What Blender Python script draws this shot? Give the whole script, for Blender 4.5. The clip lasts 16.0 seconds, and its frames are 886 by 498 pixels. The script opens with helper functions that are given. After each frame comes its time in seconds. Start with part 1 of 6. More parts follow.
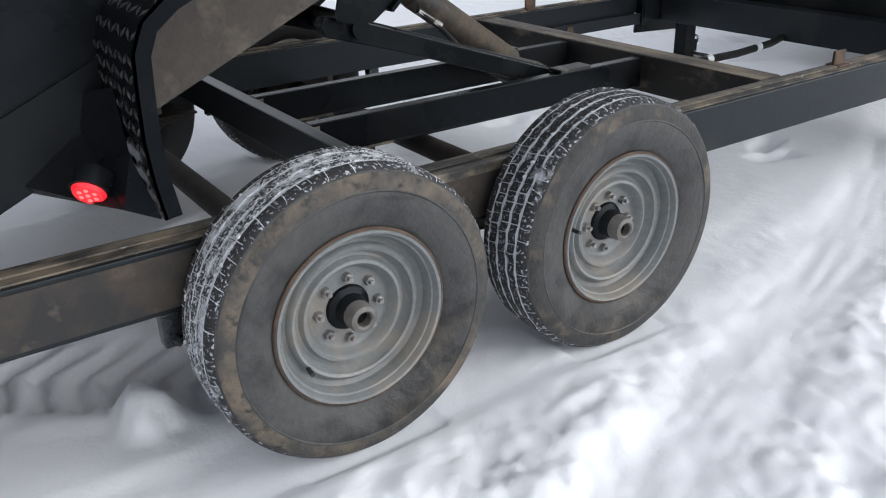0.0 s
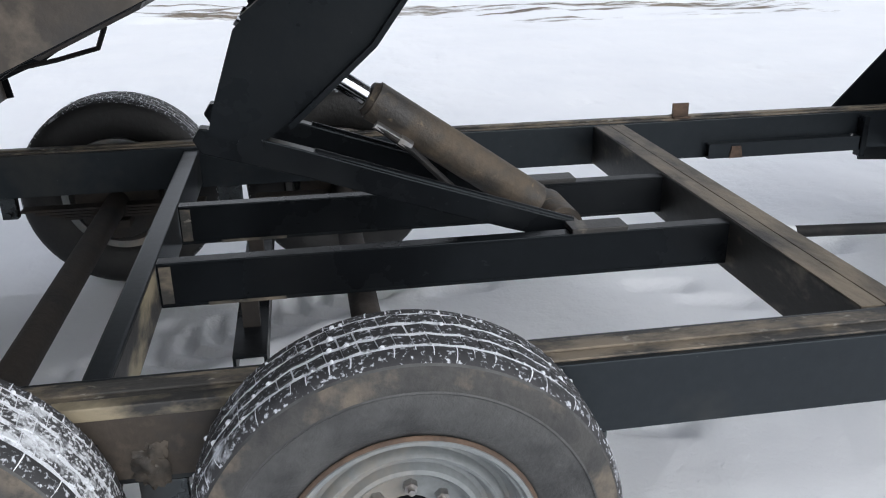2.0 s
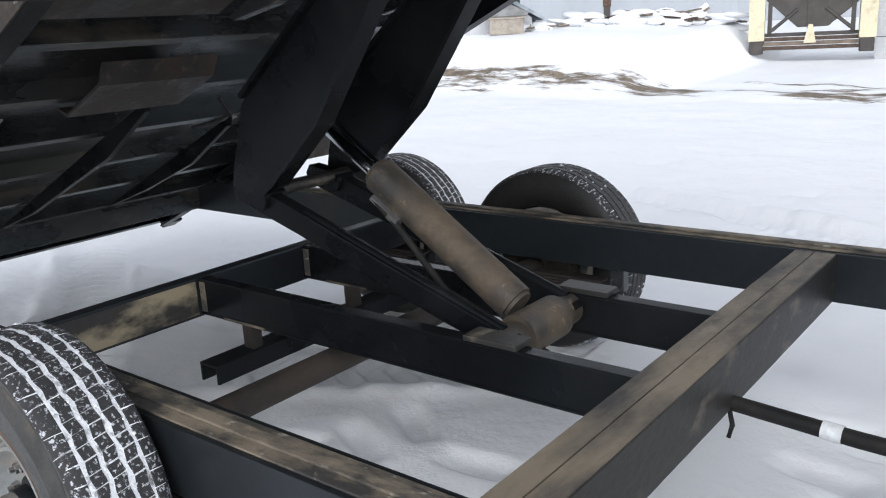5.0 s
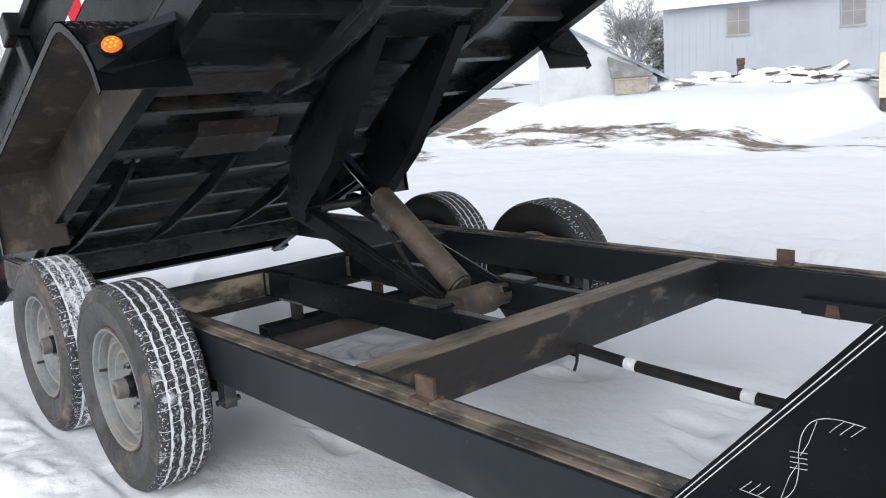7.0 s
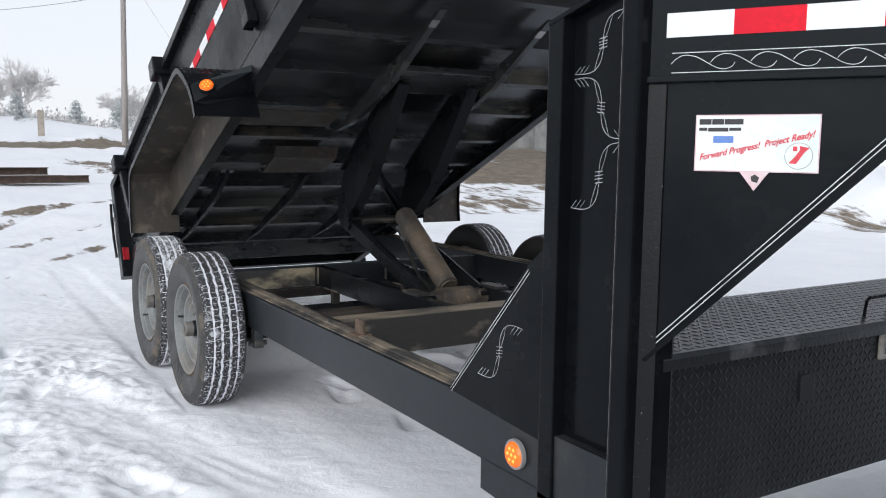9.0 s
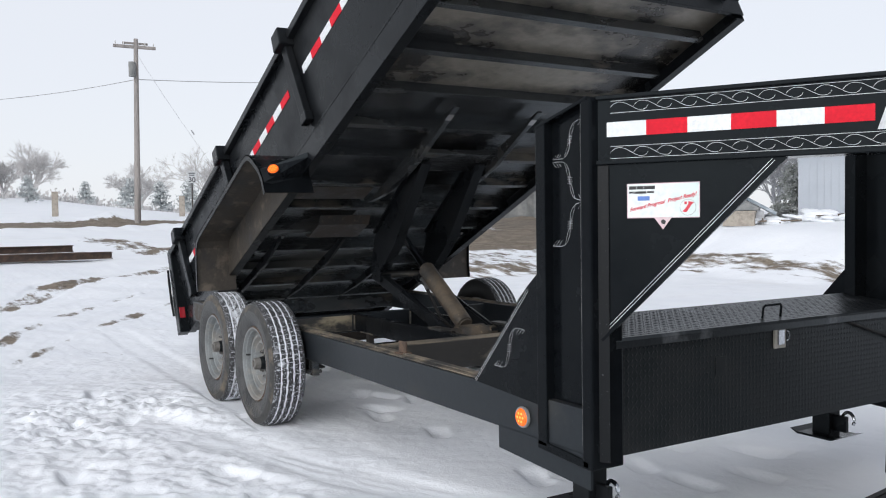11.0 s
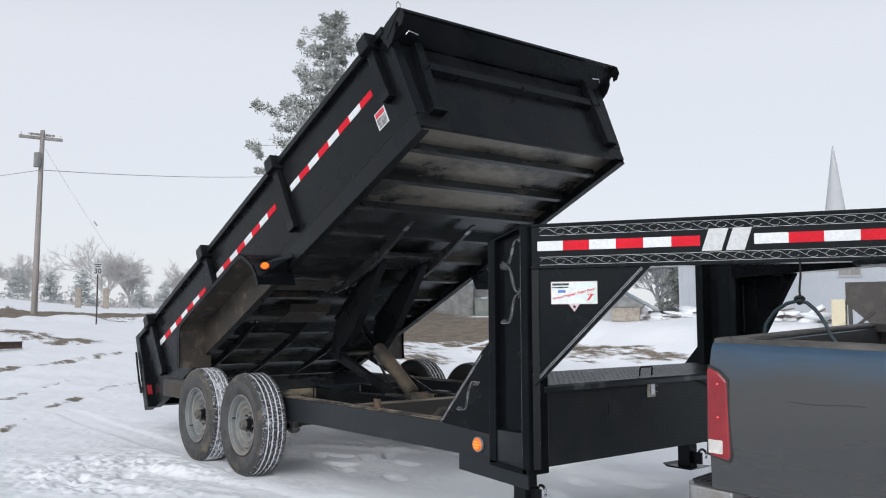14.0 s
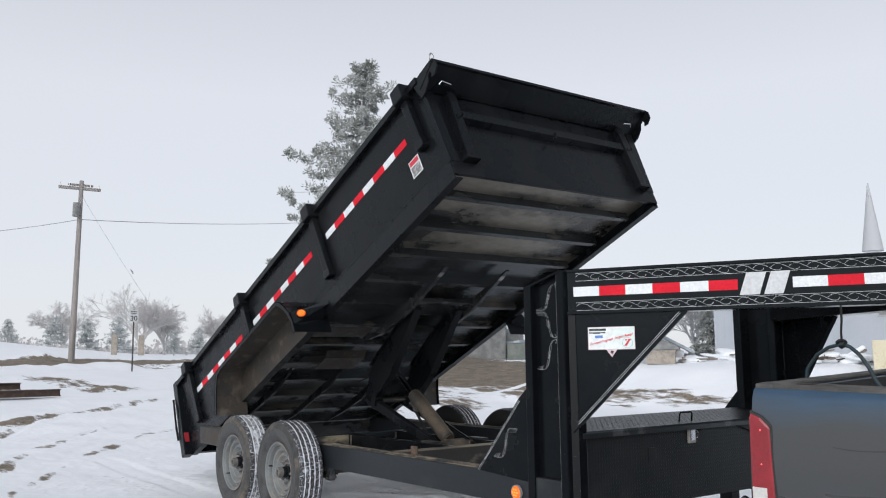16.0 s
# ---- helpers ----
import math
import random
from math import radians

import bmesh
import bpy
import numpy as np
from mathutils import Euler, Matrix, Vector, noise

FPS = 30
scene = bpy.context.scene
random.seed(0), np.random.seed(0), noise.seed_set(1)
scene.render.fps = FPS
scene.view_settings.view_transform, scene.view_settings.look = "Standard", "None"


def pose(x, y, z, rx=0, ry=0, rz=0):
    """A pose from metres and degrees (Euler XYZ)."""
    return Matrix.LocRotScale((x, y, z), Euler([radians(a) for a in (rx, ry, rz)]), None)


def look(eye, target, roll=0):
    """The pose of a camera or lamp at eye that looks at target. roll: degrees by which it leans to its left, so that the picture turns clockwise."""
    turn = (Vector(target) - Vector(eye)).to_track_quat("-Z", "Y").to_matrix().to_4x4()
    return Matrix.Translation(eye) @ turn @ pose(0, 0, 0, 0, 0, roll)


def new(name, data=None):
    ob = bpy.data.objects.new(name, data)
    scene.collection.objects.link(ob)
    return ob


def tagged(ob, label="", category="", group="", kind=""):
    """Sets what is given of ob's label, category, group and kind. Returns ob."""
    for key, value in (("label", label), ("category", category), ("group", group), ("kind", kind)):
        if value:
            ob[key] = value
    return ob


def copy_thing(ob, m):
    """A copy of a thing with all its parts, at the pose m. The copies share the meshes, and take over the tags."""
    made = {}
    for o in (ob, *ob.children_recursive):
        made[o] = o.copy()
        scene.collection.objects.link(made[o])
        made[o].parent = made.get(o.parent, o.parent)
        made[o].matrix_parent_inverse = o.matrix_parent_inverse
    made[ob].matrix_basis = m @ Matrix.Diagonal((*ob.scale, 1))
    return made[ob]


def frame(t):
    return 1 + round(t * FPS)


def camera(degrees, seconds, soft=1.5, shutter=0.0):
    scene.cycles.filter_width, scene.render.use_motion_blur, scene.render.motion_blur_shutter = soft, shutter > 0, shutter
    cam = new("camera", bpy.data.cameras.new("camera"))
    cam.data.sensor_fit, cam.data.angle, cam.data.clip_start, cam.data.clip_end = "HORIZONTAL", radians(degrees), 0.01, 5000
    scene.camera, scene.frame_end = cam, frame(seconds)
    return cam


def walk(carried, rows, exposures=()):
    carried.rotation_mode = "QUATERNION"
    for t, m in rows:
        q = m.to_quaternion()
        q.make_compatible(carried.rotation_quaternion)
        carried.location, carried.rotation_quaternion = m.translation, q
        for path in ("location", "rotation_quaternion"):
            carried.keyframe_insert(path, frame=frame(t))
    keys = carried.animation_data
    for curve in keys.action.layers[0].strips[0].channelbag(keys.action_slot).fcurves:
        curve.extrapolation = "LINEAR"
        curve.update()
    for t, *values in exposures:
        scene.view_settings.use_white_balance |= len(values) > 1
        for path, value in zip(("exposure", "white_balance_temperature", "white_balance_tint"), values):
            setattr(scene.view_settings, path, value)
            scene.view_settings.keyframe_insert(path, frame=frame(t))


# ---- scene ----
cam = camera(55.38, 16.0, soft=1.1)
PATH = [
    (0, (-0.822, -2.778, 1.366), (0.191, -1.272, 0.526), -1.63),
    (0.5, (-0.435, -2.680, 1.363), (0.349, -1.033, 0.542), -1.65),
    (1, (-0.047, -2.568, 1.351), (0.596, -0.838, 0.581), -1.06),
    (1.5, (0.357, -2.434, 1.384), (0.878, -0.656, 0.633), -0.44),
    (2, (0.738, -2.360, 1.388), (1.042, -0.524, 0.655), -0.76),
    (2.5, (1.078, -2.229, 1.339), (1.103, -0.345, 0.669), -3.33),
    (3, (1.434, -2.078, 1.316), (1.170, -0.189, 0.715), -5.46),
    (3.5, (1.741, -1.963, 1.327), (1.129, -0.156, 0.726), -5.35),
    (4, (2.010, -1.822, 1.318), (1.109, -0.133, 0.740), -5.11),
    (4.2, (2.128, -1.799, 1.330), (1.142, -0.154, 0.762), -4.65),
    (6.3, (3.460, -2.087, 1.350), (2.071, -0.713, 0.921), -3.98),
    (6.5, (3.559, -2.121, 1.328), (2.147, -0.768, 0.911), -4.50),
    (7, (3.868, -2.194, 1.341), (2.378, -0.911, 0.979), -3.95),
    (7.5, (4.225, -2.185, 1.323), (2.603, -1.049, 1.040), -1.64),
    (8, (4.515, -2.221, 1.272), (2.840, -1.162, 1.002), -1.17),
    (8.5, (4.755, -2.217, 1.301), (3.077, -1.173, 0.991), -0.61),
    (8.7, (4.889, -2.233, 1.288), (3.202, -1.197, 1.004), 0.08),
    (10.8, (5.884, -2.801, 1.246), (4.167, -1.778, 1.161), -0.14),
    (11, (5.940, -2.901, 1.238), (4.231, -1.865, 1.173), -0.77),
    (11.5, (6.097, -3.155, 1.213), (4.395, -2.106, 1.223), -2.45),
    (12, (6.298, -3.313, 1.200), (4.582, -2.289, 1.278), -2.03),
    (12.5, (6.490, -3.569, 1.190), (4.772, -2.549, 1.287), 3.11),
    (13, (6.646, -3.712, 1.196), (4.986, -2.603, 1.315), 3.30),
    (13.5, (6.798, -3.851, 1.199), (5.197, -2.661, 1.332), 1.24),
    (14, (6.883, -4.010, 1.182), (5.319, -2.774, 1.341), -0.22),
    (14.5, (6.922, -4.065, 1.178), (5.364, -2.826, 1.373), -0.61),
    (15, (6.909, -4.056, 1.186), (5.350, -2.825, 1.415), -0.89),
    (15.5, (6.900, -4.052, 1.187), (5.322, -2.848, 1.435), -0.78),
    (16, (6.896, -4.053, 1.196), (5.297, -2.881, 1.458), -0.69),
]
walk(cam, [(t, look(eye, target, roll)) for t, eye, target, roll in PATH],
     exposures=[(0, 0.22), (1.5, 0.34), (3.5, 0.4), (4.2, 0.43), (6.5, 0.38), (8.5, 0.22), (11, 0.1), (16, -0.03)])

# ---------------------------------------------------------------- world, sky and sun
world = bpy.data.worlds.new("overcast")
scene.world = world
world.use_nodes = True
wn, wl = world.node_tree.nodes, world.node_tree.links
wn.clear()
w_out, w_bg = wn.new("ShaderNodeOutputWorld"), wn.new("ShaderNodeBackground")
w_sky, w_mix = wn.new("ShaderNodeTexSky"), wn.new("ShaderNodeMix")
w_sky.sky_type, w_sky.sun_disc = "NISHITA", False
w_sky.sun_elevation, w_sky.sun_rotation = radians(25.1), radians(145)
w_mix.data_type = "RGBA"
w_mix.inputs[0].default_value = 0.985
# fog: brightest low over the snow, duller overhead
w_tc, w_sep, w_rng, w_grad = wn.new("ShaderNodeTexCoord"), wn.new("ShaderNodeSeparateXYZ"), wn.new("ShaderNodeMapRange"), wn.new("ShaderNodeMix")
w_grad.data_type = "RGBA"
wl.new(w_tc.outputs["Generated"], w_sep.inputs[0])
wl.new(w_sep.outputs[2], w_rng.inputs[0])
w_rng.inputs[1].default_value, w_rng.inputs[2].default_value = 0.3, 0.85
wl.new(w_rng.outputs[0], w_grad.inputs[0])
w_grad.inputs[6].default_value, w_grad.inputs[7].default_value = (0.725, 0.745, 0.80, 1), (0.26, 0.28, 0.32, 1)
wl.new(w_sky.outputs[0], w_mix.inputs[6])
wl.new(w_grad.outputs[2], w_mix.inputs[7])
wl.new(w_mix.outputs[2], w_bg.inputs[0])
w_bg.inputs[1].default_value = 1.0
wl.new(w_bg.outputs[0], w_out.inputs[0])
sun = new("sun", bpy.data.lights.new("sun", "SUN"))
sun.data.energy, sun.data.angle, sun.data.color = 2.4, radians(70), (0.97, 0.98, 1.0)
sun.matrix_world = look((8, -11.6, 6.6), (0, 0, 0))


# ---------------------------------------------------------------- materials
def mat(name, base, rough=0.6, metal=0.0, second=None, scale=6.0, cut=(0.45, 0.65), bump=0.0, bump_scale=60.0,
        third=None, third_scale=40.0, third_cut=(0.55, 0.75), rough2=None, coat=0.0, spec=0.5, stretch=(1, 1, 1), tint=None):
    """A paint, metal or earth with up to two kinds of stain and a fine relief, in object space."""
    m = bpy.data.materials.new(name)
    m.use_nodes = True
    n, l = m.node_tree.nodes, m.node_tree.links
    b = n["Principled BSDF"]
    b.inputs["Roughness"].default_value, b.inputs["Metallic"].default_value = rough, metal
    b.inputs["Coat Weight"].default_value, b.inputs["Specular IOR Level"].default_value = coat, spec
    if tint:
        b.inputs["Specular Tint"].default_value = (*tint, 1)
    tc, mp = n.new("ShaderNodeTexCoord"), n.new("ShaderNodeMapping")
    mp.inputs["Scale"].default_value = stretch
    l.new(tc.outputs["Object"], mp.inputs[0])

    def noise_at(s, detail=6, rough_n=0.6):
        t = n.new("ShaderNodeTexNoise")
        t.inputs["Scale"].default_value, t.inputs["Detail"].default_value, t.inputs["Roughness"].default_value = s, detail, rough_n
        l.new(mp.outputs[0], t.inputs["Vector"])
        return t

    def ramp(src, cut_):
        r = n.new("ShaderNodeMapRange")
        r.inputs[1].default_value, r.inputs[2].default_value = cut_
        r.clamp = True
        l.new(src, r.inputs[0])
        return r.outputs[0]

    def blend(fac, a, c):
        x = n.new("ShaderNodeMix")
        x.data_type = "RGBA"
        l.new(fac, x.inputs[0])
        for sock, val in ((6, a), (7, c)):
            if isinstance(val, tuple):
                x.inputs[sock].default_value = (*val, 1)
            else:
                l.new(val, x.inputs[sock])
        return x.outputs[2]

    fine = noise_at(max(scale * 9, 30))
    col = blend(ramp(fine.outputs[0], (0.3, 0.7)), tuple(c * 0.85 for c in base), tuple(min(1, c * 1.15) for c in base))
    if second:
        f = ramp(noise_at(scale).outputs[0], cut)
        col = blend(f, col, second)
        if rough2 is not None:
            rr = n.new("ShaderNodeMapRange")
            rr.inputs[3].default_value, rr.inputs[4].default_value = rough, rough2
            l.new(f, rr.inputs[0])
            l.new(rr.outputs[0], b.inputs["Roughness"])
    if third:
        col = blend(ramp(noise_at(third_scale).outputs[0], third_cut), col, third)
    l.new(col, b.inputs["Base Color"])
    if bump:
        bn = n.new("ShaderNodeBump")
        bn.inputs["Strength"].default_value, bn.inputs["Distance"].default_value = bump, 0.01
        l.new(noise_at(bump_scale).outputs[0], bn.inputs["Height"])
        l.new(bn.outputs[0], b.inputs["Normal"])
    return m


def glow(name, base, power):
    m = mat(name, base, 0.25, spec=0.6)
    b = m.node_tree.nodes["Principled BSDF"]
    b.inputs["Emission Color"].default_value = (*base, 1)
    b.inputs["Emission Strength"].default_value = power
    return m


COOL = (0.80, 0.93, 1.0)
BLACK = mat("black_paint", (0.0058, 0.0066, 0.0078), 0.25, spec=0.15, tint=COOL, second=(0.0115, 0.0121, 0.013), scale=2.6, cut=(0.46, 0.68), rough2=0.5, bump=0.1, bump_scale=22,
            third=(0.13, 0.13, 0.13), third_scale=55, third_cut=(0.71, 0.8))
RAIL = mat("rail_paint", (0.0125, 0.0145, 0.0168), 0.33, spec=0.34, tint=COOL, second=(0.045, 0.042, 0.037), scale=1.9, cut=(0.58, 0.8), rough2=0.55, bump=0.06, bump_scale=24,
           third=(0.2, 0.19, 0.17), third_scale=60, third_cut=(0.72, 0.8))
GLOSS = mat("gloss_black", (0.0046, 0.0055, 0.0066), 0.17, spec=0.09, tint=COOL, second=(0.0088, 0.0098, 0.0108), scale=2.4, cut=(0.47, 0.72), rough2=0.42, bump=0.07, bump_scale=16,
            third=(0.2, 0.2, 0.2), third_scale=85, third_cut=(0.73, 0.8))
WORN = mat("worn_top", (0.042, 0.04, 0.037), 0.65, second=(0.2, 0.165, 0.122), scale=11.0, cut=(0.44, 0.6), bump=0.4, third=(0.3, 0.28, 0.24),
           third_scale=48, third_cut=(0.62, 0.72), stretch=(0.55, 1, 1))
WORNBAR = mat("worn_cross_beam", (0.036, 0.034, 0.031), 0.65, second=(0.21, 0.172, 0.125), scale=7.0, cut=(0.36, 0.6), bump=0.35, third=(0.27, 0.23, 0.175), third_scale=16, third_cut=(0.6, 0.78),
              stretch=(1, 0.35, 1))
MUDDY = mat("muddy_paint", (0.021, 0.0195, 0.0175), 0.5, second=(0.014, 0.014, 0.014), scale=2.6, cut=(0.45, 0.65), rough2=0.45, bump=0.2,
            third=(0.17, 0.145, 0.112), third_scale=13, third_cut=(0.56, 0.76), stretch=(1, 0.45, 1))
WELL = mat("mud_splashed", (0.043, 0.0355, 0.028), 0.65, second=(0.018, 0.0172, 0.0165), scale=4.5, cut=(0.48, 0.64), rough2=0.5, bump=0.25, third=(0.13, 0.106, 0.08), third_scale=8, third_cut=(0.53, 0.72))
UNDER = mat("underside_paint", (0.019, 0.0195, 0.0202), 0.22, spec=0.75, tint=COOL, second=(0.058, 0.052, 0.045), scale=2.1, cut=(0.54, 0.74), rough2=0.62, bump=0.25, bump_scale=14,
            third=(0.13, 0.108, 0.084), third_scale=5, third_cut=(0.58, 0.78), stretch=(1, 0.4, 1))
# Worn steel, its base colour raised for the glow off the snow.
FLOORPLATE = mat("dump_floor_plate", (0.235, 0.21, 0.175), 0.34, 0.35, spec=0.6, second=(0.018, 0.0185, 0.019), scale=1.9, cut=(0.44, 0.56), rough2=0.25, bump=0.12, bump_scale=9,
                 third=(0.1, 0.085, 0.066), third_scale=6, third_cut=(0.58, 0.8), stretch=(1, 0.5, 1))
RUSTPLATE = mat("rust_stained_plate", (0.038, 0.028, 0.0215), 0.6, second=(0.02, 0.019, 0.018), scale=6, cut=(0.45, 0.62), rough2=0.35, bump=0.2, third=(0.14, 0.11, 0.085), third_scale=16, third_cut=(0.6, 0.75))
PINK = mat("faded_pink_paper", (0.62, 0.42, 0.45), 0.5, second=(0.66, 0.56, 0.57), scale=14)
MUDBAND = mat("dried_mud_band", (0.05, 0.049, 0.047), 0.8, second=(0.17, 0.137, 0.1), scale=5, cut=(0.44, 0.62), bump=0.5, bump_scale=70, third=(0.035, 0.034, 0.033), third_scale=26, third_cut=(0.52, 0.66))
MUDTRACE = mat("faint_mud_band", (0.045, 0.044, 0.042), 0.75, second=(0.15, 0.122, 0.09), scale=9, cut=(0.52, 0.7), bump=0.4, bump_scale=70, third=(0.03, 0.03, 0.03), third_scale=16, third_cut=(0.5, 0.65))
CYL = mat("muddy_cylinder", (0.092, 0.07, 0.048), 0.75, second=(0.028, 0.025, 0.022), scale=5.5, cut=(0.43, 0.6), rough2=0.5, bump=0.35, third=(0.26, 0.2, 0.12),
          third_scale=18, third_cut=(0.6, 0.75))
CHROME = mat("chrome_rod", (0.55, 0.57, 0.6), 0.12, 1.0)
STEEL = mat("bare_steel", (0.42, 0.42, 0.42), 0.38, 1.0, second=(0.25, 0.2, 0.15), scale=12, cut=(0.55, 0.75))
RUST = mat("rust", (0.075, 0.05, 0.036), 0.85, second=(0.14, 0.09, 0.06), scale=18, bump=0.3)
AXLE = mat("axle_rust", (0.034, 0.0265, 0.021), 0.75, second=(0.014, 0.013, 0.0125), scale=6, bump=0.25)
TREAD = mat("tread_rubber", (0.026, 0.026, 0.028), 0.75, second=(0.6, 0.62, 0.66), scale=9, cut=(0.62, 0.72), third=(0.5, 0.52, 0.56), third_scale=110,
            third_cut=(0.56, 0.64), bump=0.3)
TREADSNOWY = mat("snow_dusted_tread", (0.05, 0.05, 0.053), 0.75, second=(0.7, 0.72, 0.75), scale=16, cut=(0.5, 0.62), third=(0.7, 0.72, 0.75), third_scale=130,
            third_cut=(0.5, 0.58), bump=0.5)
SIDEWALL = mat("sidewall_rubber", (0.056, 0.0565, 0.0555), 0.6, second=(0.0155, 0.0158, 0.0162), scale=4.4, cut=(0.45, 0.56), rough2=0.42, bump=0.6, bump_scale=38, third=(0.088, 0.077, 0.061),
               third_scale=4.0, third_cut=(0.56, 0.7))
# Shade on the inner sides of the far tyres, put into the rubber colour.
DARKWALL = mat("shaded_sidewall", (0.012, 0.012, 0.0125), 0.55, second=(0.022, 0.021, 0.0195), scale=5, cut=(0.5, 0.7), bump=0.3, bump_scale=45)
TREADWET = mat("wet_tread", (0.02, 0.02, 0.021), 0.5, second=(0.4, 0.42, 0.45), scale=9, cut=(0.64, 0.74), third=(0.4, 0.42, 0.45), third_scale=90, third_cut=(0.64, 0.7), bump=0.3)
SNOWPACK = mat("packed_snow", (0.8, 0.82, 0.86), 0.8, second=(0.16, 0.165, 0.18), scale=30, cut=(0.55, 0.66), bump=0.6, bump_scale=180)
SCRAPED = mat("scraped_steel", (0.032, 0.031, 0.03), 0.5, second=(0.30, 0.255, 0.175), scale=6, cut=(0.45, 0.58), bump=0.2, stretch=(0.5, 0.5, 1))
RIM = mat("silver_wheel_paint", (0.185, 0.198, 0.2), 0.42, second=(0.145, 0.15, 0.15), scale=7, cut=(0.45, 0.7), bump=0.08, third=(0.30, 0.26, 0.21),
          third_scale=5, third_cut=(0.48, 0.72))
WHITE = mat("white_reflective", (0.72, 0.74, 0.75), 0.4, second=(0.67, 0.69, 0.70), scale=8)
RED = mat("red_reflective", (0.64, 0.014, 0.03), 0.5, spec=0.12, second=(0.58, 0.013, 0.028), scale=8)
PINSTRIPE = mat("white_pinstripe", (0.62, 0.63, 0.64), 0.45, second=(0.4, 0.41, 0.42), scale=25)
SILVER = mat("silver_decal", (0.55, 0.56, 0.57), 0.35)
STICKER = mat("sticker_paper", (0.74, 0.77, 0.76), 0.5, second=(0.6, 0.72, 0.68), scale=4)
INK = mat("black_ink", (0.02, 0.02, 0.02), 0.5)
INKRED = mat("red_ink", (0.6, 0.04, 0.06), 0.5)
INKBLUE = mat("blue_ink", (0.1, 0.2, 0.5), 0.5)
FILM = mat("mud_film", (0.05, 0.04, 0.031), 0.7, second=(0.02, 0.0195, 0.019), scale=5, cut=(0.46, 0.62), rough2=0.45, bump=0.2, third=(0.1, 0.08, 0.06), third_scale=14, third_cut=(0.58, 0.75))
HUBGREY = mat("grimy_hub_steel", (0.15, 0.142, 0.13), 0.5, second=(0.1, 0.09, 0.08), scale=25, cut=(0.45, 0.65), bump=0.2)
TOOLPAINT = mat("toolbox_paint", (0.0095, 0.0108, 0.0115), 0.3, spec=0.26, tint=COOL, bump=0.1, bump_scale=18, second=(0.019, 0.0195, 0.02), scale=4, cut=(0.45, 0.7), rough2=0.5, third=(0.12, 0.11, 0.095), third_scale=40, third_cut=(0.68, 0.8))
# Pale patches stand for scuffs and for bright glints on the glossy plate.
LIDPLATE = mat("scuffed_glint_lid", (0.012, 0.013, 0.0142), 0.3, spec=0.5, tint=COOL, second=(0.11, 0.115, 0.12), scale=7, cut=(0.56, 0.76), bump=0.15)
AMBERDOT = glow("amber_diode", (1.0, 0.3, 0.035), 0.95)
REDDOT = glow("red_diode", (1.0, 0.1, 0.1), 1.5)
AMBER = glow("amber_lens", (1.0, 0.15, 0.01), 0.3)
REDLENS = glow("red_lens", (1.0, 0.02, 0.03), 0.65)
TAILRED = mat("tail_lamp_red", (0.24, 0.008, 0.014), 0.12, second=(0.3, 0.012, 0.02), scale=10, coat=0.5)
CLEARLENS = mat("reverse_lens", (0.6, 0.58, 0.55), 0.15, coat=0.5)
TRUCKBLUE = mat("truck_paint", (0.03, 0.068, 0.118), 0.24, second=(0.04, 0.064, 0.092), scale=1.6, cut=(0.44, 0.7), rough2=0.55, bump=0.03,
                third=(0.06, 0.065, 0.07), third_scale=3.0, third_cut=(0.55, 0.85), coat=0.3, stretch=(0.25, 0.25, 1.3))


def dust_over(m, dust, z0, z1):
    """Road dust thrown up over clean paint, with a ragged upper edge."""
    n, l = m.node_tree.nodes, m.node_tree.links
    b = n["Principled BSDF"]
    paint = b.inputs["Base Color"].links[0].from_socket
    tc, xyz, t = n.new("ShaderNodeTexCoord"), n.new("ShaderNodeSeparateXYZ"), n.new("ShaderNodeTexNoise")
    t.inputs["Scale"].default_value, t.inputs["Detail"].default_value = 4.0, 6
    l.new(tc.outputs["Object"], xyz.inputs[0])
    l.new(tc.outputs["Object"], t.inputs["Vector"])
    ragged = n.new("ShaderNodeMath")
    ragged.operation = "MULTIPLY_ADD"
    ragged.inputs[1].default_value = 0.16
    l.new(t.outputs[0], ragged.inputs[0])
    l.new(xyz.outputs[2], ragged.inputs[2])
    r = n.new("ShaderNodeMapRange")
    r.inputs[1].default_value, r.inputs[2].default_value, r.inputs[3].default_value, r.inputs[4].default_value = z0 + 0.08, z1 + 0.08, 0.93, 0.0
    l.new(ragged.outputs[0], r.inputs[0])
    x = n.new("ShaderNodeMix")
    x.data_type = "RGBA"
    l.new(r.outputs[0], x.inputs[0])
    l.new(paint, x.inputs[6])
    x.inputs[7].default_value = (*dust, 1)
    l.new(x.outputs[2], b.inputs["Base Color"])


dust_over(TRUCKBLUE, (0.050, 0.050, 0.048), 0.92, 1.04)
TRUCKDARK = mat("bed_liner", (0.035, 0.035, 0.037), 0.7, second=(0.2, 0.19, 0.18), scale=5, cut=(0.58, 0.75), bump=0.3)
SCRATCH = mat("faint_scratch", (0.03, 0.032, 0.034), 0.5, second=(0.05, 0.05, 0.05), scale=12)
RAILCAP = mat("dusty_rail_cap", (0.05, 0.048, 0.046), 0.6, second=(0.14, 0.13, 0.115), scale=5, cut=(0.4, 0.7), bump=0.2)
BUMPER = mat("dull_chrome", (0.36, 0.36, 0.36), 0.35, 0.7, second=(0.3, 0.28, 0.25), scale=6, cut=(0.45, 0.7), rough2=0.6)
GLASS = mat("window_glass", (0.05, 0.06, 0.07), 0.08, spec=0.8)
HOSE = mat("black_hose", (0.01, 0.01, 0.0105), 0.6, spec=0.25, second=(0.022, 0.02, 0.018), scale=20)
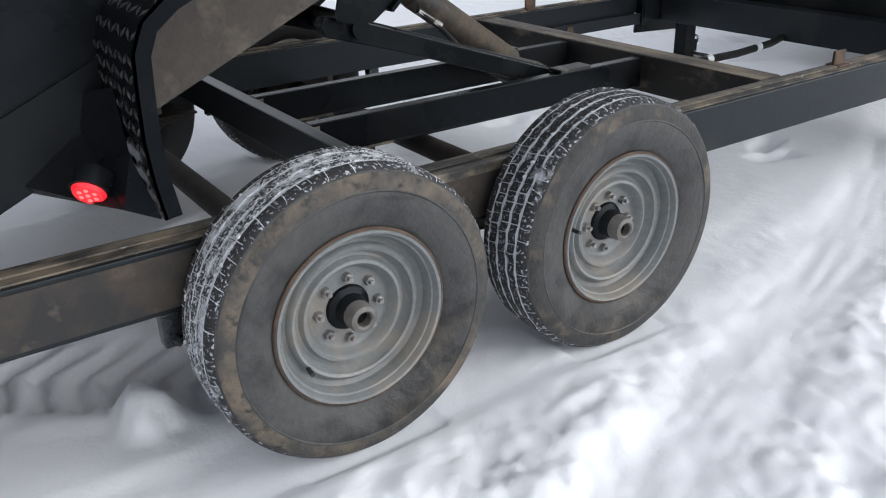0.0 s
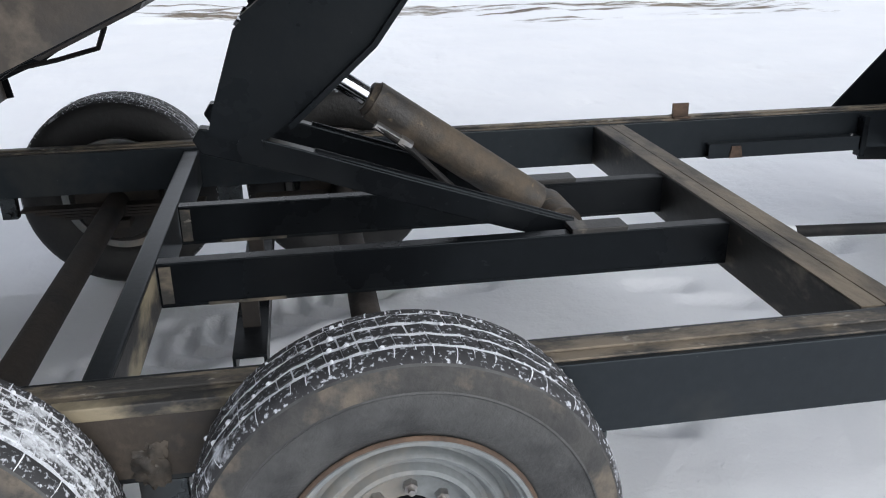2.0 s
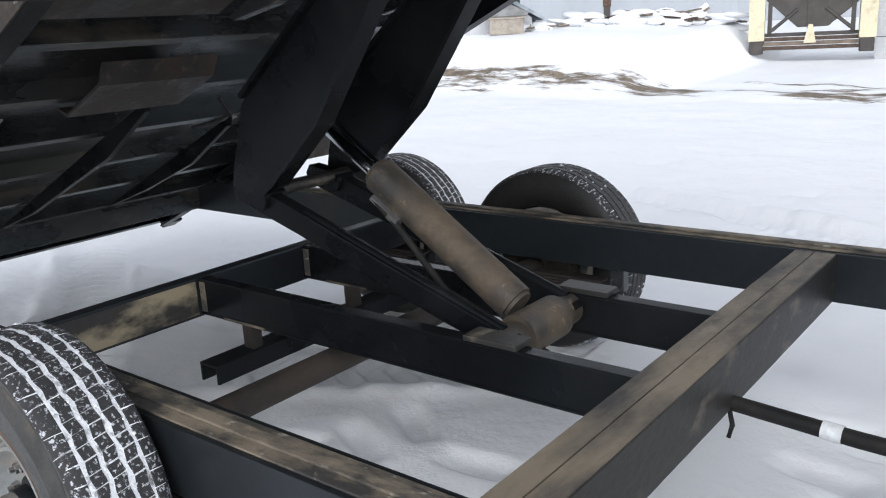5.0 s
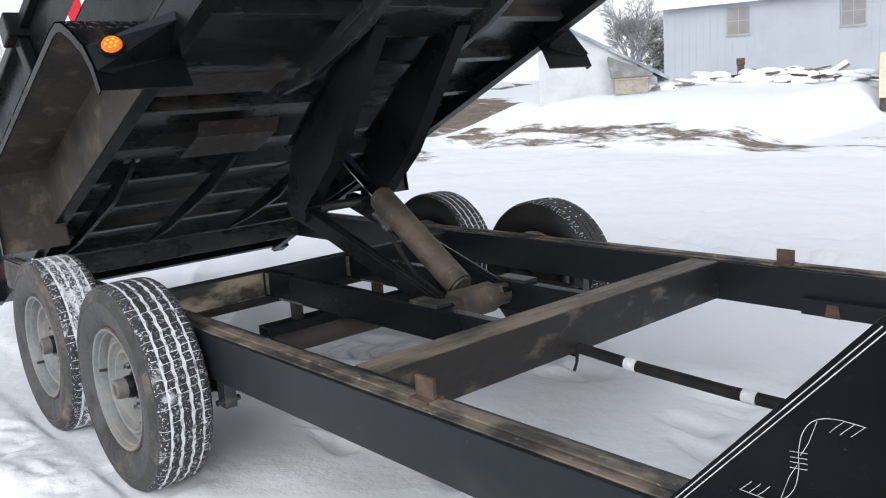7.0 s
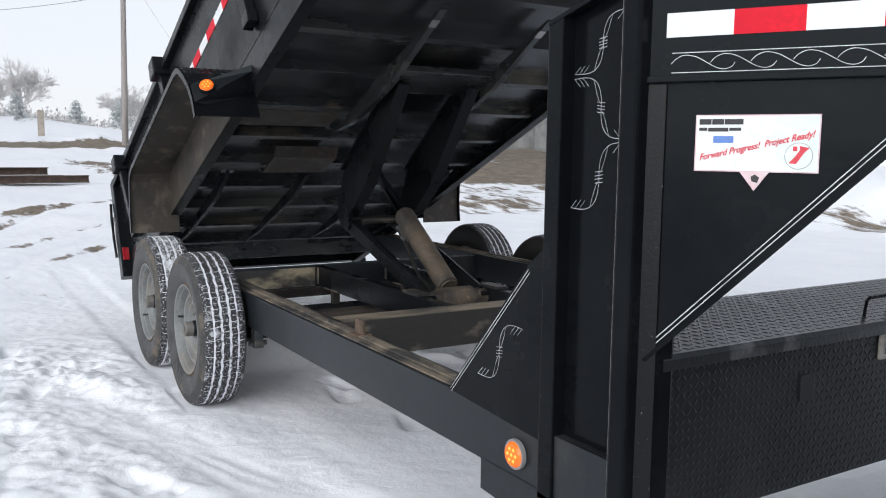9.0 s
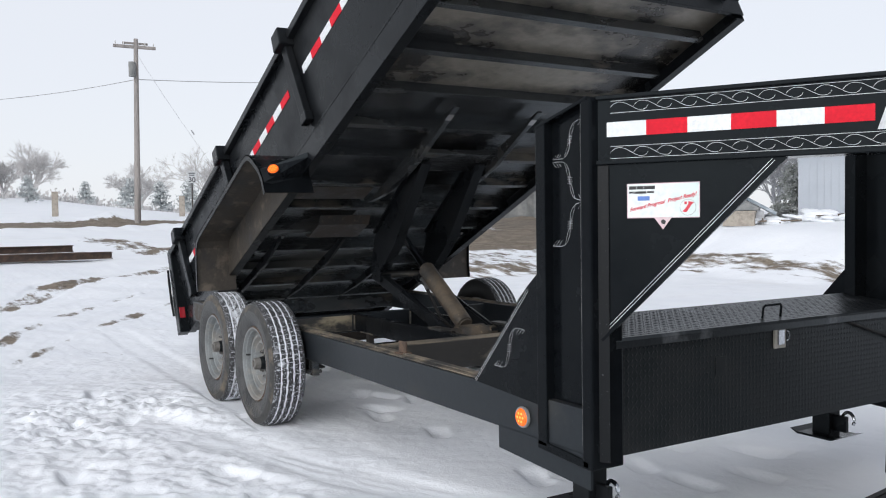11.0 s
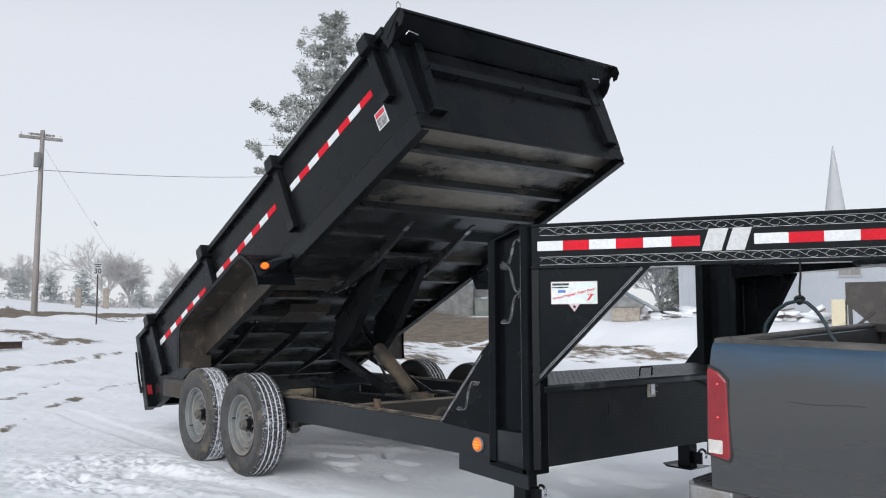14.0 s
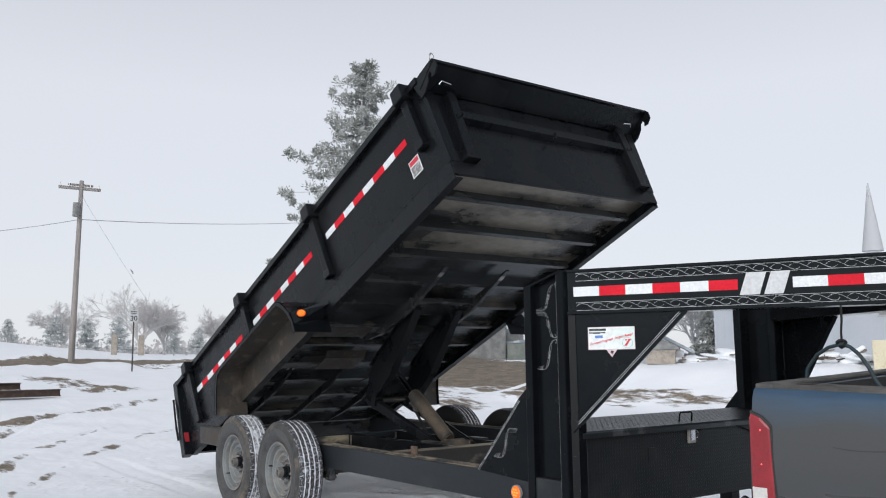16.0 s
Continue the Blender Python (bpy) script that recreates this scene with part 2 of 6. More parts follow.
BLUECABLE = mat("teal_cable", (0.02, 0.042, 0.052), 0.45, second=(0.012, 0.016, 0.018), scale=9)
WINDOWFRAME = mat("grey_window_frame", (0.31, 0.32, 0.33), 0.6, second=(0.28, 0.28, 0.28), scale=4)
CURTAIN = mat("dull_curtained_glass", (0.17, 0.165, 0.16), 0.3, second=(0.22, 0.21, 0.2), scale=2, cut=(0.4, 0.7))
OLDRUST = mat("dark_rusted_beam", (0.06, 0.042, 0.034), 0.8, second=(0.11, 0.07, 0.05), scale=6, bump=0.3)
# Fog haze over the far tower is put into this wall colour.
HAZE = mat("haze_paled_wall", (0.445, 0.455, 0.47), 0.9, second=(0.435, 0.445, 0.46), scale=0.3)
PLATE = mat("diamond_plate", (0.03, 0.031, 0.033), 0.3, second=(0.12, 0.12, 0.12), scale=30, cut=(0.55, 0.7), rough2=0.5)
SPECKED = mat("chipped_gloss_black", (0.006, 0.007, 0.008), 0.28, spec=0.2, second=(0.4, 0.41, 0.42), scale=150, cut=(0.68, 0.74), bump=0.12, bump_scale=130)
SIDING = mat("pale_metal_siding", (0.365, 0.39, 0.425), 0.55, second=(0.33, 0.355, 0.39), scale=0.8)
WHITEWOOD = mat("white_clapboard", (0.52, 0.53, 0.55), 0.7, second=(0.44, 0.45, 0.47), scale=1.5)
SHINGLE = mat("grey_roof", (0.2, 0.24, 0.27), 0.8, second=(0.4, 0.44, 0.47), scale=2.5, bump=0.4)
CREAM = mat("cream_paint", (0.62, 0.56, 0.40), 0.6, second=(0.45, 0.36, 0.24), scale=3, cut=(0.55, 0.75))
DARKIRON = mat("dark_iron", (0.05, 0.045, 0.042), 0.7, second=(0.07, 0.062, 0.055), scale=3)
WOOD = mat("weathered_wood", (0.2, 0.16, 0.125), 0.85, second=(0.11, 0.09, 0.075), scale=5, bump=0.4, stretch=(1, 1, 0.2))
# Guy wire, road sign and wires are greyed in colour for the haze.
GUYGREY = mat("faint_guy_wire", (0.5, 0.51, 0.53), 0.7)
SIGNWHITE = mat("hazed_sign_white", (0.5, 0.51, 0.52), 0.6, second=(0.44, 0.45, 0.46), scale=6)
LATCHPLATE = mat("pale_latch_steel", (0.38, 0.36, 0.32), 0.4, 0.3, second=(0.25, 0.23, 0.2), scale=30, cut=(0.5, 0.7))
WIREGREY = mat("hazy_wire", (0.3, 0.3, 0.31), 0.7)
POSTWOOD = mat("weathered_post", (0.36, 0.32, 0.27), 0.85, second=(0.25, 0.22, 0.19), scale=5)
# Pole brown is lightened and greyed to carry the haze.
POLEWOOD = mat("pole_wood", (0.3, 0.275, 0.26), 0.85, second=(0.2, 0.185, 0.175), scale=4, bump=0.4, stretch=(1, 1, 0.1))
BARK = mat("frosted_bark", (0.3, 0.3, 0.31), 0.9, second=(0.48, 0.49, 0.51), scale=9)
# Frosted twigs of the far trees and hedge; distance haze is mixed into the colour.
FARBARK = mat("mist_paled_twigs", (0.49, 0.475, 0.47), 0.9, second=(0.56, 0.55, 0.55), scale=3)
NEEDLE = mat("frosted_needles", (0.2, 0.215, 0.19), 0.85, second=(0.46, 0.47, 0.46), scale=2.4, cut=(0.42, 0.6))
# Far needles are lightened in colour to stand for the mist.
FARNEEDLE = mat("mist_paled_needles", (0.40, 0.43, 0.43), 0.9, second=(0.55, 0.575, 0.59), scale=1.2)
SNOWCAP = mat("snow_cap", (0.84, 0.86, 0.9), 0.7, bump=0.4, bump_scale=25)
BINGREEN = mat("dull_green_steel", (0.14, 0.16, 0.14), 0.7, second=(0.22, 0.23, 0.21), scale=2)
PLASTICGREY = mat("grey_machinery", (0.16, 0.165, 0.165), 0.7, second=(0.25, 0.25, 0.24), scale=2)


# ---------------------------------------------------------------- mesh tools
class Form:
    """Collects faces of one part."""

    def __init__(self):
        self.bm = bmesh.new()

    def box(self, x0, x1, y0, y1, z0, z1, bevel=0.0, m=None):
        r = bmesh.ops.create_cube(self.bm, size=1.0, matrix=Matrix.Translation(((x0 + x1) / 2, (y0 + y1) / 2, (z0 + z1) / 2))
                                  @ Matrix.Diagonal((abs(x1 - x0), abs(y1 - y0), abs(z1 - z0), 1)))
        vs = r["verts"]
        if bevel:
            es = {e for v in vs for e in v.link_edges}
            rr = bmesh.ops.bevel(self.bm, geom=list(es), offset=bevel, segments=2, affect="EDGES", profile=0.6)
            vs = list({v for f in rr["faces"] for v in f.verts} | {v for v in vs if v.is_valid})
        if m is not None:
            bmesh.ops.transform(self.bm, matrix=m, verts=vs)
        return self

    def prism(self, pts, axis, a, b, bevel=0.0):
        """A flat outline drawn out along an axis. pts: the other two coordinates in the order x, y, z."""
        def at(p, w):
            q = list(p)
            q.insert("xyz".index(axis), w)
            return q
        low = [self.bm.verts.new(at(p, a)) for p in pts]
        high = [self.bm.verts.new(at(p, b)) for p in pts]
        fs = [self.bm.faces.new(low[::-1]), self.bm.faces.new(high)]
        k = len(pts)
        for i in range(k):
            fs.append(self.bm.faces.new((low[i], low[(i + 1) % k], high[(i + 1) % k], high[i])))
        bmesh.ops.recalc_face_normals(self.bm, faces=fs)
        if bevel:
            es = list({e for f in fs for e in f.edges})
            bmesh.ops.bevel(self.bm, geom=es, offset=bevel, segments=2, affect="EDGES", profile=0.6)
        return self

    def rod(self, p, q, r0, r1=None, seg=16, caps=True):
        p, q = Vector(p), Vector(q)
        r1 = r0 if r1 is None else r1
        d = q - p
        m = Matrix.Translation((p + q) / 2) @ d.to_track_quat("Z", "Y").to_matrix().to_4x4()
        bmesh.ops.create_cone(self.bm, cap_ends=caps, segments=seg, radius1=r0, radius2=r1, depth=d.length, matrix=m)
        return self

    def tube(self, pts, r, seg=10):
        pts = [Vector(p) for p in pts]
        rings = []
        for i, p in enumerate(pts):
            d = (pts[min(i + 1, len(pts) - 1)] - pts[max(i - 1, 0)]).normalized()
            q = d.to_track_quat("Z", "Y")
            rings.append([self.bm.verts.new(p + q @ Vector((math.cos(2 * math.pi * k / seg) * r, math.sin(2 * math.pi * k / seg) * r, 0))) for k in range(seg)])
        for a, b in zip(rings, rings[1:]):
            for k in range(seg):
                self.bm.faces.new((a[k], a[(k + 1) % seg], b[(k + 1) % seg], b[k]))
        self.bm.faces.new(rings[0][::-1])
        self.bm.faces.new(rings[-1])
        return self

    def lathe(self, profile, seg=64, closed=False):
        """A profile of (radius, y) turned about the y axis."""
        rings = []
        for r, y in profile:
            if r < 1e-6:
                rings.append([self.bm.verts.new((0, y, 0))])
            else:
                rings.append([self.bm.verts.new((r * math.cos(2 * math.pi * k / seg), y, r * math.sin(2 * math.pi * k / seg))) for k in range(seg)])
        pairs = list(zip(rings, rings[1:])) + ([(rings[-1], rings[0])] if closed else [])
        fs = []
        for a, b in pairs:
            for k in range(seg):
                k2 = (k + 1) % seg
                if len(a) == 1 and len(b) == 1:
                    continue
                if len(a) == 1:
                    fs.append(self.bm.faces.new((a[0], b[k], b[k2])))
                elif len(b) == 1:
                    fs.append(self.bm.faces.new((a[k], a[k2], b[0])))
                else:
                    fs.append(self.bm.faces.new((a[k], a[k2], b[k2], b[k])))
        bmesh.ops.recalc_face_normals(self.bm, faces=fs)
        return self

    def ribbon(self, pts, width, normal, lift=0.002):
        """A thin flat stripe along points, lying on a face with that normal."""
        n = Vector(normal).normalized()
        pts = [Vector(p) + n * lift for p in pts]
        left, right = [], []
        for i, p in enumerate(pts):
            d = (pts[min(i + 1, len(pts) - 1)] - pts[max(i - 1, 0)]).normalized()
            s = n.cross(d).normalized() * width / 2
            left.append(self.bm.verts.new(p + s))
            right.append(self.bm.verts.new(p - s))
        for i in range(len(pts) - 1):
            self.bm.faces.new((left[i], right[i], right[i + 1], left[i + 1]))
        return self

    def quad(self, *pts):
        self.bm.faces.new([self.bm.verts.new(p) for p in pts])
        return self


def finish(name, form, material, smooth=False):
    me = bpy.data.meshes.new(name)
    bm = form.bm if isinstance(form, Form) else form
    bm.to_mesh(me)
    bm.free()
    for m in (material if isinstance(material, (list, tuple)) else [material]):
        me.materials.append(m)
    if smooth:
        me.polygons.foreach_set("use_smooth", [True] * len(me.polygons))
        me.set_sharp_from_angle(angle=radians(35))
    return me


def part(name, form, material, parent, label="", smooth=False, m=None, kind=""):
    ob = new(name, finish(name, form, material, smooth))
    ob.parent = parent
    if m is not None:
        ob.matrix_local = m
    return tagged(ob, label=label, kind=kind)


def thing(name, label, category, group="", kind="", m=None):
    ob = new(name)
    ob.empty_display_size = 0.2
    if m is not None:
        ob.matrix_world = m
    return tagged(ob, label, category, group, kind)


def solid(name, form, material, label, category, group="", kind="", smooth=False, m=None):
    ob = new(name, finish(name, form, material, smooth))
    if m is not None:
        ob.matrix_world = m
    return tagged(ob, label, category, group, kind)


def again(ob, parent, m=None):
    """Another piece on the same mesh."""
    c = new(ob.name.split(".")[0], ob.data)
    c.parent = parent
    if m is not None:
        c.matrix_local = m
    if "label" in ob:
        c["label"] = ob["label"]
    return c


def letters(text, size, material, parent, m, name="lettering"):
    cu = bpy.data.curves.new(name, "FONT")
    cu.body, cu.size, cu.extrude, cu.align_x, cu.offset = text, size, 0.0008, "CENTER", 0.022 * size
    tmp = new(name, cu)
    me = bpy.data.meshes.new_from_object(tmp.evaluated_get(bpy.context.evaluated_depsgraph_get()))
    bpy.data.objects.remove(tmp)
    bpy.data.curves.remove(cu)
    me.materials.clear()
    me.materials.append(material)
    ob = new(name, me)
    ob.parent = parent
    ob.matrix_local = m
    return ob


def lattice(x, y, seed):
    """Smooth value noise on arrays, about -1 to 1."""
    rng = np.random.RandomState(seed)
    table = rng.rand(256, 256) * 2 - 1
    xi, yi = np.floor(x).astype(np.int64), np.floor(y).astype(np.int64)
    fx, fy = x - xi, y - yi
    fx, fy = fx * fx * (3 - 2 * fx), fy * fy * (3 - 2 * fy)
    g = lambda i, j: table[(xi + i) & 255, (yi + j) & 255]
    return (g(0, 0) * (1 - fx) + g(1, 0) * fx) * (1 - fy) + (g(0, 1) * (1 - fx) + g(1, 1) * fx) * fy


def fbm(x, y, scale, octaves, seed, gain=0.5):
    out, amp, f = 0, 1.0, 1.0 / scale
    for k in range(octaves):
        out = out + amp * lattice(x * f + 37.7 * k, y * f + 11.3 * k, seed + k)
        amp, f = amp * gain, f * 2.03
    return out


# ---------------------------------------------------------------- ground
def spread(centre, half, step, far, growth):
    inner = np.concatenate([np.arange(0, half, step), np.arange(half, half + 9.5, 0.075)])
    outer, p, s = [], inner[-1] + 0.075, 0.075
    while p < far:
        outer.append(p)
        s *= growth
        p += s
    pos = np.concatenate([inner, outer, [far]])
    return np.concatenate([centre - pos[:0:-1], centre + pos])


def ramp01(v, a, b):
    t = np.clip((v - a) / (b - a), 0, 1)
    return t * t * (3 - 2 * t)


def segment_distance(x, y, ax, ay, bx, by):
    t = np.clip(((x - ax) * (bx - ax) + (y - ay) * (by - ay)) / ((bx - ax) ** 2 + (by - ay) ** 2), 0, 1)
    return np.hypot(x - ax - t * (bx - ax), y - ay - t * (by - ay))


def land(x, y):
    """The lie of the land: level at the trailer, rising gently to the road and to the yard buildings."""
    yard = ramp01(y, 6, 22)
    bank = (0.40 - 0.2 * ramp01(x, -6, -4)) * ramp01(y, 9, 19) * ramp01(x, -15, -5) * (1 - ramp01(x, 12, 30))
    shelf = 0.78 * ramp01(y, 10.6, 13.6) * ramp01(-x, 3.1, 4.2) * (1 - ramp01(-x, 10.5, 13)) * (1 - 0.68 * ramp01(y, 17, 19))
    return shelf + bank + 0.85 * ramp01(-x, 3, 20) * yard + np.clip(0.05 * (-x - 10), 0, 4.6) * (1 - 0.65 * yard)


def build_ground():
    gx, gy = spread(1.5, 4.1, 0.016, 2500, 1.06), spread(-1.4, 2.5, 0.016, 2500, 1.06)
    X, Y = np.meshgrid(gx, gy, indexing="ij")
    far = np.hypot(X - 2, Y + 1)
    near = 1 - ramp01(far, 9, 40)
    z = 0.03 * fbm(X, Y, 1.3, 4, 3) * near + 0.06 * fbm(X, Y, 7, 3, 9) * ramp01(far, 6, 20)
    # trampled crust: clods, ridges and pits
    rough = 1 - np.abs(fbm(X, Y, 0.36, 4, 31, 0.55))
    clod = np.clip(fbm(X, Y, 0.21, 4, 83, 0.55) - 0.05, 0, 1.2)
    side = ramp01(-Y, 1.22, 1.55) * (1 - 0.95 * ramp01(-Y, 2.2, 3.0)) * (1 - ramp01(-Y, 3.6, 5.2)) * (1 - ramp01(np.abs(X - 2.0), 2.0, 3.4))
    tramp = np.clip(0.55 + 0.9 * fbm(X, Y, 1.7, 3, 91), 0.1, 1.3) * (1 - 0.5 * ramp01(X, 1.6, 2.8))
    # broken crust: slabs with steep edges, and ridges between them
    slab = ramp01(fbm(X, Y, 0.26, 4, 131, 0.5), -0.02, 0.16) + 0.7 * ramp01(fbm(X, Y, 0.13, 3, 137, 0.5), 0.1, 0.3)
    ridge = np.clip(1 - 3.2 * np.abs(fbm(X + 0.06 * fbm(X, Y, 0.2, 2, 5), Y, 0.42, 3, 141, 0.5)), 0, 1)
    z += (0.02 * rough + 0.022 * clod + 0.026 * slab + 0.02 * ridge) * side * tramp * (1 - 0.6 * ramp01(-X, -1.8, -0.2)) + 0.01 * fbm(X, Y, 0.09, 3, 21) * near * (0.12 + 1.5 * side)
    z += (0.003 * slab + 0.004 * ridge) * near * (1 - side) - 0.038 * tramp * side
    z += 0.011 * np.clip(1 - 2.6 * np.abs(fbm(X, Y, 0.075, 3, 171, 0.55)), 0, 1) * side * tramp
    z += 0.016 * ramp01(fbm(X, Y, 0.11, 3, 177, 0.5), 0.12, 0.22) * side * tramp
    # a heap pushed up along the wheels
    z += 0.02 * np.exp(-((Y + 1.5) / 0.2) ** 2) * np.clip(0.5 + fbm(X, Y, 0.5, 3, 57), 0, 1.5) * (1 - ramp01(np.abs(X - 0.3), 1.0, 1.8))
    # shaded, smoother snow below the frame
    under = (1 - ramp01(np.abs(Y), 0.75, 1.0)) * ramp01(X, -1.5, -0.8) * (1 - ramp01(X, 3.4, 3.9))
    z *= 1 - 0.75 * under
    # wheel tracks: the trailer's own, a lugged tractor track and a smooth one
    for yc in (-1.116, 1.116):
        d = np.abs(Y - yc)
        w = (1 - ramp01(d, 0.10, 0.2)) * (1 - ramp01(X, -0.2, 0.9)) * ramp01(X, -6, -2)
        z = z * (1 - 0.5 * w) - w * 0.012
    for px, py, an, wide, deep, lug, back, ahead in ((-0.53, -0.42, -34, 0.17, 0.03, 0.03, 3.0, 0.35), (0.5, 0.5, 36, 0.15, 0.03, 0.026, 0.5, 0.4), (1.22, -1.50, 21, 0.115, 0.014, 0.0, 1.1, 2.6),
                                                     (3.6, 2.6, -20, 0.16, 0.04, 0.02, 4.0, 4.0), (2.0, -3.4, 4, 0.16, 0.03, 0.0, 4.0, 4.0)):
        c, s = math.cos(radians(an)), math.sin(radians(an))
        u, v = (X - px) * c + (Y - py) * s, np.abs(-(X - px) * s + (Y - py) * c + 0.05 * np.sin(((X - px) * c + (Y - py) * s) * 1.3))
        reach = (1 - ramp01(u, ahead, ahead + 0.5)) * (1 - ramp01(-u, back, back + 0.5))
        w = (1 - (ramp01(v, wide * 0.8, wide * 1.15) if lug else ramp01(v, wide * 0.5, wide * 1.9))) * reach
        chev = ramp01(np.sin((u - 0.55 * v) * 2 * math.pi / 0.115), -0.25, 0.35)
        z = z * (1 - (0.85 if lug else 0.7) * w) + (0 if lug else 0.004) * w * fbm(u * 0.12, v, 0.03, 2, 191) - w * (deep - lug * chev) + (0.03 if lug else 0.0) * np.exp(-((v - wide * 1.4) / 0.06) ** 2) * near * reach * np.clip(0.7 + fbm(X, Y, 0.3, 3, 63), 0, 1.6)
    # footprints
    rng = np.random.RandomState(5)
    for k in range(84):
        if k >= 60:
            fx, fy = rng.uniform(0.4, 3.3), rng.uniform(-0.6, 1.3)
        elif k < 34:
            fx, fy = rng.uniform(-1.5, 6.5), rng.uniform(-3.6, -1.6)
        else:
            fx, fy = rng.uniform(-1, 5.5), rng.uniform(-0.7, 5.5)
        an = rng.uniform(-0.6, 0.6)
        u, v = (X - fx) * math.cos(an) + (Y - fy) * math.sin(an), -(X - fx) * math.sin(an) + (Y - fy) * math.cos(an)
        z -= (0.045 if k < 34 else 0.04) * np.exp(-((u / 0.13) ** 4 + (v / 0.055) ** 4))
    # a lump broken off beside the lugged track
    z += 0.085 * np.exp(-(np.hypot((X + 0.44) / 0.075, (Y + 0.72) / 0.11) + 0.25 * fbm(X, Y, 0.06, 3, 201)) ** 4)
    # the tyres stand in shallow hollows
    for wx in (0.0, 0.87):
        for wy in (-1.116, 1.116):
            d = np.maximum(np.abs(X - wx) / 0.2, np.abs(Y - wy) / 0.14)
            z = np.where(d < 1, np.minimum(z, 0.0), z)
    # ruts in the yard and the road
    dirt = np.zeros_like(z)
    for ax, ay, bx, by, w, amount in ((-13, 13.0, -33, 27, 2.6, 0.7), (-10.5, 8.6, -17, 14, 2.0, 0.5), (-16, 13.5, -42, 32, 4.2, 0.95), (10, 11.5, -11, 11.4, 1.2, 0.54), (6, 11.3, -4, 11.6, 0.3, 0.6), (-4, 11.6, -11, 11.8, 0.4, 0.64), (9, 10.7, 1, 10.5, 0.25, 0.52), (3, 12.6, -3.2, 12.7, 0.3, 0.55), (2.2, 13.8, 3.6, 13.9, 0.22, 0.62), (4.5, 15.2, 0.6, 15.6, 0.3, 0.55),
                                      (9, 9.8, 1, 9.4, 0.4, 0.42), (-14, 13.5, -40, 6, 1.6, 0.5), (-20, 2.9, -26, 2.2, 1.6, 0.62), (6, 24, 22, 25, 2.2, 0.7), (-8.3, -2.2, -12.3, -0.7, 0.45, 0.52),
                                      (-12.3, -0.7, -15.5, 3.0, 0.5, 0.55), (-3.3, -2.55, -6.0, -1.7, 0.2, 0.5), (-6, -1.7, -10, 0.3, 0.25, 0.45), (-2.5, -2.25, -4.9, -1.3, 0.17, 0.52),
                                      (-4.9, -1.3, -8.1, 0.6, 0.2, 0.5), (-8.1, 0.6, -13, 4.5, 0.4, 0.5), (-1.0, -2.8, -2.1, -2.5, 0.2, 0.55), (-2.4, -1.35, -2.9, -1.45, 0.15, 0.5),
                                      (-5.5, -3.4, -14, -2.0, 0.35, 0.5), (-9, 3.0, -16, 6.0, 0.5, 0.5)):
        dd = segment_distance(X, Y, ax, ay, bx, by) + 0.3 * min(w, 3.0) * fbm(X, Y, 2.0, 3, 41)
        dirt = np.maximum(dirt, amount * (1 - ramp01(dd, w * 0.2, w)))
    road = segment_distance(X, Y, -33, -300, -40, 300)
    dirt = np.maximum(dirt, 1.0 * (1 - ramp01(road + 0.8 * fbm(X, Y, 2.5, 3, 51), 2.2, 3.6)))
    dirt = np.maximum(dirt, 0.85 * (1 - ramp01(np.hypot((X + 21) / 8, (Y - 18) / 3.2) + 0.4 * fbm(X, Y, 2.5, 4, 61), 0.4, 1.0)))
    z += 0.05 * fbm(X, Y, 1.1, 3, 71) * ramp01(dirt, 0.05, 0.4) * ramp01(far, 8, 14)
    z += 0.25 * np.exp(-((road - 4.6) / 1.0) ** 2) * np.clip(0.6 + fbm(X, Y, 1.6, 3, 77), 0, 2)
    z += land(X, Y)
    nx, ny = len(gx), len(gy)
    co = np.stack([X, Y, z], -1).reshape(-1, 3)
    i = np.arange(nx * ny).reshape(nx, ny)
    quads = np.stack([i[:-1, :-1], i[1:, :-1], i[1:, 1:], i[:-1, 1:]], -1).reshape(-1, 4)
    me = bpy.data.meshes.new("ground")
    me.vertices.add(len(co))
    me.vertices.foreach_set("co", co.ravel())
    me.loops.add(quads.size)
    me.loops.foreach_set("vertex_index", quads.ravel())
    me.polygons.add(len(quads))
    me.polygons.foreach_set("loop_start", np.arange(0, quads.size, 4))
    me.polygons.foreach_set("loop_total", np.full(len(quads), 4))
    me.update(calc_edges=True)
    me.polygons.foreach_set("use_smooth", np.ones(len(quads), bool))
    at = me.attributes.new("bare", "FLOAT", "POINT")
    at.data.foreach_set("value", dirt.ravel())
    return me, gx, gy, z


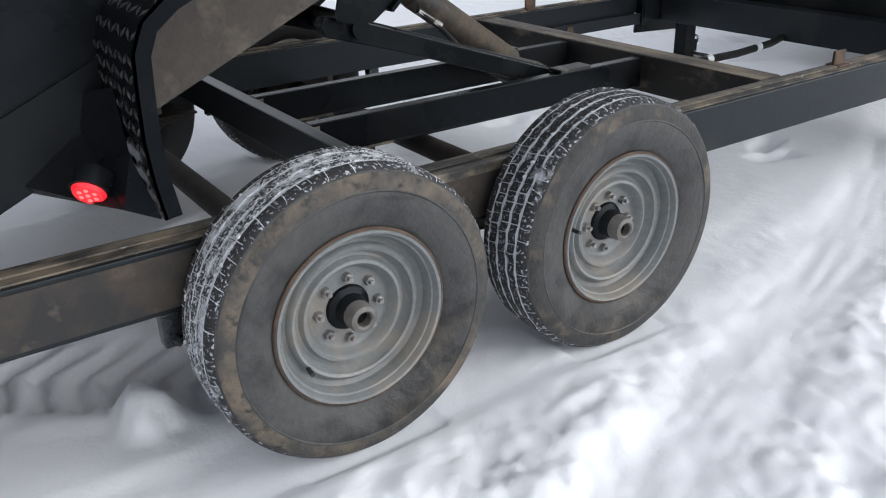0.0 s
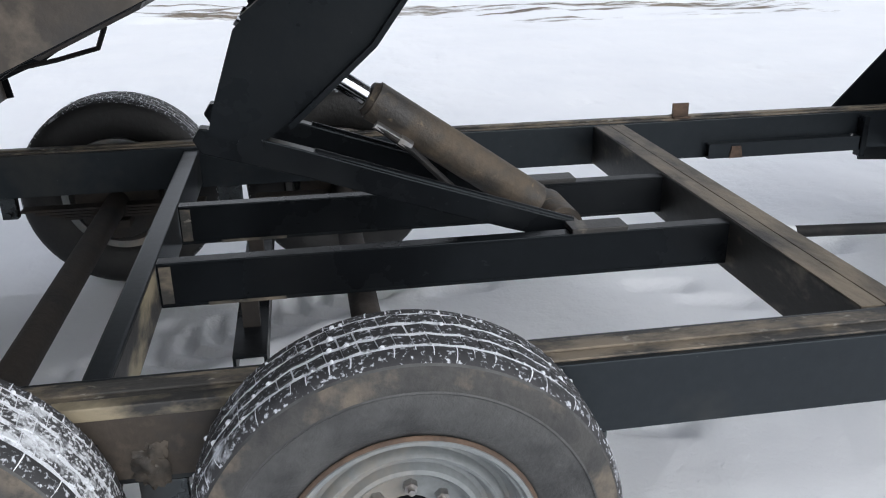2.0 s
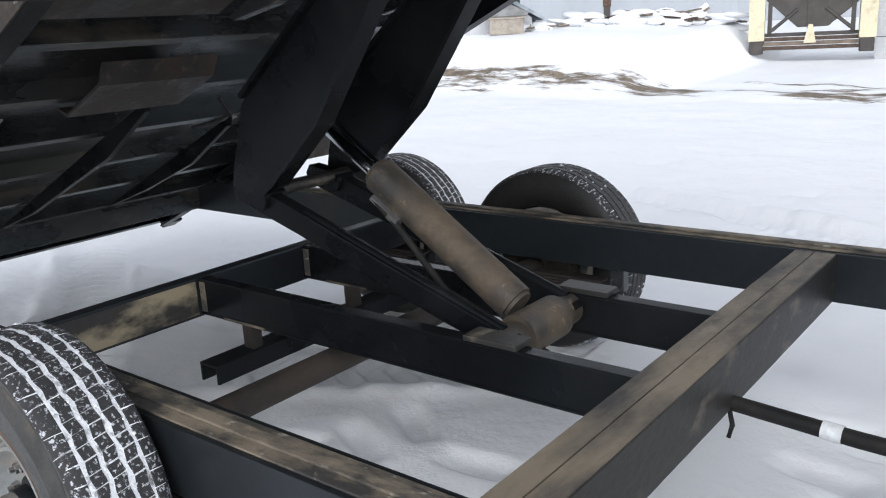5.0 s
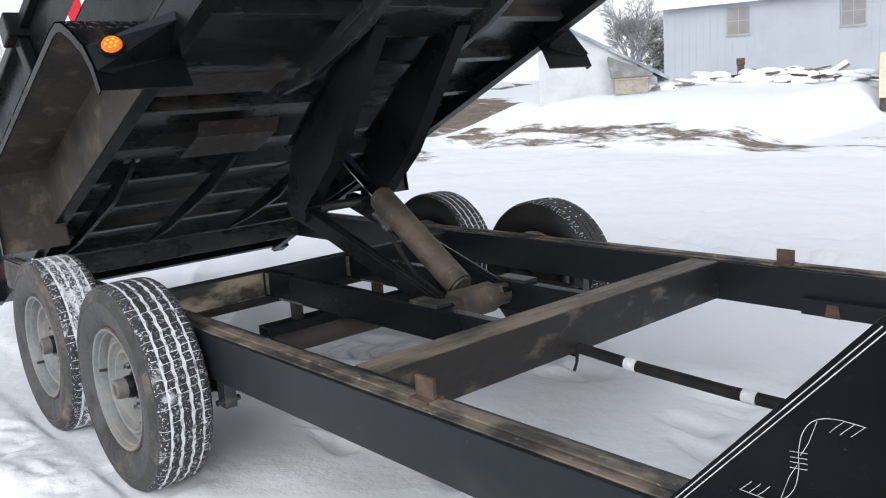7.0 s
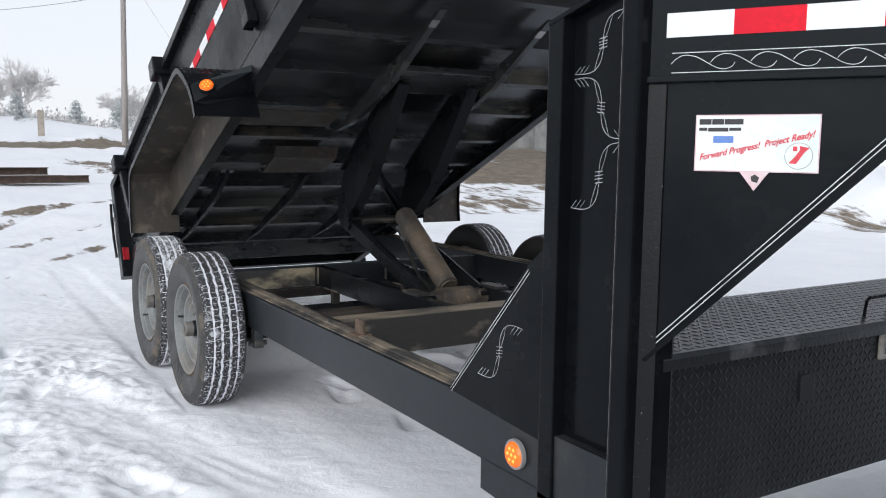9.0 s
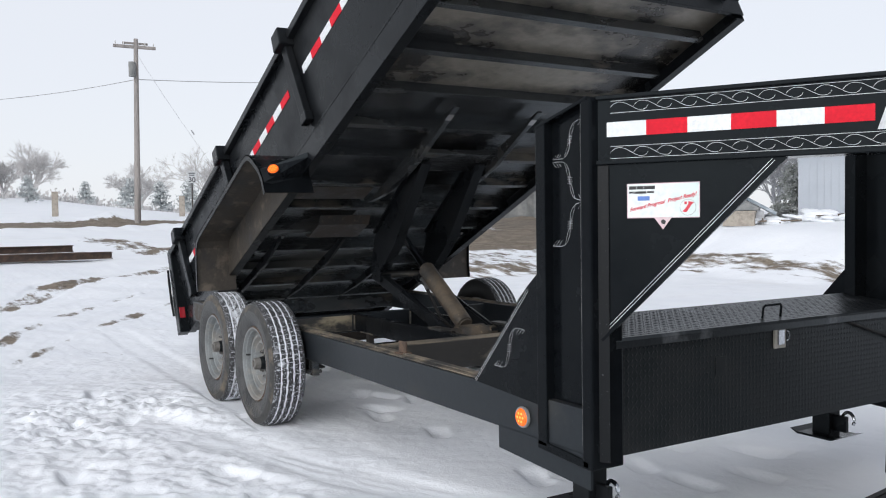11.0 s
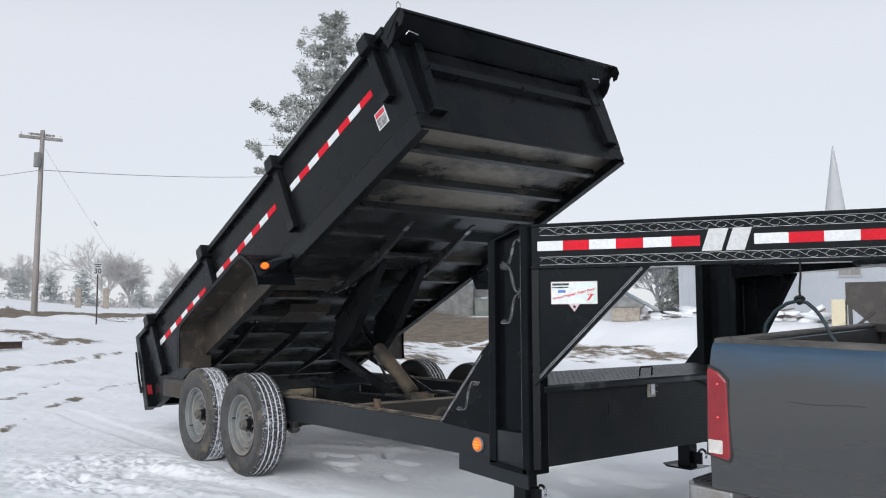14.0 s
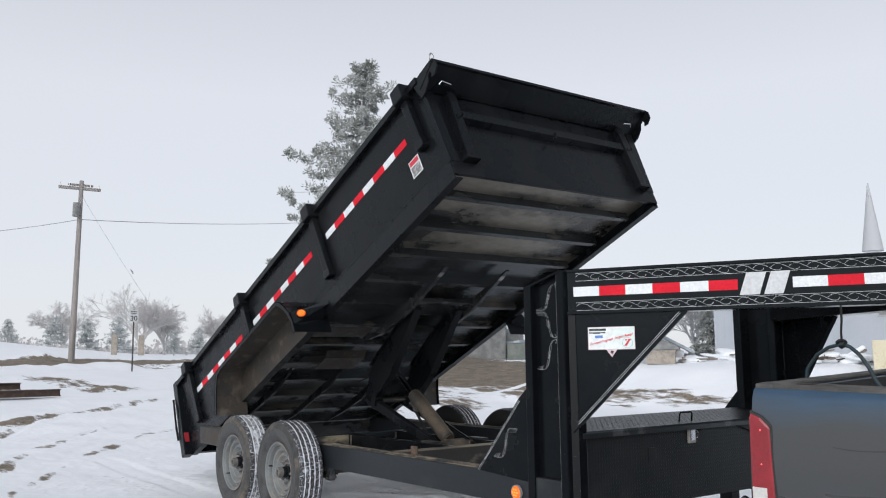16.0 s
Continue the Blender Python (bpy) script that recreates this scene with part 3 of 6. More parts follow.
def snow_material():
    m = bpy.data.materials.new("snow_and_earth")
    m.use_nodes = True
    n, l = m.node_tree.nodes, m.node_tree.links
    b = n["Principled BSDF"]
    tc, at = n.new("ShaderNodeTexCoord"), n.new("ShaderNodeAttribute")
    at.attribute_name = "bare"

    def noise_at(s, detail=5, rough_n=0.6):
        t = n.new("ShaderNodeTexNoise")
        t.inputs["Scale"].default_value, t.inputs["Detail"].default_value, t.inputs["Roughness"].default_value = s, detail, rough_n
        l.new(tc.outputs["Object"], t.inputs["Vector"])
        return t.outputs[0]

    def rng(src, a, c, lo=0.0, hi=1.0):
        r = n.new("ShaderNodeMapRange")
        for k, v in ((1, a), (2, c), (3, lo), (4, hi)):
            r.inputs[k].default_value = v
        l.new(src, r.inputs[0])
        return r.outputs[0]

    def math_(op, a, c):
        x = n.new("ShaderNodeMath")
        x.operation = op
        for k, v in enumerate((a, c)):
            if isinstance(v, float):
                x.inputs[k].default_value = v
            else:
                l.new(v, x.inputs[k])
        return x.outputs[0]

    def blend(f, a, c):
        x = n.new("ShaderNodeMix")
        x.data_type = "RGBA"
        l.new(f, x.inputs[0])
        for k, v in ((6, a), (7, c)):
            if isinstance(v, tuple):
                x.inputs[k].default_value = (*v, 1)
            else:
                l.new(v, x.inputs[k])
        return x.outputs[2]

    snow = blend(rng(noise_at(1.1), 0.35, 0.7), (0.86, 0.875, 0.905), (0.90, 0.91, 0.93))
    snow = blend(rng(noise_at(0.35, 8), 0.6, 0.8), snow, (0.78, 0.78, 0.79))
    earth = blend(rng(noise_at(2.5, 8), 0.35, 0.65), (0.15, 0.122, 0.095), (0.27, 0.222, 0.17))
    earth = blend(rng(noise_at(14, 4), 0.5, 0.7), earth, (0.09, 0.075, 0.062))
    streak, lay = n.new("ShaderNodeTexNoise"), n.new("ShaderNodeMapping")
    lay.inputs["Scale"].default_value = (0.3, 1.0, 1.0)
    streak.inputs["Scale"].default_value, streak.inputs["Detail"].default_value, streak.inputs["Roughness"].default_value = 2.6, 9, 0.68
    l.new(tc.outputs["Object"], lay.inputs[0])
    l.new(lay.outputs[0], streak.inputs["Vector"])
    edge = math_("ADD", at.outputs["Fac"], rng(streak.outputs[0], 0.25, 0.75, -0.42, 0.42))
    f = rng(edge, 0.46, 0.62)
    l.new(blend(f, snow, earth), b.inputs["Base Color"])
    l.new(rng(f, 0, 1, 0.62, 0.85), b.inputs["Roughness"])
    b.inputs["Specular IOR Level"].default_value = 0.25
    b.inputs["Subsurface Weight"].default_value = 0.0
    bump, grain = n.new("ShaderNodeBump"), n.new("ShaderNodeBump")
    bump.inputs["Strength"].default_value, bump.inputs["Distance"].default_value = 0.28, 0.03
    l.new(noise_at(11, 5, 0.52), bump.inputs["Height"])
    grain.inputs["Strength"].default_value, grain.inputs["Distance"].default_value = 0.35, 0.006
    l.new(noise_at(75, 4), grain.inputs["Height"])
    l.new(bump.outputs[0], grain.inputs["Normal"])
    l.new(grain.outputs[0], b.inputs["Normal"])
    return m


ground_mesh, GX, GY, GZ = build_ground()
ground = new("ground", ground_mesh)
ground.data.materials.append(snow_material())
tagged(ground, "trampled white snow over a muddy yard and dirt road", "snow", kind="structure")


# ---------------------------------------------------------------- dump trailer
trailer = thing("dump_trailer", "black gooseneck dump trailer on snow, its steel bed half raised", "dump trailer")
trailer.scale = (1.0, 0.966, 1.0)


def channel(f, x0, x1, y_web, toward, z0, z1, flange=0.11, t=0.014):
    """A steel channel along x: the web at y_web, the flanges pointing toward +1 or -1."""
    f.box(x0, x1, *sorted((y_web, y_web + toward * t)), z0, z1, 0.003)
    for a, b in ((z0, z0 + t), (z1 - t, z1)):
        f.box(x0, x1, *sorted((y_web + toward * t, y_web + toward * flange)), a, b, 0.002)


RAIL_TOP, RAIL_LOW, RAIL_Y = 0.585, 0.425, 1.03
for s in (-1, 1):
    f = Form()
    channel(f, -1.35, 3.75, s * RAIL_Y, -s, RAIL_LOW, RAIL_TOP)
    f.box(-1.35, 3.75, *sorted((s * (RAIL_Y - 0.111), s * (RAIL_Y - 0.121))), RAIL_LOW, RAIL_TOP, 0.002)
    rail = part("frame_rail", f, RAIL, trailer, "long black steel frame rail with a worn top")
    part("worn_strip", Form().box(-1.3, 3.40, s * (RAIL_Y - 0.012) - 0.045 + (-s) * 0.045, s * (RAIL_Y - 0.012) + 0.045 + (-s) * 0.045, RAIL_TOP + 0.0005, RAIL_TOP + 0.006, 0.002),
         WORN, rail, "scraped muddy top flange")
    part("raised_strip", Form().box(-1.3, 3.40, s * (RAIL_Y - 0.06) - 0.018, s * (RAIL_Y - 0.06) + 0.018, RAIL_TOP + 0.0065, RAIL_TOP + 0.013, 0.003), WORN, rail)
    # thin mud thrown by the wheels, with ragged ends
    rnd = random.Random(17 + s)
    for xa, xb in ((-1.32, -0.30), (0.30, 0.66)):
        ends = [(xb + rnd.uniform(-0.05, 0.05), RAIL_LOW + 0.012 + 0.136 * k / 7) for k in range(8)]
        begin = [(xa + rnd.uniform(-0.02, 0.05), RAIL_LOW + 0.012 + 0.136 * k / 7) for k in range(7, -1, -1)]
        part("mud_film", Form().prism(ends + begin, "y", min(s * RAIL_Y, s * (RAIL_Y + 0.0018)), max(s * RAIL_Y, s * (RAIL_Y + 0.0018))), FILM, rail, "thin film of brown road mud")

f = Form()
for a, b in ((1.905, 1.967), (1.9685, 2.03)):
    f.box(a, b, -0.92, 0.92, 0.43, 0.583, 0.003)
part("front_crossmember", f, MUDDY, trailer, "doubled black steel cross beam, muddy on top")
part("worn_strip", Form().box(1.908, 1.9655, -0.90, 0.90, 0.5835, 0.586).box(1.9695, 2.027, -0.90, 0.90, 0.5835, 0.586), WORNBAR, trailer, "muddy worn top face")
rear = part("rear_crossmember", Form().box(0.284, 0.338, -0.92, 0.92, 0.44, 0.575, 0.006), RAIL, trailer, "black steel cross beam with tan scraped patches")
part("scrape", Form().box(0.3382, 0.3392, -0.88, -0.30, 0.45, 0.565), SCRAPED, rear, "tan scraped patch")
part("rear_crossmember", Form().box(-1.32, -1.24, -0.92, 0.92, 0.43, 0.575, 0.006), UNDER, trailer)
for yc in (-0.24, 0.24):
    f = Form()
    f.box(0.34, 1.905, yc - 0.050, yc - 0.040, 0.46, 0.565)
    for z0, z1 in ((0.450, 0.460), (0.565, 0.574)):
        f.box(0.34, 1.905, yc - 0.052, yc - 0.005, z0, z1, 0.003)
    beam = part("inner_beam", f, BLACK, trailer, "black steel inner beam carrying the hoist")
    part("pad", Form().box(1.44, 1.60, yc - 0.06, yc + 0.015, 0.5745, 0.590, 0.003), MUDDY, beam, "welded steel pad")
    part("end_plate", Form().box(0.345, 0.375, yc - 0.0515, yc - 0.0505, 0.461, 0.564), WORN, beam)
    part("scrape", Form().box(0.46, 0.66, yc - 0.0535, yc - 0.0525, 0.4505, 0.4595), WORN, beam, "bare scraped flange")

part("bare_strip", Form().box(0.26, 0.70, -RAIL_Y - 0.0025, -RAIL_Y + 0.03, RAIL_TOP - 0.02, RAIL_TOP + 0.0072, 0.003), SCRAPED, trailer, "bare tan scraped rail edge")
f = Form()
bmesh.ops.create_icosphere(f.bm, subdivisions=4, radius=1.0)
for v in f.bm.verts:
    k = 1 + 0.55 * noise.noise(v.co * 1.7) + 0.35 * noise.noise(v.co * 5.0 + Vector((4, 0, 0)))
    v.co = Vector((0.425 + 0.036 * k * v.co.x, -1.030 + 0.011 * k * v.co.y, 0.462 + 0.042 * k * v.co.z))
part("mud_lump", f, WELL, trailer, "dried mud caked on the rail", smooth=True)
# pieces below the frame
for ax in (0.0, 0.87):
    part("axle", Form().rod((ax, -1.0, 0.366), (ax, 1.0, 0.366), 0.042, seg=20), AXLE, trailer, "rusty brown axle tube", smooth=True)
    for s in (-1, 1):
        f = Form()
        for k in range(4):
            f.box(ax - 0.34 + 0.05 * k, ax + 0.34 - 0.05 * k, s * 0.94 - 0.03, s * 0.94 + 0.03, 0.372 - 0.012 * k - 0.01, 0.372 - 0.012 * k, 0.002)
        f.box(ax - 0.05, ax + 0.05, s * 0.94 - 0.045, s * 0.94 + 0.045, 0.285, 0.315)
        part("leaf_spring", f, AXLE, trailer, "rusty leaf spring pack")
        part("brake_drum", Form().lathe([(0.0, 0.02), (0.16, 0.02), (0.165, 0.0), (0.165, -0.06), (0.10, -0.075), (0, -0.075)], 32), AXLE, trailer,
             "rusty brake drum", smooth=True, m=pose(ax, s * 1.01, 0.372, 0, 0, 0 if s < 0 else 180))
for s in (-1, 1):
    for hx in (-0.385, 0.435, 1.265):
        hw = 0.045 if hx == 0.435 else 0.028
        f = Form().box(hx - hw, hx + hw, s * 0.98 - 0.05, s * 0.98 - 0.005, 0.335, 0.425, 0.004)
        f.rod((hx, s * 0.98 - 0.07, 0.355), (hx, s * 0.98 + 0.018, 0.355), 0.012, seg=6)
        part("spring_hanger", f, UNDER, trailer, "muddy spring hanger with a bolt")
f = Form().prism([(0.52, 0.312), (0.528, 0.312), (0.528, 0.364), (0.597, 0.364), (0.597, 0.312), (0.605, 0.312), (0.605, 0.372), (0.52, 0.372)], "y", -0.45, 0.62)
part("cross_channel", f, BLACK, trailer, "black steel channel hung below the beams")
for yc in (-0.24, 0.24):
    part("hanger_post", Form().box(0.54, 0.585, yc - 0.045, yc - 0.005, 0.372, 0.45), AXLE, trailer, "short rusty post")

# hoist: cylinder, lower and upper arms
PIV, ELB = Vector((1.475, 0, 0.535)), Vector((0.60, 0, 0.885))
part("pivot_tube", Form().rod((1.475, -0.185, 0.525), (1.475, 0.185, 0.525), 0.047, seg=20).rod((1.475, -0.1, 0.525), (1.475, 0.1, 0.525), 0.062, seg=20), CYL, trailer,
     "mud-caked hoist pivot tube", smooth=True)
d = (Vector((0.62, 0, 1.13)) - PIV).normalized()
low, top = PIV + d * 0.08, PIV + d * 0.66
f = Form().rod(low, top, 0.057, seg=28).rod(low - d * 0.012, low, 0.048, seg=20).rod(top, top + d * 0.018, 0.053, 0.045, seg=28)
cyl = part("lift_cylinder", f, CYL, trailer, "mud-covered hydraulic lift cylinder", smooth=True)
part("piston_rod", Form().rod(top, top + d * 0.42, 0.029, seg=20), CHROME, cyl, "bright chrome piston rod", smooth=True)
side_ = Vector((-0.015, -0.045, -0.05))
part("fitting", Form().rod(top - d * 0.10 + side_, top - d * 0.02 + side_, 0.013, seg=6).rod(top - d * 0.14 + side_, top - d * 0.10 + side_, 0.018, seg=6), STEEL, cyl, "steel hose fitting")
part("hydraulic_hose", Form().tube([top - d * 0.02 + side_, top - d * 0.15 + side_ * 1.15, top - d * 0.35 + side_ * 1.2 + Vector((0, 0, -0.05)), low + side_ + Vector((0, 0.02, -0.02)),
                                    (1.55, -0.05, 0.47), (1.75, 0.02, 0.42), (1.98, 0.02, 0.40)], 0.011), HOSE, cyl, "black hydraulic hose", smooth=True)
for k in range(5):
    an = 0.6 * k
    part("bolt", Form().rod(low + Vector((0.0, -0.02 + 0.01 * k, 0.0)) - d * 0.03, low - d * 0.075 + Vector((0, -0.03 + 0.016 * k, 0.006 * k)), 0.011, seg=6), STEEL, cyl)
for yc in (-0.165, 0.165):
    f = Form()
    a, b = ELB + Vector((-0.06, 0, 0.02)), PIV + Vector((0.02, 0, 0.02))
    ax = (b - a).normalized()
    up = Vector((-ax.z, 0, ax.x))
    f.prism([(0.475, 0.895), (0.455, 0.865), (0.475, 0.828), (0.56, 0.803), (0.75, 0.745), (1.00, 0.66), (1.28, 0.568), (1.40, 0.533), (1.50, 0.522), (1.53, 0.545), (1.50, 0.562), (1.44, 0.585), (1.00, 0.733), (0.75, 0.82),
             (0.56, 0.882)], "y", yc - 0.026, yc + 0.026, 0.004)
    arm = part("lower_arm", f, BLACK, trailer, "black steel lower hoist arm")
    f = Form().rod((0.76, yc, 0.81), (1.48, yc, 0.566), 0.014, seg=12)
    part("edge_tube", f, BLACK, arm, "black tube along the arm", smooth=True)
    part("pivot_boss", Form().rod((ELB.x, yc - 0.046, ELB.z - 0.04), (ELB.x, yc + 0.046, ELB.z - 0.04), 0.034, seg=18), BLACK, arm, smooth=True)
part("pivot_shaft", Form().rod((ELB.x, -0.2, ELB.z - 0.02), (ELB.x, 0.2, ELB.z - 0.02), 0.022, seg=16), MUDDY, trailer, "muddy steel hoist shaft", smooth=True)

# ---------------------------------------------------------------- raised bed
TILT_BED = 24.5
HINGE = pose(-1.0, 0, 0.62, 0, -TILT_BED, 0)
U0, U1, HALF, TOPV = -0.76, 4.17, 0.985, 0.765
FLARE = 0.05


def out_y(v):
    """Half the width of the bed at the height v over its underside: the sides lean out a little."""
    return HALF + FLARE * max(0.0, v - 0.118) / (TOPV - 0.118)


# Rear bays, which little light reaches, get a darker colour than the front.
bed = part("dump_bed", Form().box(U0, 3.19, -HALF + 0.012, HALF - 0.012, 0.058, 0.068), UNDER, trailer, "raised black steel dump bed, dirty underneath", m=HINGE)
part("front_floor", Form().box(3.192, U1, -HALF + 0.012, HALF - 0.012, 0.058, 0.068), FLOORPLATE, bed, "bare worn floor plate at the front, paled by snow glow")
for k in range(13):
    u = 3.93 - 0.365 * k
    f = Form()
    f.box(u - 0.006, u + 0.006, -HALF + 0.07, HALF - 0.07, 0.004, 0.058)
    f.box(u - 0.034, u + 0.006, -HALF + 0.07, HALF - 0.07, 0.0, 0.008, 0.002)
    rib = part("rib", f, UNDER, bed, "steel channel rib under the bed floor")
for s in (-1, 1):
    f = Form().box(U0, U1, s * HALF - 0.004, s * HALF + 0.004, -0.033, 0.118, 0.002).box(U0, U1, min(s * HALF, s * (HALF - 0.06)), max(s * HALF, s * (HALF - 0.06)), -0.033, -0.022, 0.002)
    part("bottom_rail", f, BLACK, bed, "deep black side channel of the bed")
    f = Form().prism([(s * (HALF - 0.012), 0.118), (s * (HALF - 0.005), 0.118), (s * (out_y(TOPV) - 0.005), TOPV - 0.03), (s * (out_y(TOPV) - 0.012), TOPV - 0.03)], "x", U0, U1)
    part("side_wall", f, BLACK, bed, "black steel side wall")
    part("side_seam", Form().box(U0, U1, s * (HALF + 0.002) - 0.004, s * (HALF + 0.002) + 0.004, 0.112, 0.124), BLACK, bed)
    yt = out_y(TOPV)
    f = Form().box(U0, U1, min(s * (yt - 0.03), s * (yt + 0.035)), max(s * (yt - 0.03), s * (yt + 0.035)), TOPV - 0.05, TOPV, 0.006)
    part("top_rail", f, BLACK, bed, "black square top rail")
    for u in (4.00, 2.55, 1.10, -0.36):
        lo = 0.33 if u > 3 else 0.255 if u == 1.10 else 0.19
        f = Form().prism([(s * out_y(lo), lo), (s * (out_y(lo) + 0.045), lo), (s * (yt + 0.05), TOPV - 0.05), (s * yt, TOPV - 0.05)], "x", u - 0.035, u + 0.035, 0.005)
        post = part("side_post", f, BLACK, trailer, "black side stake post", m=HINGE)
        part("pocket", Form().box(u - 0.06, u + 0.06, min(s * (yt - 0.02), s * (yt + 0.09)), max(s * (yt - 0.02), s * (yt + 0.09)), TOPV - 0.085, TOPV + 0.03, 0.01), BLACK, post, "black stake pocket cap")
        part("foot", Form().box(u - 0.045, u + 0.045, min(s * out_y(lo), s * (out_y(lo) + 0.052)), max(s * out_y(lo), s * (out_y(lo) + 0.052)), lo - 0.02, lo + 0.04, 0.006), BLACK, post)
    lean = Matrix.Translation((0, s * (out_y(0.49) - 0.003), 0.49)) @ Euler((-s * math.atan2(FLARE, TOPV - 0.118), 0, 0)).to_matrix().to_4x4()
    for a, b, n in ((3.84, 2.62, 8), (2.36, 1.15, 8), (0.88, -0.33, 8)):
        w = (a - b) / n
        for k in range(n):
            f = Form().box(a - w * (k + 1), a - w * k, -0.002, 0.002, -0.025, 0.025)
            part("reflector_tape", f, RED if k % 2 == 0 else WHITE, bed, "red and white reflective tape", m=lean)
lean = Matrix.Translation((3.85, -out_y(0.28) + 0.001, 0.28)) @ Euler((math.atan2(FLARE, TOPV - 0.118), 0, 0)).to_matrix().to_4x4()
dec = part("decal", Form().box(-0.06, 0.06, -0.0015, 0.0015, -0.062, 0.062), WHITE, trailer, "small white warning decal with red head", m=HINGE @ lean)
part("print", Form().box(-0.05, 0.05, -0.0035, -0.0015, 0.022, 0.055), INKRED, dec)
part("print", Form().box(-0.05, 0.05, -0.0035, -0.0015, -0.055, 0.012), mat("grey_print", (0.16, 0.16, 0.16), 0.5, second=(0.5, 0.5, 0.5), scale=40), dec)

# front bulkhead
f = Form().prism([(-HALF, 0.098), (HALF, 0.098), (out_y(TOPV), TOPV - 0.03), (-out_y(TOPV), TOPV - 0.03)], "x", U1 - 0.008, U1)
part("front_wall", f, BLACK, bed, "black front bulkhead")
part("front_sill", Form().box(U1 - 0.012, U1 + 0.012, -HALF, HALF, -0.005, 0.11, 0.003), BLACK, bed, "front sill of the bed")
part("bulkhead_rail", Form().prism([(U1, 0.42), (U1 + 0.05, 0.44), (U1 + 0.05, 0.50), (U1, 0.52)], "y", -0.80, 0.80, 0.003), BLACK, bed, "bent horizontal stiffener")
for y in (-0.84, 0.84):
    f = Form().box(U1, U1 + 0.06, y - 0.035, y + 0.035, 0.10, 0.64, 0.005)
    post = part("bulkhead_post", f, BLACK, trailer, "black bulkhead post", m=HINGE)
    part("foot", Form().box(U1, U1 + 0.075, y - 0.06, y + 0.06, 0.09, 0.112, 0.004), BLACK, post)
    part("eye_bolt", Form().tube([(U1 + 0.068 + 0.02 * math.cos(t_), y + 0.02 * math.sin(t_), 0.44) for t_ in np.linspace(0, 5.0, 12)], 0.005, 6), BLACK, post)
for s in (-1, 1):
    f = Form().prism([(s * (HALF - 0.07), 0.09), (s * (HALF + 0.006), 0.09), (s * (out_y(TOPV) + 0.006), TOPV - 0.03), (s * (out_y(TOPV) - 0.07), TOPV - 0.03)], "x", U1 - 0.03, U1 + 0.016, 0.004)
    part("corner_post", f, BLACK, bed, "black corner post")
SW = out_y(TOPV) + 0.03
f = Form().prism([(U1, 0.655), (U1 + 0.012, 0.648), (U1 + 0.195, 0.733), (U1 + 0.190, 0.745)], "y", -SW, SW)
f.prism([(U1 + 0.178, 0.728), (U1 + 0.205, 0.728), (U1 + 0.205, 0.750), (U1 + 0.178, 0.750)], "y", -SW, SW, 0.003)
part("tarp_shield", f, BLACK, bed, "forward-leaning black steel tarp shield")
for s in (-1, 1):
    y = s * (SW - 0.01)
    f = Form().prism([(U1 - 0.05, 0.735), (U1 - 0.03, 0.66), (U1 + 0.0, 0.585), (U1 + 0.05, 0.60), (U1 + 0.10, 0.64), (U1 + 0.115, 0.675), (U1 + 0.145, 0.69), (U1 + 0.158, 0.665), (U1 + 0.145, 0.64), (U1 + 0.18, 0.635),
                      (U1 + 0.22, 0.67), (U1 + 0.222, 0.725), (U1 + 0.195, 0.758), (U1 + 0.05, 0.752)], "y", y - 0.006, y + 0.006)
    part("shield_bracket", f, BLACK, bed, "notched black end bracket of the tarp shield")
    part("latch_pin", Form().tube([(U1 + 0.085, s * 0.955, 0.655), (U1 + 0.105, s * 0.94, 0.672), (U1 + 0.10, s * 0.86, 0.664)], 0.005, 8), CHROME, bed, "bright pin")
part("hook", Form().tube([(U1 + 0.185 + 0.022 * math.sin(t_), -SW + 0.02, 0.748 + 0.03 - 0.03 * math.cos(t_)) for t_ in np.linspace(0, 4.6, 10)], 0.005, 6), STEEL, bed, "small wire hook")
part("chain_link", Form().tube([(U1 + 0.056, 0.06, 0.46), (U1 + 0.066, 0.05, 0.43), (U1 + 0.07, 0.03, 0.40), (U1 + 0.06, 0.015, 0.405)], 0.006, 8), BLACK, bed, "black hook on the stiffener")

# tailgate, seen from the side behind the wheels
f = Form().prism([(-HALF, 0.0), (HALF, 0.0), (out_y(TOPV), TOPV - 0.02), (-out_y(TOPV), TOPV - 0.02)], "x", U0 - 0.05, U0)
gate = part("tailgate", f, BLACK, trailer, "black steel tailgate", m=HINGE)
for s in (-1, 1):
    y = s * (out_y(TOPV) - 0.01)
    f = Form().box(U0 - 0.075, U0 + 0.03, y - 0.045, y + 0.045, -0.03, TOPV + 0.01, 0.008)
    part("gate_post", f, BLACK, gate, "black tailgate post")
    for v in (0.08, 0.40, 0.70):
        part("gate_hinge", Form().rod((U0 - 0.095, y, v - 0.06), (U0 - 0.095, y, v + 0.06), 0.026, seg=14).box(U0 - 0.10, U0 - 0.06, y - 0.02, y + 0.02, v - 0.03, v + 0.03, 0.004), BLACK, gate, smooth=True)
    part("gate_lamp", Form().box(U0 + 0.03, U0 + 0.038, min(y - s * 0.02, y + s * 0.03), max(y - s * 0.02, y + s * 0.03), 0.10, 0.20, 0.002), TAILRED, gate, "small red reflector")
    part("gate_latch", Form().tube([(U0 - 0.08, y + s * 0.055, 0.60), (U0 - 0.06, y + s * 0.065, 0.48), (U0 - 0.085, y + s * 0.06, 0.30), (U0 - 0.08, y + s * 0.055, 0.16)], 0.012, 8), BLACK, gate, "bent latch rod", smooth=True)
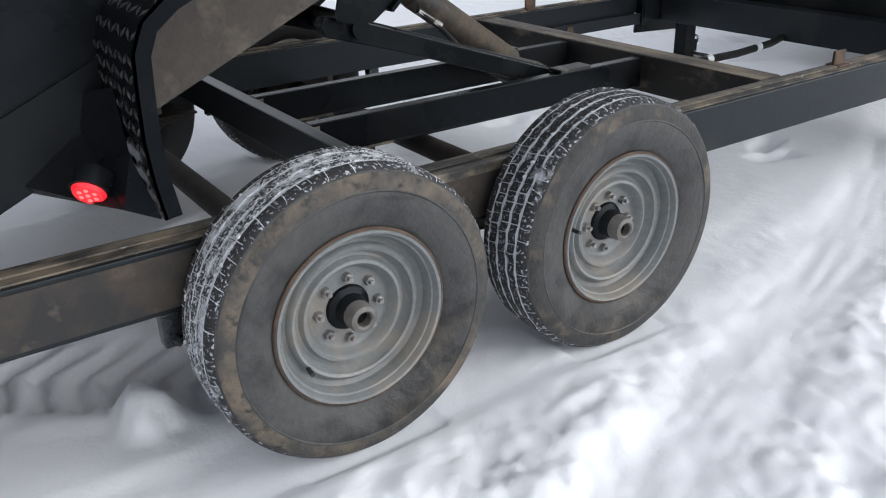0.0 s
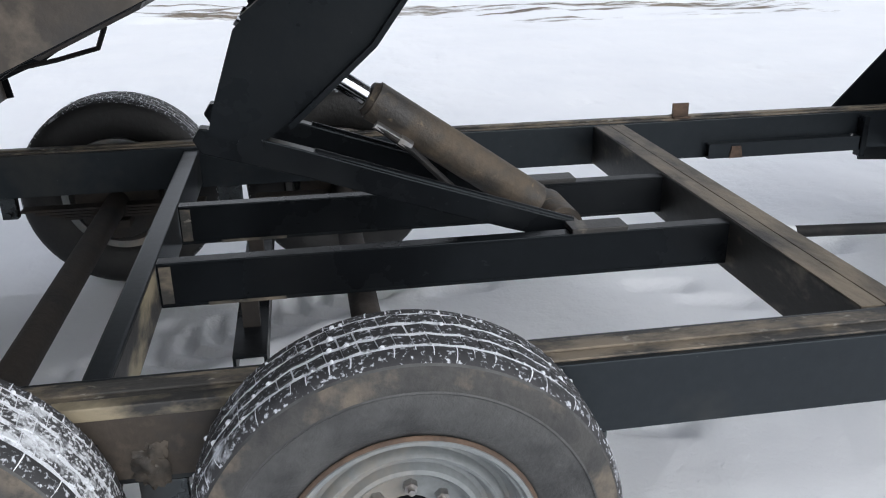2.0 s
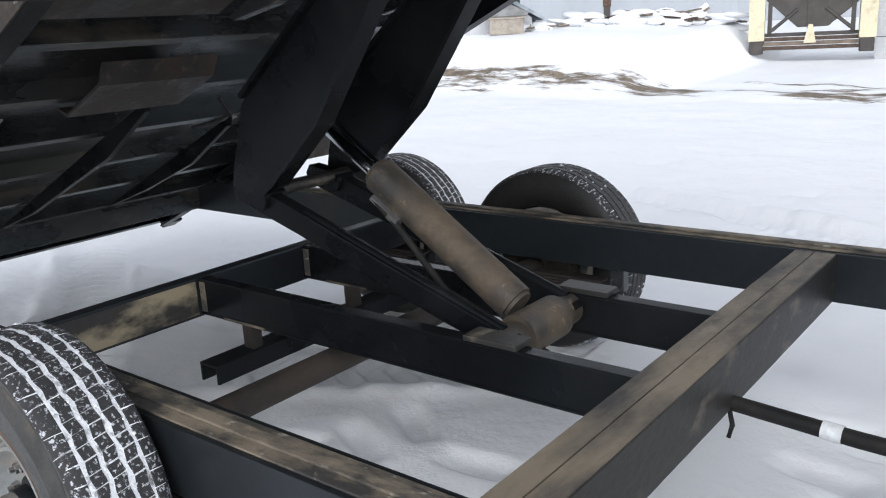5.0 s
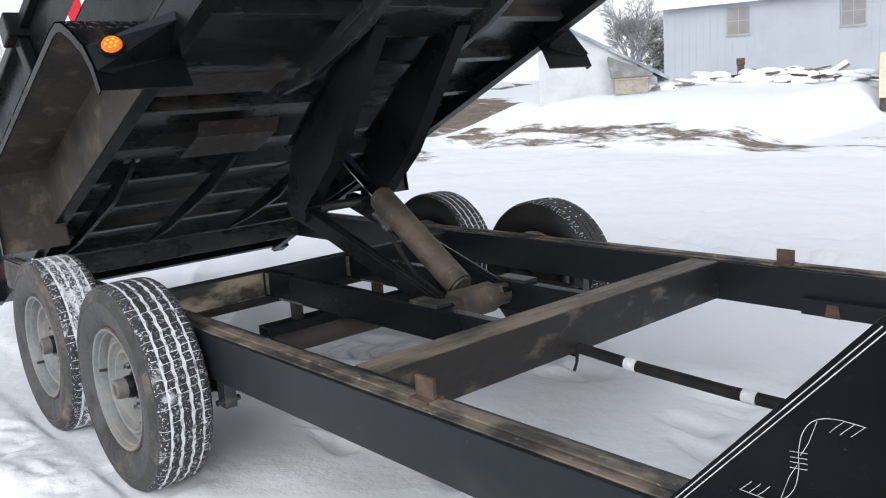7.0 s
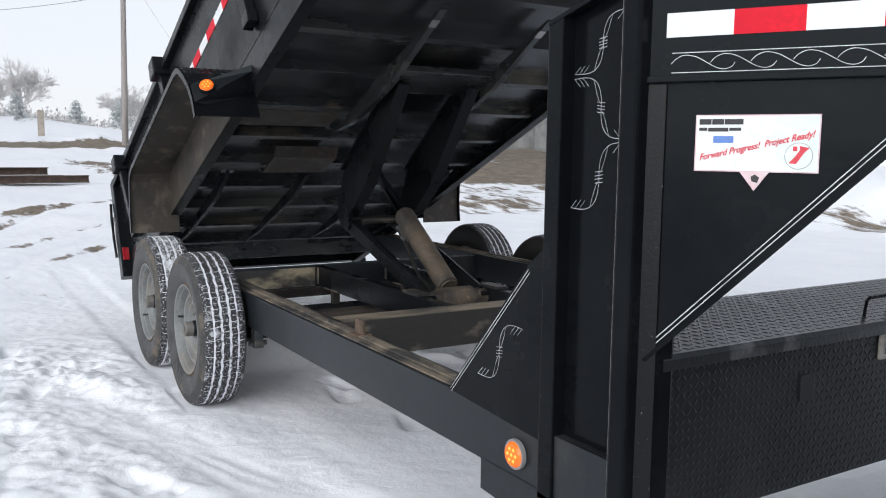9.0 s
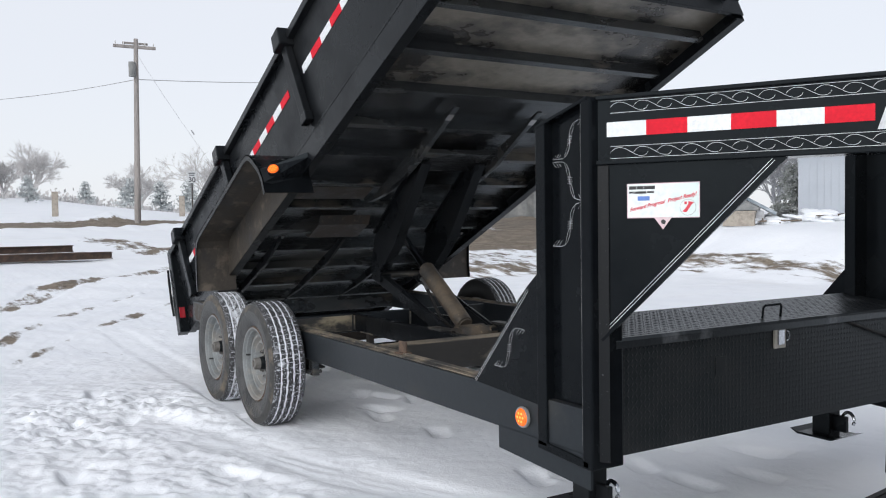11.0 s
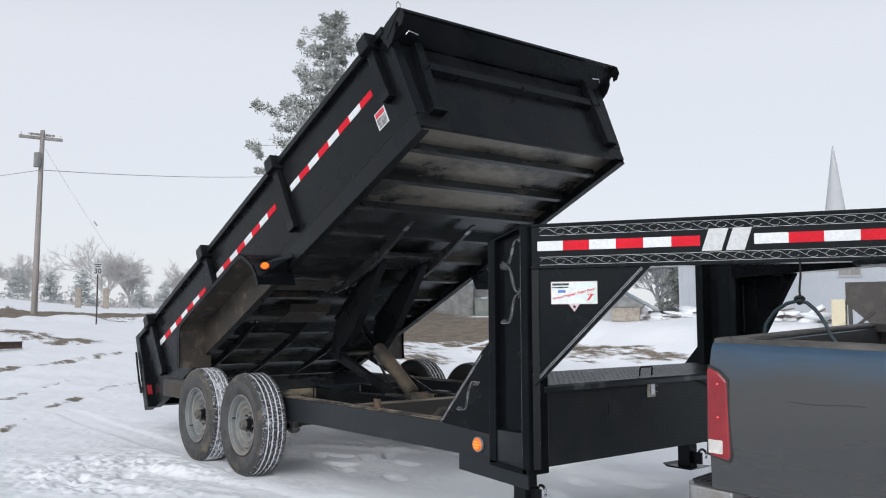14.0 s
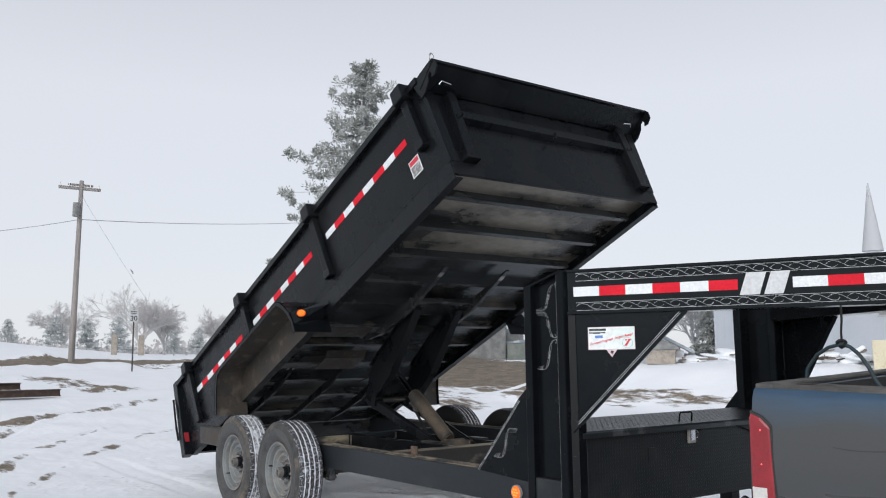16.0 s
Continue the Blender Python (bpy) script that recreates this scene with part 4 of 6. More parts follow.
part("gate_chain", Form().tube([(U0 - 0.1, -HALF - 0.09, 0.5), (U0 - 0.13, -HALF - 0.08, 0.3), (U0 - 0.1, -HALF - 0.06, 0.1)], 0.012, 6), STEEL, gate)

# underside pieces that carry the hoist
part("hoist_mount", Form().box(2.38, 2.60, -0.34, 0.34, -0.04, -0.002, 0.004), UNDER, bed, "steel hoist mounting plate")
for y in (-0.31, 0.31):
    f = Form().prism([(2.36, -0.001), (2.36, -0.085), (2.55, -0.085), (3.10, -0.014), (3.10, -0.001)], "y", y - 0.018, y + 0.018, 0.003)
    part("stringer", f, UNDER, bed, "tapered steel stringer")
    f = Form().prism([(1.86, -0.001), (2.359, -0.001), (2.359, -0.085), (2.05, -0.06), (1.88, -0.02)], "y", y - 0.018, y + 0.018, 0.003)
    part("rear_stringer", f, UNDER, bed)
    part("bright_scrape", Form().prism([(2.98, -0.031), (3.03, -0.0245), (3.03, -0.0215), (2.98, -0.028)], "y", y - 0.0195, y + 0.0195), STEEL, bed)
binv = HINGE.inverted()
for y in (-0.215, 0.215):
    outline = [(0.50, 0.885), (0.515, 0.945), (0.585, 1.14), (0.61, 1.165), (1.165, 1.60), (1.30, 1.62), (0.92, 1.10), (0.70, 0.905), (0.645, 0.866), (0.55, 0.868)]
    pts = [binv @ Vector((a_, 0, b_)) for a_, b_ in outline]
    arm = part("upper_arm", Form().prism([(p.x, p.z) for p in pts], "y", y - 0.008, y + 0.008), BLACK, trailer, "black plate arm of the scissor hoist", m=HINGE)
    for run in (((0.70, 0.905), (0.92, 1.10), (1.295, 1.612), (1.307, 1.603), (0.93, 1.09), (0.708, 0.893)), ((0.605, 1.172), (1.16, 1.607), (1.168, 1.595), (0.612, 1.160))):
        edge = [binv @ Vector((a_, 0, b_)) for a_, b_ in run]
        part("arm_flange", Form().prism([(p.x, p.z) for p in edge], "y", y - 0.036, y + 0.036), BLACK, arm)
for y, u1 in ((-0.79, 1.28), (-0.27, 1.29), (0.27, 1.0), (0.79, 1.28)):
    bar = part("gusset_bar", Form().prism([(-0.10, -0.001), (u1, -0.001), (u1 - 0.03, -0.03), (u1 - 0.35, -0.07), (0.25, -0.045)], "y", y - 0.012, y + 0.012, 0.002), BLACK, bed, "tapered steel bar under the bed")
    part("bright_scrape", Form().box(u1 - 0.035, u1 - 0.005, y - 0.035, y + 0.035, -0.006, -0.0015), STEEL, bar)
f = Form().prism([(1.30, -0.001), (1.34, -0.045), (1.56, -0.045), (1.62, -0.001), (1.61, -0.001), (1.555, -0.037), (1.345, -0.037), (1.31, -0.001)], "y", -0.60, -0.20)
part("tank_bracket", f, RUSTPLATE, bed, "bent dark bracket plate with bare scuffs")
part("stained_plate", Form().box(1.89, 2.06, -0.93, -0.38, -0.004, 0.0), RUSTPLATE, bed, "brown stained cross plate")
part("brake_cable", Form().tube([(1.36, -0.05, -0.05), (1.30, 0.02, -0.09), (1.18, 0.05, -0.07), (1.02, 0.06, -0.03)], 0.007, 6), HOSE, bed, "black cable under the bed")

# fenders
FEN = [(0.578, -0.134), (0.60, -0.06), (0.63, 0.02), (0.674, 0.108), (0.705, 0.165), (0.75, 0.205), (0.818, 0.222), (1.02, 0.222), (2.00, 0.218), (2.07, 0.208),
       (2.12, 0.18), (2.18, 0.115), (2.245, 0.025), (2.277, -0.06), (2.283, -0.156)]
FY0, FY1 = 0.935, 1.255


def offset(pts, d_):
    out = []
    for i, p in enumerate(pts):
        a, b = Vector(pts[max(i - 1, 0)]), Vector(pts[min(i + 1, len(pts) - 1)])
        t_ = (b - a).normalized()
        out.append((p[0] - t_.y * d_, p[1] + t_.x * d_))
    return out


def lugs(f, pts, y0, y1, pitch=0.032, size=0.0115, high=0.0038):
    """Raised diamond marks along a bent plate."""
    run = 0.0
    for a, b in zip(pts, pts[1:]):
        a, b = Vector(a), Vector(b)
        n_ = max(1, int((b - a).length / pitch))
        t_ = (b - a).normalized()
        up = Vector((-t_.y, t_.x))
        for i in range(n_):
            for j in range(int(abs(y1 - y0) / pitch)):
                c = a + (b - a) * ((i + 0.5) / n_)
                y = min(y0, y1) + pitch * (j + 0.5)
                sg = 1 if (i + j) % 2 else -1
                l_, w_ = size, size * 0.36
                pt = [(l_, l_ * sg), (w_, -w_ * sg), (-l_, -l_ * sg), (-w_, w_ * sg)]
                base = [f.bm.verts.new((c.x + t_.x * p, y + q, c.y + t_.y * p)) for p, q in pt]
                tip = f.bm.verts.new((c.x + up.x * high, y, c.y + up.y * high))
                for k in range(4):
                    f.bm.faces.new((base[k], base[(k + 1) % 4], tip))


for s in (-1, 1):
    f = Form()
    outline = FEN + offset(FEN, -0.006)[::-1]
    f.prism(outline, "y", min(s * FY0, s * FY1), max(s * FY0, s * FY1))
    lip = [(p[0], p[1]) for p in FEN]
    f.prism(lip + offset(FEN, -0.035)[::-1], "y", min(s * (FY1 - 0.005), s * FY1), max(s * (FY1 - 0.005), s * FY1))
    fender = part("fender", f, GLOSS, trailer, "black diamond-plate fender dusted with road grime", m=HINGE)
    f = Form()
    lugs(f, offset(FEN, 0.0005)[:-3], s * FY0, s * FY1)
    part("tread_plate", f, PLATE, fender, "raised diamond tread", kind="stuff")
    # triangular end plates that carry the marker lamps
    f = Form()
    a, b, c, e, g = (0.530, s * 1.21, -0.085), (0.566, s * 1.00, 0.017), (0.385, s * (FY0 + 0.002), 0.006), (0.40, s * (FY0 + 0.002), -0.033), (0.605, s * 1.16, -0.02)
    h = (0.575, s * 1.25, -0.13)
    f.quad(a, g, b, c).quad(a, c, e).quad(b, g, (0.66, s * 1.1, 0.09), (0.60, s * FY0, 0.08)).quad(b, (0.60, s * FY0, 0.08), c).quad(a, h, g)
    part("rear_end_plate", f, BLACK, fender, "folded triangular end plate")
    f = Form()
    A, B, T, U, G, K = (2.262, s * 1.252, 0.008), (2.292, s * 1.252, -0.095), (2.412, s * (HALF + 0.004), 0.048), (2.408, s * (HALF + 0.004), 0.018), (2.275, s * (HALF + 0.004), -0.045), (2.281, s * 1.20, -0.10)
    f.quad(A, B, U, T).quad(B, K, G, U).quad(A, T, (2.20, s * (HALF + 0.004), 0.09), (2.225, s * 1.2, 0.055))
    part("front_end_plate", f, BLACK, fender, "folded triangular end plate")
    outline = [(p[0], p[1]) for p in offset(FEN[2:-2], -0.008)] + [(2.24, -0.031), (0.615, -0.031)]
    inner = Form().prism([(p, max(q, -0.031)) for p, q in outline], "y", s * (HALF + 0.007) - 0.002, s * (HALF + 0.007) + 0.002)
    part("fender_liner", Form().prism(offset(FEN, -0.0075) + offset(FEN, -0.0095)[::-1], "y", min(s * (FY0 + 0.004), s * (FY1 - 0.008)), max(s * (FY0 + 0.004), s * (FY1 - 0.008))), WELL, fender, "mud-splashed inner face of the fender")
    part("wheel_well", inner, WELL, fender, "mud-splashed panel behind the wheels")
    part("weld_bead", Form().rod((2.0, s * (HALF + 0.009), -0.02), (2.02, s * (HALF + 0.009), 0.10), 0.006, seg=6), STEEL, fender)
    for c, n_, lens, lab in (((2.311, s * 1.188, -0.024), Vector((0.86, s * 0.37, 0.27)), AMBER, "lit round amber marker lamp"), ((0.510, s * 1.14, -0.036), Vector((-0.72, s * 0.62, -0.30)), REDLENS, "lit round red marker lamp")):
        if s > 0 and lens is AMBER:
            continue
        n_ = n_.normalized()
        c = Vector(c)
        ring = Form().rod(c - n_ * 0.03, c + n_ * 0.012, 0.040, seg=28)
        lamp = part("marker_lamp", ring, BLACK, trailer, lab, smooth=True, m=HINGE)
        part("lens", Form().rod(c + n_ * 0.012, c + n_ * 0.020, 0.034, 0.029, seg=28), lens, lamp, smooth=True)
        q = n_.to_track_quat("Z", "Y")
        for k in range(7):
            o = q @ (Vector((math.cos(k * 1.047) * 0.017, math.sin(k * 1.047) * 0.017, 0)) if k < 6 else Vector((0, 0, 0)))
            part("diode", Form().rod(c + n_ * 0.0195 + o, c + n_ * 0.0225 + o, 0.0055, 0.003, seg=8), AMBERDOT if lens is AMBER else REDDOT, lamp)

# ---------------------------------------------------------------- wheels
def wheel(parent, m, snowy=False, wet=False):
    R = 0.384
    prof = [(0.2295, -0.086), (0.250, -0.103), (0.30, -0.1155), (0.335, -0.113), (0.356, -0.1065), (0.370, -0.099), (0.3775, -0.089), (0.3815, -0.078), (0.3825, -0.0655), (0.381, -0.0635),
            (0.3818, -0.03), (0.382, 0.0), (0.3818, 0.03), (0.381, 0.0635), (0.3825, 0.0655), (0.3815, 0.078), (0.3775, 0.089), (0.370, 0.099), (0.356, 0.1065), (0.335, 0.113), (0.30, 0.1155),
            (0.250, 0.103), (0.2295, 0.086)]
    f = Form().lathe(prof, 96)
    for fc in f.bm.faces:
        c = fc.calc_center_median()
        fc.material_index = 0 if math.hypot(c.x, c.z) < 0.366 else 2 if abs(c.y) < 0.0645 else 1
    # Far tyres: less snow on a wet tread, and a sidewall darkened as shade.
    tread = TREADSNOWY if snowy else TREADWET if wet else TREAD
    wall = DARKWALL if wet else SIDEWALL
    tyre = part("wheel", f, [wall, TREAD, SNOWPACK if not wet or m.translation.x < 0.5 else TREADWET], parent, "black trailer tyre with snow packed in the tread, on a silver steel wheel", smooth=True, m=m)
    rnd = random.Random(int(m.translation.x * 100 + m.translation.y * 10))
    # tread ribs with fine sipes; the snow lies packed in the grooves between them
    f = Form()
    count = 84
    for y, wide in ((-0.0405, 0.0135), (0.0, 0.0145), (0.0405, 0.0135)):
        off = rnd.random()
        for k in range(count):
            a0, a1 = 2 * math.pi * (k + off + rnd.uniform(0.0, 0.13)) / count, 2 * math.pi * (k + off + 1 - rnd.uniform(0.0, 0.03)) / count
            sk, r1 = 0.010, R + rnd.uniform(-0.0008, 0.0006)
            zig = 0.0022 if k % 2 else -0.0022
            ring = []
            for r in (0.377, r1):
                ring.append([f.bm.verts.new((r * math.cos(a), yy, r * math.sin(a))) for a, yy in (
                    (a0, y - wide - zig), (a1, y - wide + zig), (a1 + sk, y + wide + zig), (a0 + sk, y + wide - zig))])
            f.bm.faces.new(ring[1][::-1])
            for q in range(4):
                f.bm.faces.new((ring[0][q], ring[1][q], ring[1][(q + 1) % 4], ring[0][(q + 1) % 4]))
    bmesh.ops.recalc_face_normals(f.bm, faces=f.bm.faces[:])
    part("tread_block", f, tread, tyre, "rubber tread blocks dusted with snow", kind="stuff")
    # thin snow in the shoulder sipes and lumps along the groove edges
    f = Form()
    for s in (-1, 1):
        for k in range(70):
            if rnd.random() < 0.12:
                continue
            an, reach, hook = 2 * math.pi * (k + rnd.uniform(-0.15, 0.15)) / 70, rnd.uniform(0.15, 0.8), rnd.uniform(-0.02, 0.035)
            t0 = rnd.uniform(0.0008, 0.0020)
            run = [(0.3835, 0.0605), (0.3828, 0.078), (0.3787, 0.0895), (0.3712, 0.0998), (0.3585, 0.1070)]
            run = run[:2 + int(reach * 3.4)]
            left, right = [], []
            for q, (r, y) in enumerate(run):
                w = t0 * (1 - 0.75 * q / len(run)) / r
                a = an + hook * (q / 4) ** 2
                left.append(f.bm.verts.new((r * math.cos(a - w), s * y, r * math.sin(a - w))))
                right.append(f.bm.verts.new((r * math.cos(a + w), s * y, r * math.sin(a + w))))
            for q in range(len(run) - 1):
                f.bm.faces.new((left[q], right[q], right[q + 1], left[q + 1]))
    for k in range(90):
        an, y = rnd.uniform(0, 6.283), rnd.choice((-0.0595, -0.0195, 0.0195, 0.0595)) + rnd.uniform(-0.003, 0.003)
        c = Vector((0.382 * math.cos(an), y, 0.382 * math.sin(an)))
        bmesh.ops.create_icosphere(f.bm, subdivisions=1, radius=rnd.uniform(0.003, 0.0065), matrix=Matrix.Translation(c) @ Matrix.Diagonal((1, rnd.uniform(0.8, 1.6), 1, 1)))
    part("sipe_snow", f, SNOWPACK, tyre, "snow caught in the tread sipes", kind="stuff")
    f = Form()
    for r in (0.325,):
        f.lathe([(r - 0.003, -0.1085 if r < 0.3 else -0.1143), (r, -0.1115 if r < 0.3 else -0.1165), (r + 0.003, -0.110 if r < 0.3 else -0.115)], 96)
    part("sidewall_ring", f, SIDEWALL, tyre, smooth=True)
    # The far tyres take the shade-dark rubber here, the near ones tan mud.
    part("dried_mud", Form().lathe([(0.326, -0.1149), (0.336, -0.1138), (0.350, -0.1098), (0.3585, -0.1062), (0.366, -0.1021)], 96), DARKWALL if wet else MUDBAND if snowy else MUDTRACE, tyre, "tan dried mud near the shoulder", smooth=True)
    f = Form().lathe([(0.200, 0.09), (0.226, 0.092), (0.222, 0.084), (0.205, 0.08), (0.198, 0.0), (0.200, -0.06), (0.206, -0.078), (0.221, -0.083), (0.2275, -0.092), (0.224, -0.0985),
                      (0.217, -0.097), (0.212, -0.088), (0.208, -0.062), (0.200, -0.048), (0.188, -0.040), (0.181, -0.044), (0.177, -0.056), (0.170, -0.062), (0.163, -0.058), (0.158, -0.040),
                      (0.150, -0.030), (0.142, -0.032), (0.134, -0.046), (0.126, -0.048), (0.119, -0.040), (0.112, -0.022), (0.106, -0.016), (0.102, -0.014), (0.060, -0.014), (0.060, 0.0)], 72)
    rim = part("rim", f, RIM, tyre, "silver-grey painted steel rim", smooth=True)
    f = Form().lathe([(0.0, -0.075), (0.020, -0.076), (0.026, -0.072), (0.028, -0.066), (0.036, -0.064), (0.040, -0.058), (0.042, -0.03), (0.056, -0.022), (0.0595, -0.012), (0.0595, 0.03)], 40)
    part("bead_rust", Form().lathe([(0.2262, -0.0972), (0.2285, -0.0966), (0.2312, -0.0945), (0.2325, -0.0915)], 72), RUST, tyre, "thin line of rust where the rim meets the tyre", smooth=True)
    part("hub", f, BLACK, tyre, "black greasy hub", smooth=True)
    part("hub_cap", Form().lathe([(0, -0.072), (0.019, -0.073), (0.0195, -0.100), (0.024, -0.104), (0.034, -0.100), (0.037, -0.088), (0.037, -0.058)], 36), HUBGREY, tyre, "grimy steel dust cap", smooth=True)
    nut = None
    for k in range(8):
        an = 2 * math.pi * (k + 0.3) / 8
        mm = pose(0.0825 * math.cos(an), -0.012, 0.0825 * math.sin(an), 0, 20 * k, 0)
        if nut is None:
            f = Form().rod((0, 0.0, 0), (0, -0.018, 0), 0.0135, 0.0125, seg=6).rod((0, -0.018, 0), (0, -0.030, 0), 0.0065, seg=8)
            nut = part("lug_nut", f, STEEL, tyre, m=mm)
        else:
            again(nut, tyre, mm)
    part("valve_stem", Form().rod((0.02, -0.055, -0.172), (0.018, -0.092, -0.176), 0.006, seg=8), INK, tyre)
    return tyre


WY = 1.155
for i, wx in enumerate((0.0, 0.872)):
    wheel(trailer, pose(wx, -WY, 0.372, 0, 60 + 47 * i, 0), snowy=i == 0)
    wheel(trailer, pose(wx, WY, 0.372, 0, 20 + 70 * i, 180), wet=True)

# ---------------------------------------------------------------- front frame, risers, gooseneck
for sx, sy in ((2.265, -0.965), (2.26, 0.955)):
    f = Form().box(sx, sx + 0.07, sy - 0.006, sy + 0.006, 0.59, 0.652, 0.002).box(sx, sx + 0.07, sy - 0.03, sy + 0.03, 0.592, 0.600)
    part("stop_bracket", f, RUST, trailer, "small rusty angle bracket")
f = Form().prism([(0.908, 0.428), (0.868, 0.428), (0.868, 0.490), (0.908, 0.490), (0.908, 0.484), (0.874, 0.484), (0.874, 0.434), (0.908, 0.434)], "x", 2.40, 3.09, 0.0)
ramp_rail = part("ledge_bar", f, RAIL, trailer, "black channel bar bolted along the inside of the rail")
part("end_bracket", Form().box(3.092, 3.118, 0.858, 0.9085, 0.40, 0.575, 0.004), BLACK, ramp_rail)
part("stop_plate", Form().prism([(2.49, 0.428), (2.50, 0.478), (2.54, 0.478), (2.55, 0.428)], "y", 0.862, 0.8675), RUST, ramp_rail)
part("bolt", Form().rod((3.06, 0.888, 0.497), (3.06, 0.888, 0.489), 0.008, seg=6), STEEL, ramp_rail)
hosepts = [(1.98, -0.02, 0.445), (2.3, -0.025, 0.425), (2.6, -0.027, 0.415), (2.9, -0.02, 0.41), (3.2, 0.0, 0.42), (3.4, 0.02, 0.45)]
hose = part("hydraulic_line", Form().tube(hosepts, 0.0195, 14), HOSE, trailer, "black wrapped hydraulic hose bundle", smooth=True)
for a, share in ((0, 0.85), (2, 0.23), (3, 0.6)):
    p, q = Vector(hosepts[a]), Vector(hosepts[a + 1])
    c, dd = p.lerp(q, share), (q - p).normalized()
    part("tape_band", Form().rod(c - dd * 0.022, c + dd * 0.022, 0.0215, seg=16), WHITE, hose, "white tape band", smooth=True)
part("hose_tail", Form().tube([(2.02, -0.02, 0.43), (2.04, -0.05, 0.40), (2.035, -0.06, 0.37)], 0.006, 6), HOSE, hose)

NA = radians(30)
RX0, RX1, RZ0, RTOP0, RTOP1 = 3.467, 3.75, 0.41, 1.576, 1.648
for s in (-1, 1):
    # deep plate below the riser and gusset behind it
    y = s * RAIL_Y
    f = Form().prism([(3.205, 0.34), (3.75, 0.31), (3.75, 0.43), (3.205, 0.43)], "y", min(y, y - s * 0.012), max(y, y - s * 0.012))
    part("drop_plate", f, RAIL, trailer, "deep black frame plate")
    f = Form().prism([(3.03, RAIL_TOP - 0.004), (3.468, RAIL_TOP - 0.03), (3.468, 1.045), (3.40, 0.99)], "y", min(y + s * 0.002, y - s * 0.010), max(y + s * 0.002, y - s * 0.010), 0.002)
    gus = part("gusset", f, GLOSS, trailer, "black triangular gusset with white pinstripes")
    nrm = (0, s, 0)
    yy = y + s * 0.002
    f = Form()
    for o in (0.010, 0.0185):
        dd = Vector((0.37, 0, 0.41)).normalized()
        nn = Vector((dd.z, 0, -dd.x)) * o
        f.ribbon([Vector((3.03, yy, RAIL_TOP)) + nn + dd * 0.01, Vector((3.405, yy, 0.995)) + nn - dd * 0.01], 0.0018, nrm)
    part("pinstripe", f, PINSTRIPE, gus, "white pinstripes")
    # riser: a channel standing on the rail
    f = Form()
    f.prism([(RX0, RZ0), (RX0 + 0.055, RZ0), (RX0 + 0.055, RTOP0 + 0.012), (RX0, RTOP0)], "y", min(y + s * 0.008, y - s * 0.14), max(y + s * 0.008, y - s * 0.14), 0.004)
    f.prism([(RX0 + 0.05, RZ0 + 0.02), (RX1 - 0.03, RZ0 + 0.01), (RX1 - 0.03, RTOP1 - 0.01), (RX0 + 0.05, RTOP0 + 0.01)], "y", min(y - s * 0.03, y - s * 0.045), max(y - s * 0.03, y - s * 0.045))
    f.prism([(RX0, RZ0 - 0.012), (RX1, RZ0 - 0.03), (RX1, RZ0 - 0.002), (RX0, RZ0 + 0.02)], "y", min(y + s * 0.008, y - s * 0.14), max(y + s * 0.008, y - s * 0.14), 0.003)
    f.prism([(RX0, RTOP0 - 0.006), (RX1, RTOP1 - 0.006), (RX1, RTOP1 + 0.006), (RX0, RTOP0 + 0.006)], "y", min(y + s * 0.01, y - s * 0.14), max(y + s * 0.01, y - s * 0.14), 0.002)
    f.box(RX1 - 0.035, RX1 + 0.02, min(y + s * 0.008, y - s * 0.14), max(y + s * 0.008, y - s * 0.14), RZ0 - 0.03, RTOP1, 0.008)
    riser = part("riser", f, GLOSS, trailer, "tall glossy black gooseneck riser")
    # The highlight along the riser's edge is laid on as a grey stripe.
    part("edge_line", Form().ribbon([(RX1 - 0.03, y + s * 0.008, RZ0 + 0.05), (RX1 - 0.03, y + s * 0.008, RTOP1 - 0.05)], 0.0009, (0, s, 0), 0.0015), PLASTICGREY, riser, "thin grey stripe for the edge highlight")
    f = Form()
    yf = y - s * 0.03
    xs, xe = RX0 + 0.06, RX1 - 0.036

    def scroll(z0, z1, xa, xb, plane_y, face):
        """One S-shaped feather from (xa, z0) to (xb, z1): two strands, barbs at the ends and three ticks across."""
        cx, cz, ux, uz = (xa + xb) / 2, (z0 + z1) / 2, (xb - xa) / 2.5, (z1 - z0) / 2.24

        def stroke(pts, width):
            for turn in (1, -1):
                run = [Vector((cx + turn * p * ux, plane_y, cz + turn * q * uz)) for p, q in pts]
                fine = []
                for a_ in range(len(run) - 1):
                    p0, p1, p2, p3 = run[max(a_ - 1, 0)], run[a_], run[a_ + 1], run[min(a_ + 2, len(run) - 1)]
                    for k_ in range(5):
                        h_ = k_ / 5
                        fine.append(0.5 * (2 * p1 + (p2 - p0) * h_ + (2 * p0 - 5 * p1 + 4 * p2 - p3) * h_ ** 2 + (3 * p1 - p0 - 3 * p2 + p3) * h_ ** 3))
                f.ribbon(fine + [run[-1]], width, face)

        stroke([(0.0, 0.0), (0.0, 0.25), (0.08, 0.66), (0.3, 0.98), (0.7, 1.12), (1.28, 1.1)], 0.0011)
        stroke([(0.03, 0.12), (0.18, 0.42), (0.27, 0.7), (0.36, 0.99)], 0.0009)
        for b_ in (0.0, 0.2, 0.4):
            stroke([(0.6 + b_, 0.80 + 0.05 * b_), (0.7 + b_, 0.93), (0.86 + b_, 1.10)], 0.0009)
        for b_ in (0.06, 0.19):
            stroke([(-0.18, b_ - 0.03), (0.18, b_ + 0.02)], 0.001)

    scroll(1.455, 1.585, xs, xe, yf, (0, s, 0))
    scroll(1.446, 1.307, xs, xe, yf, (0, s, 0))
    scroll(1.143, 1.297, xs, xe, yf, (0, s, 0))
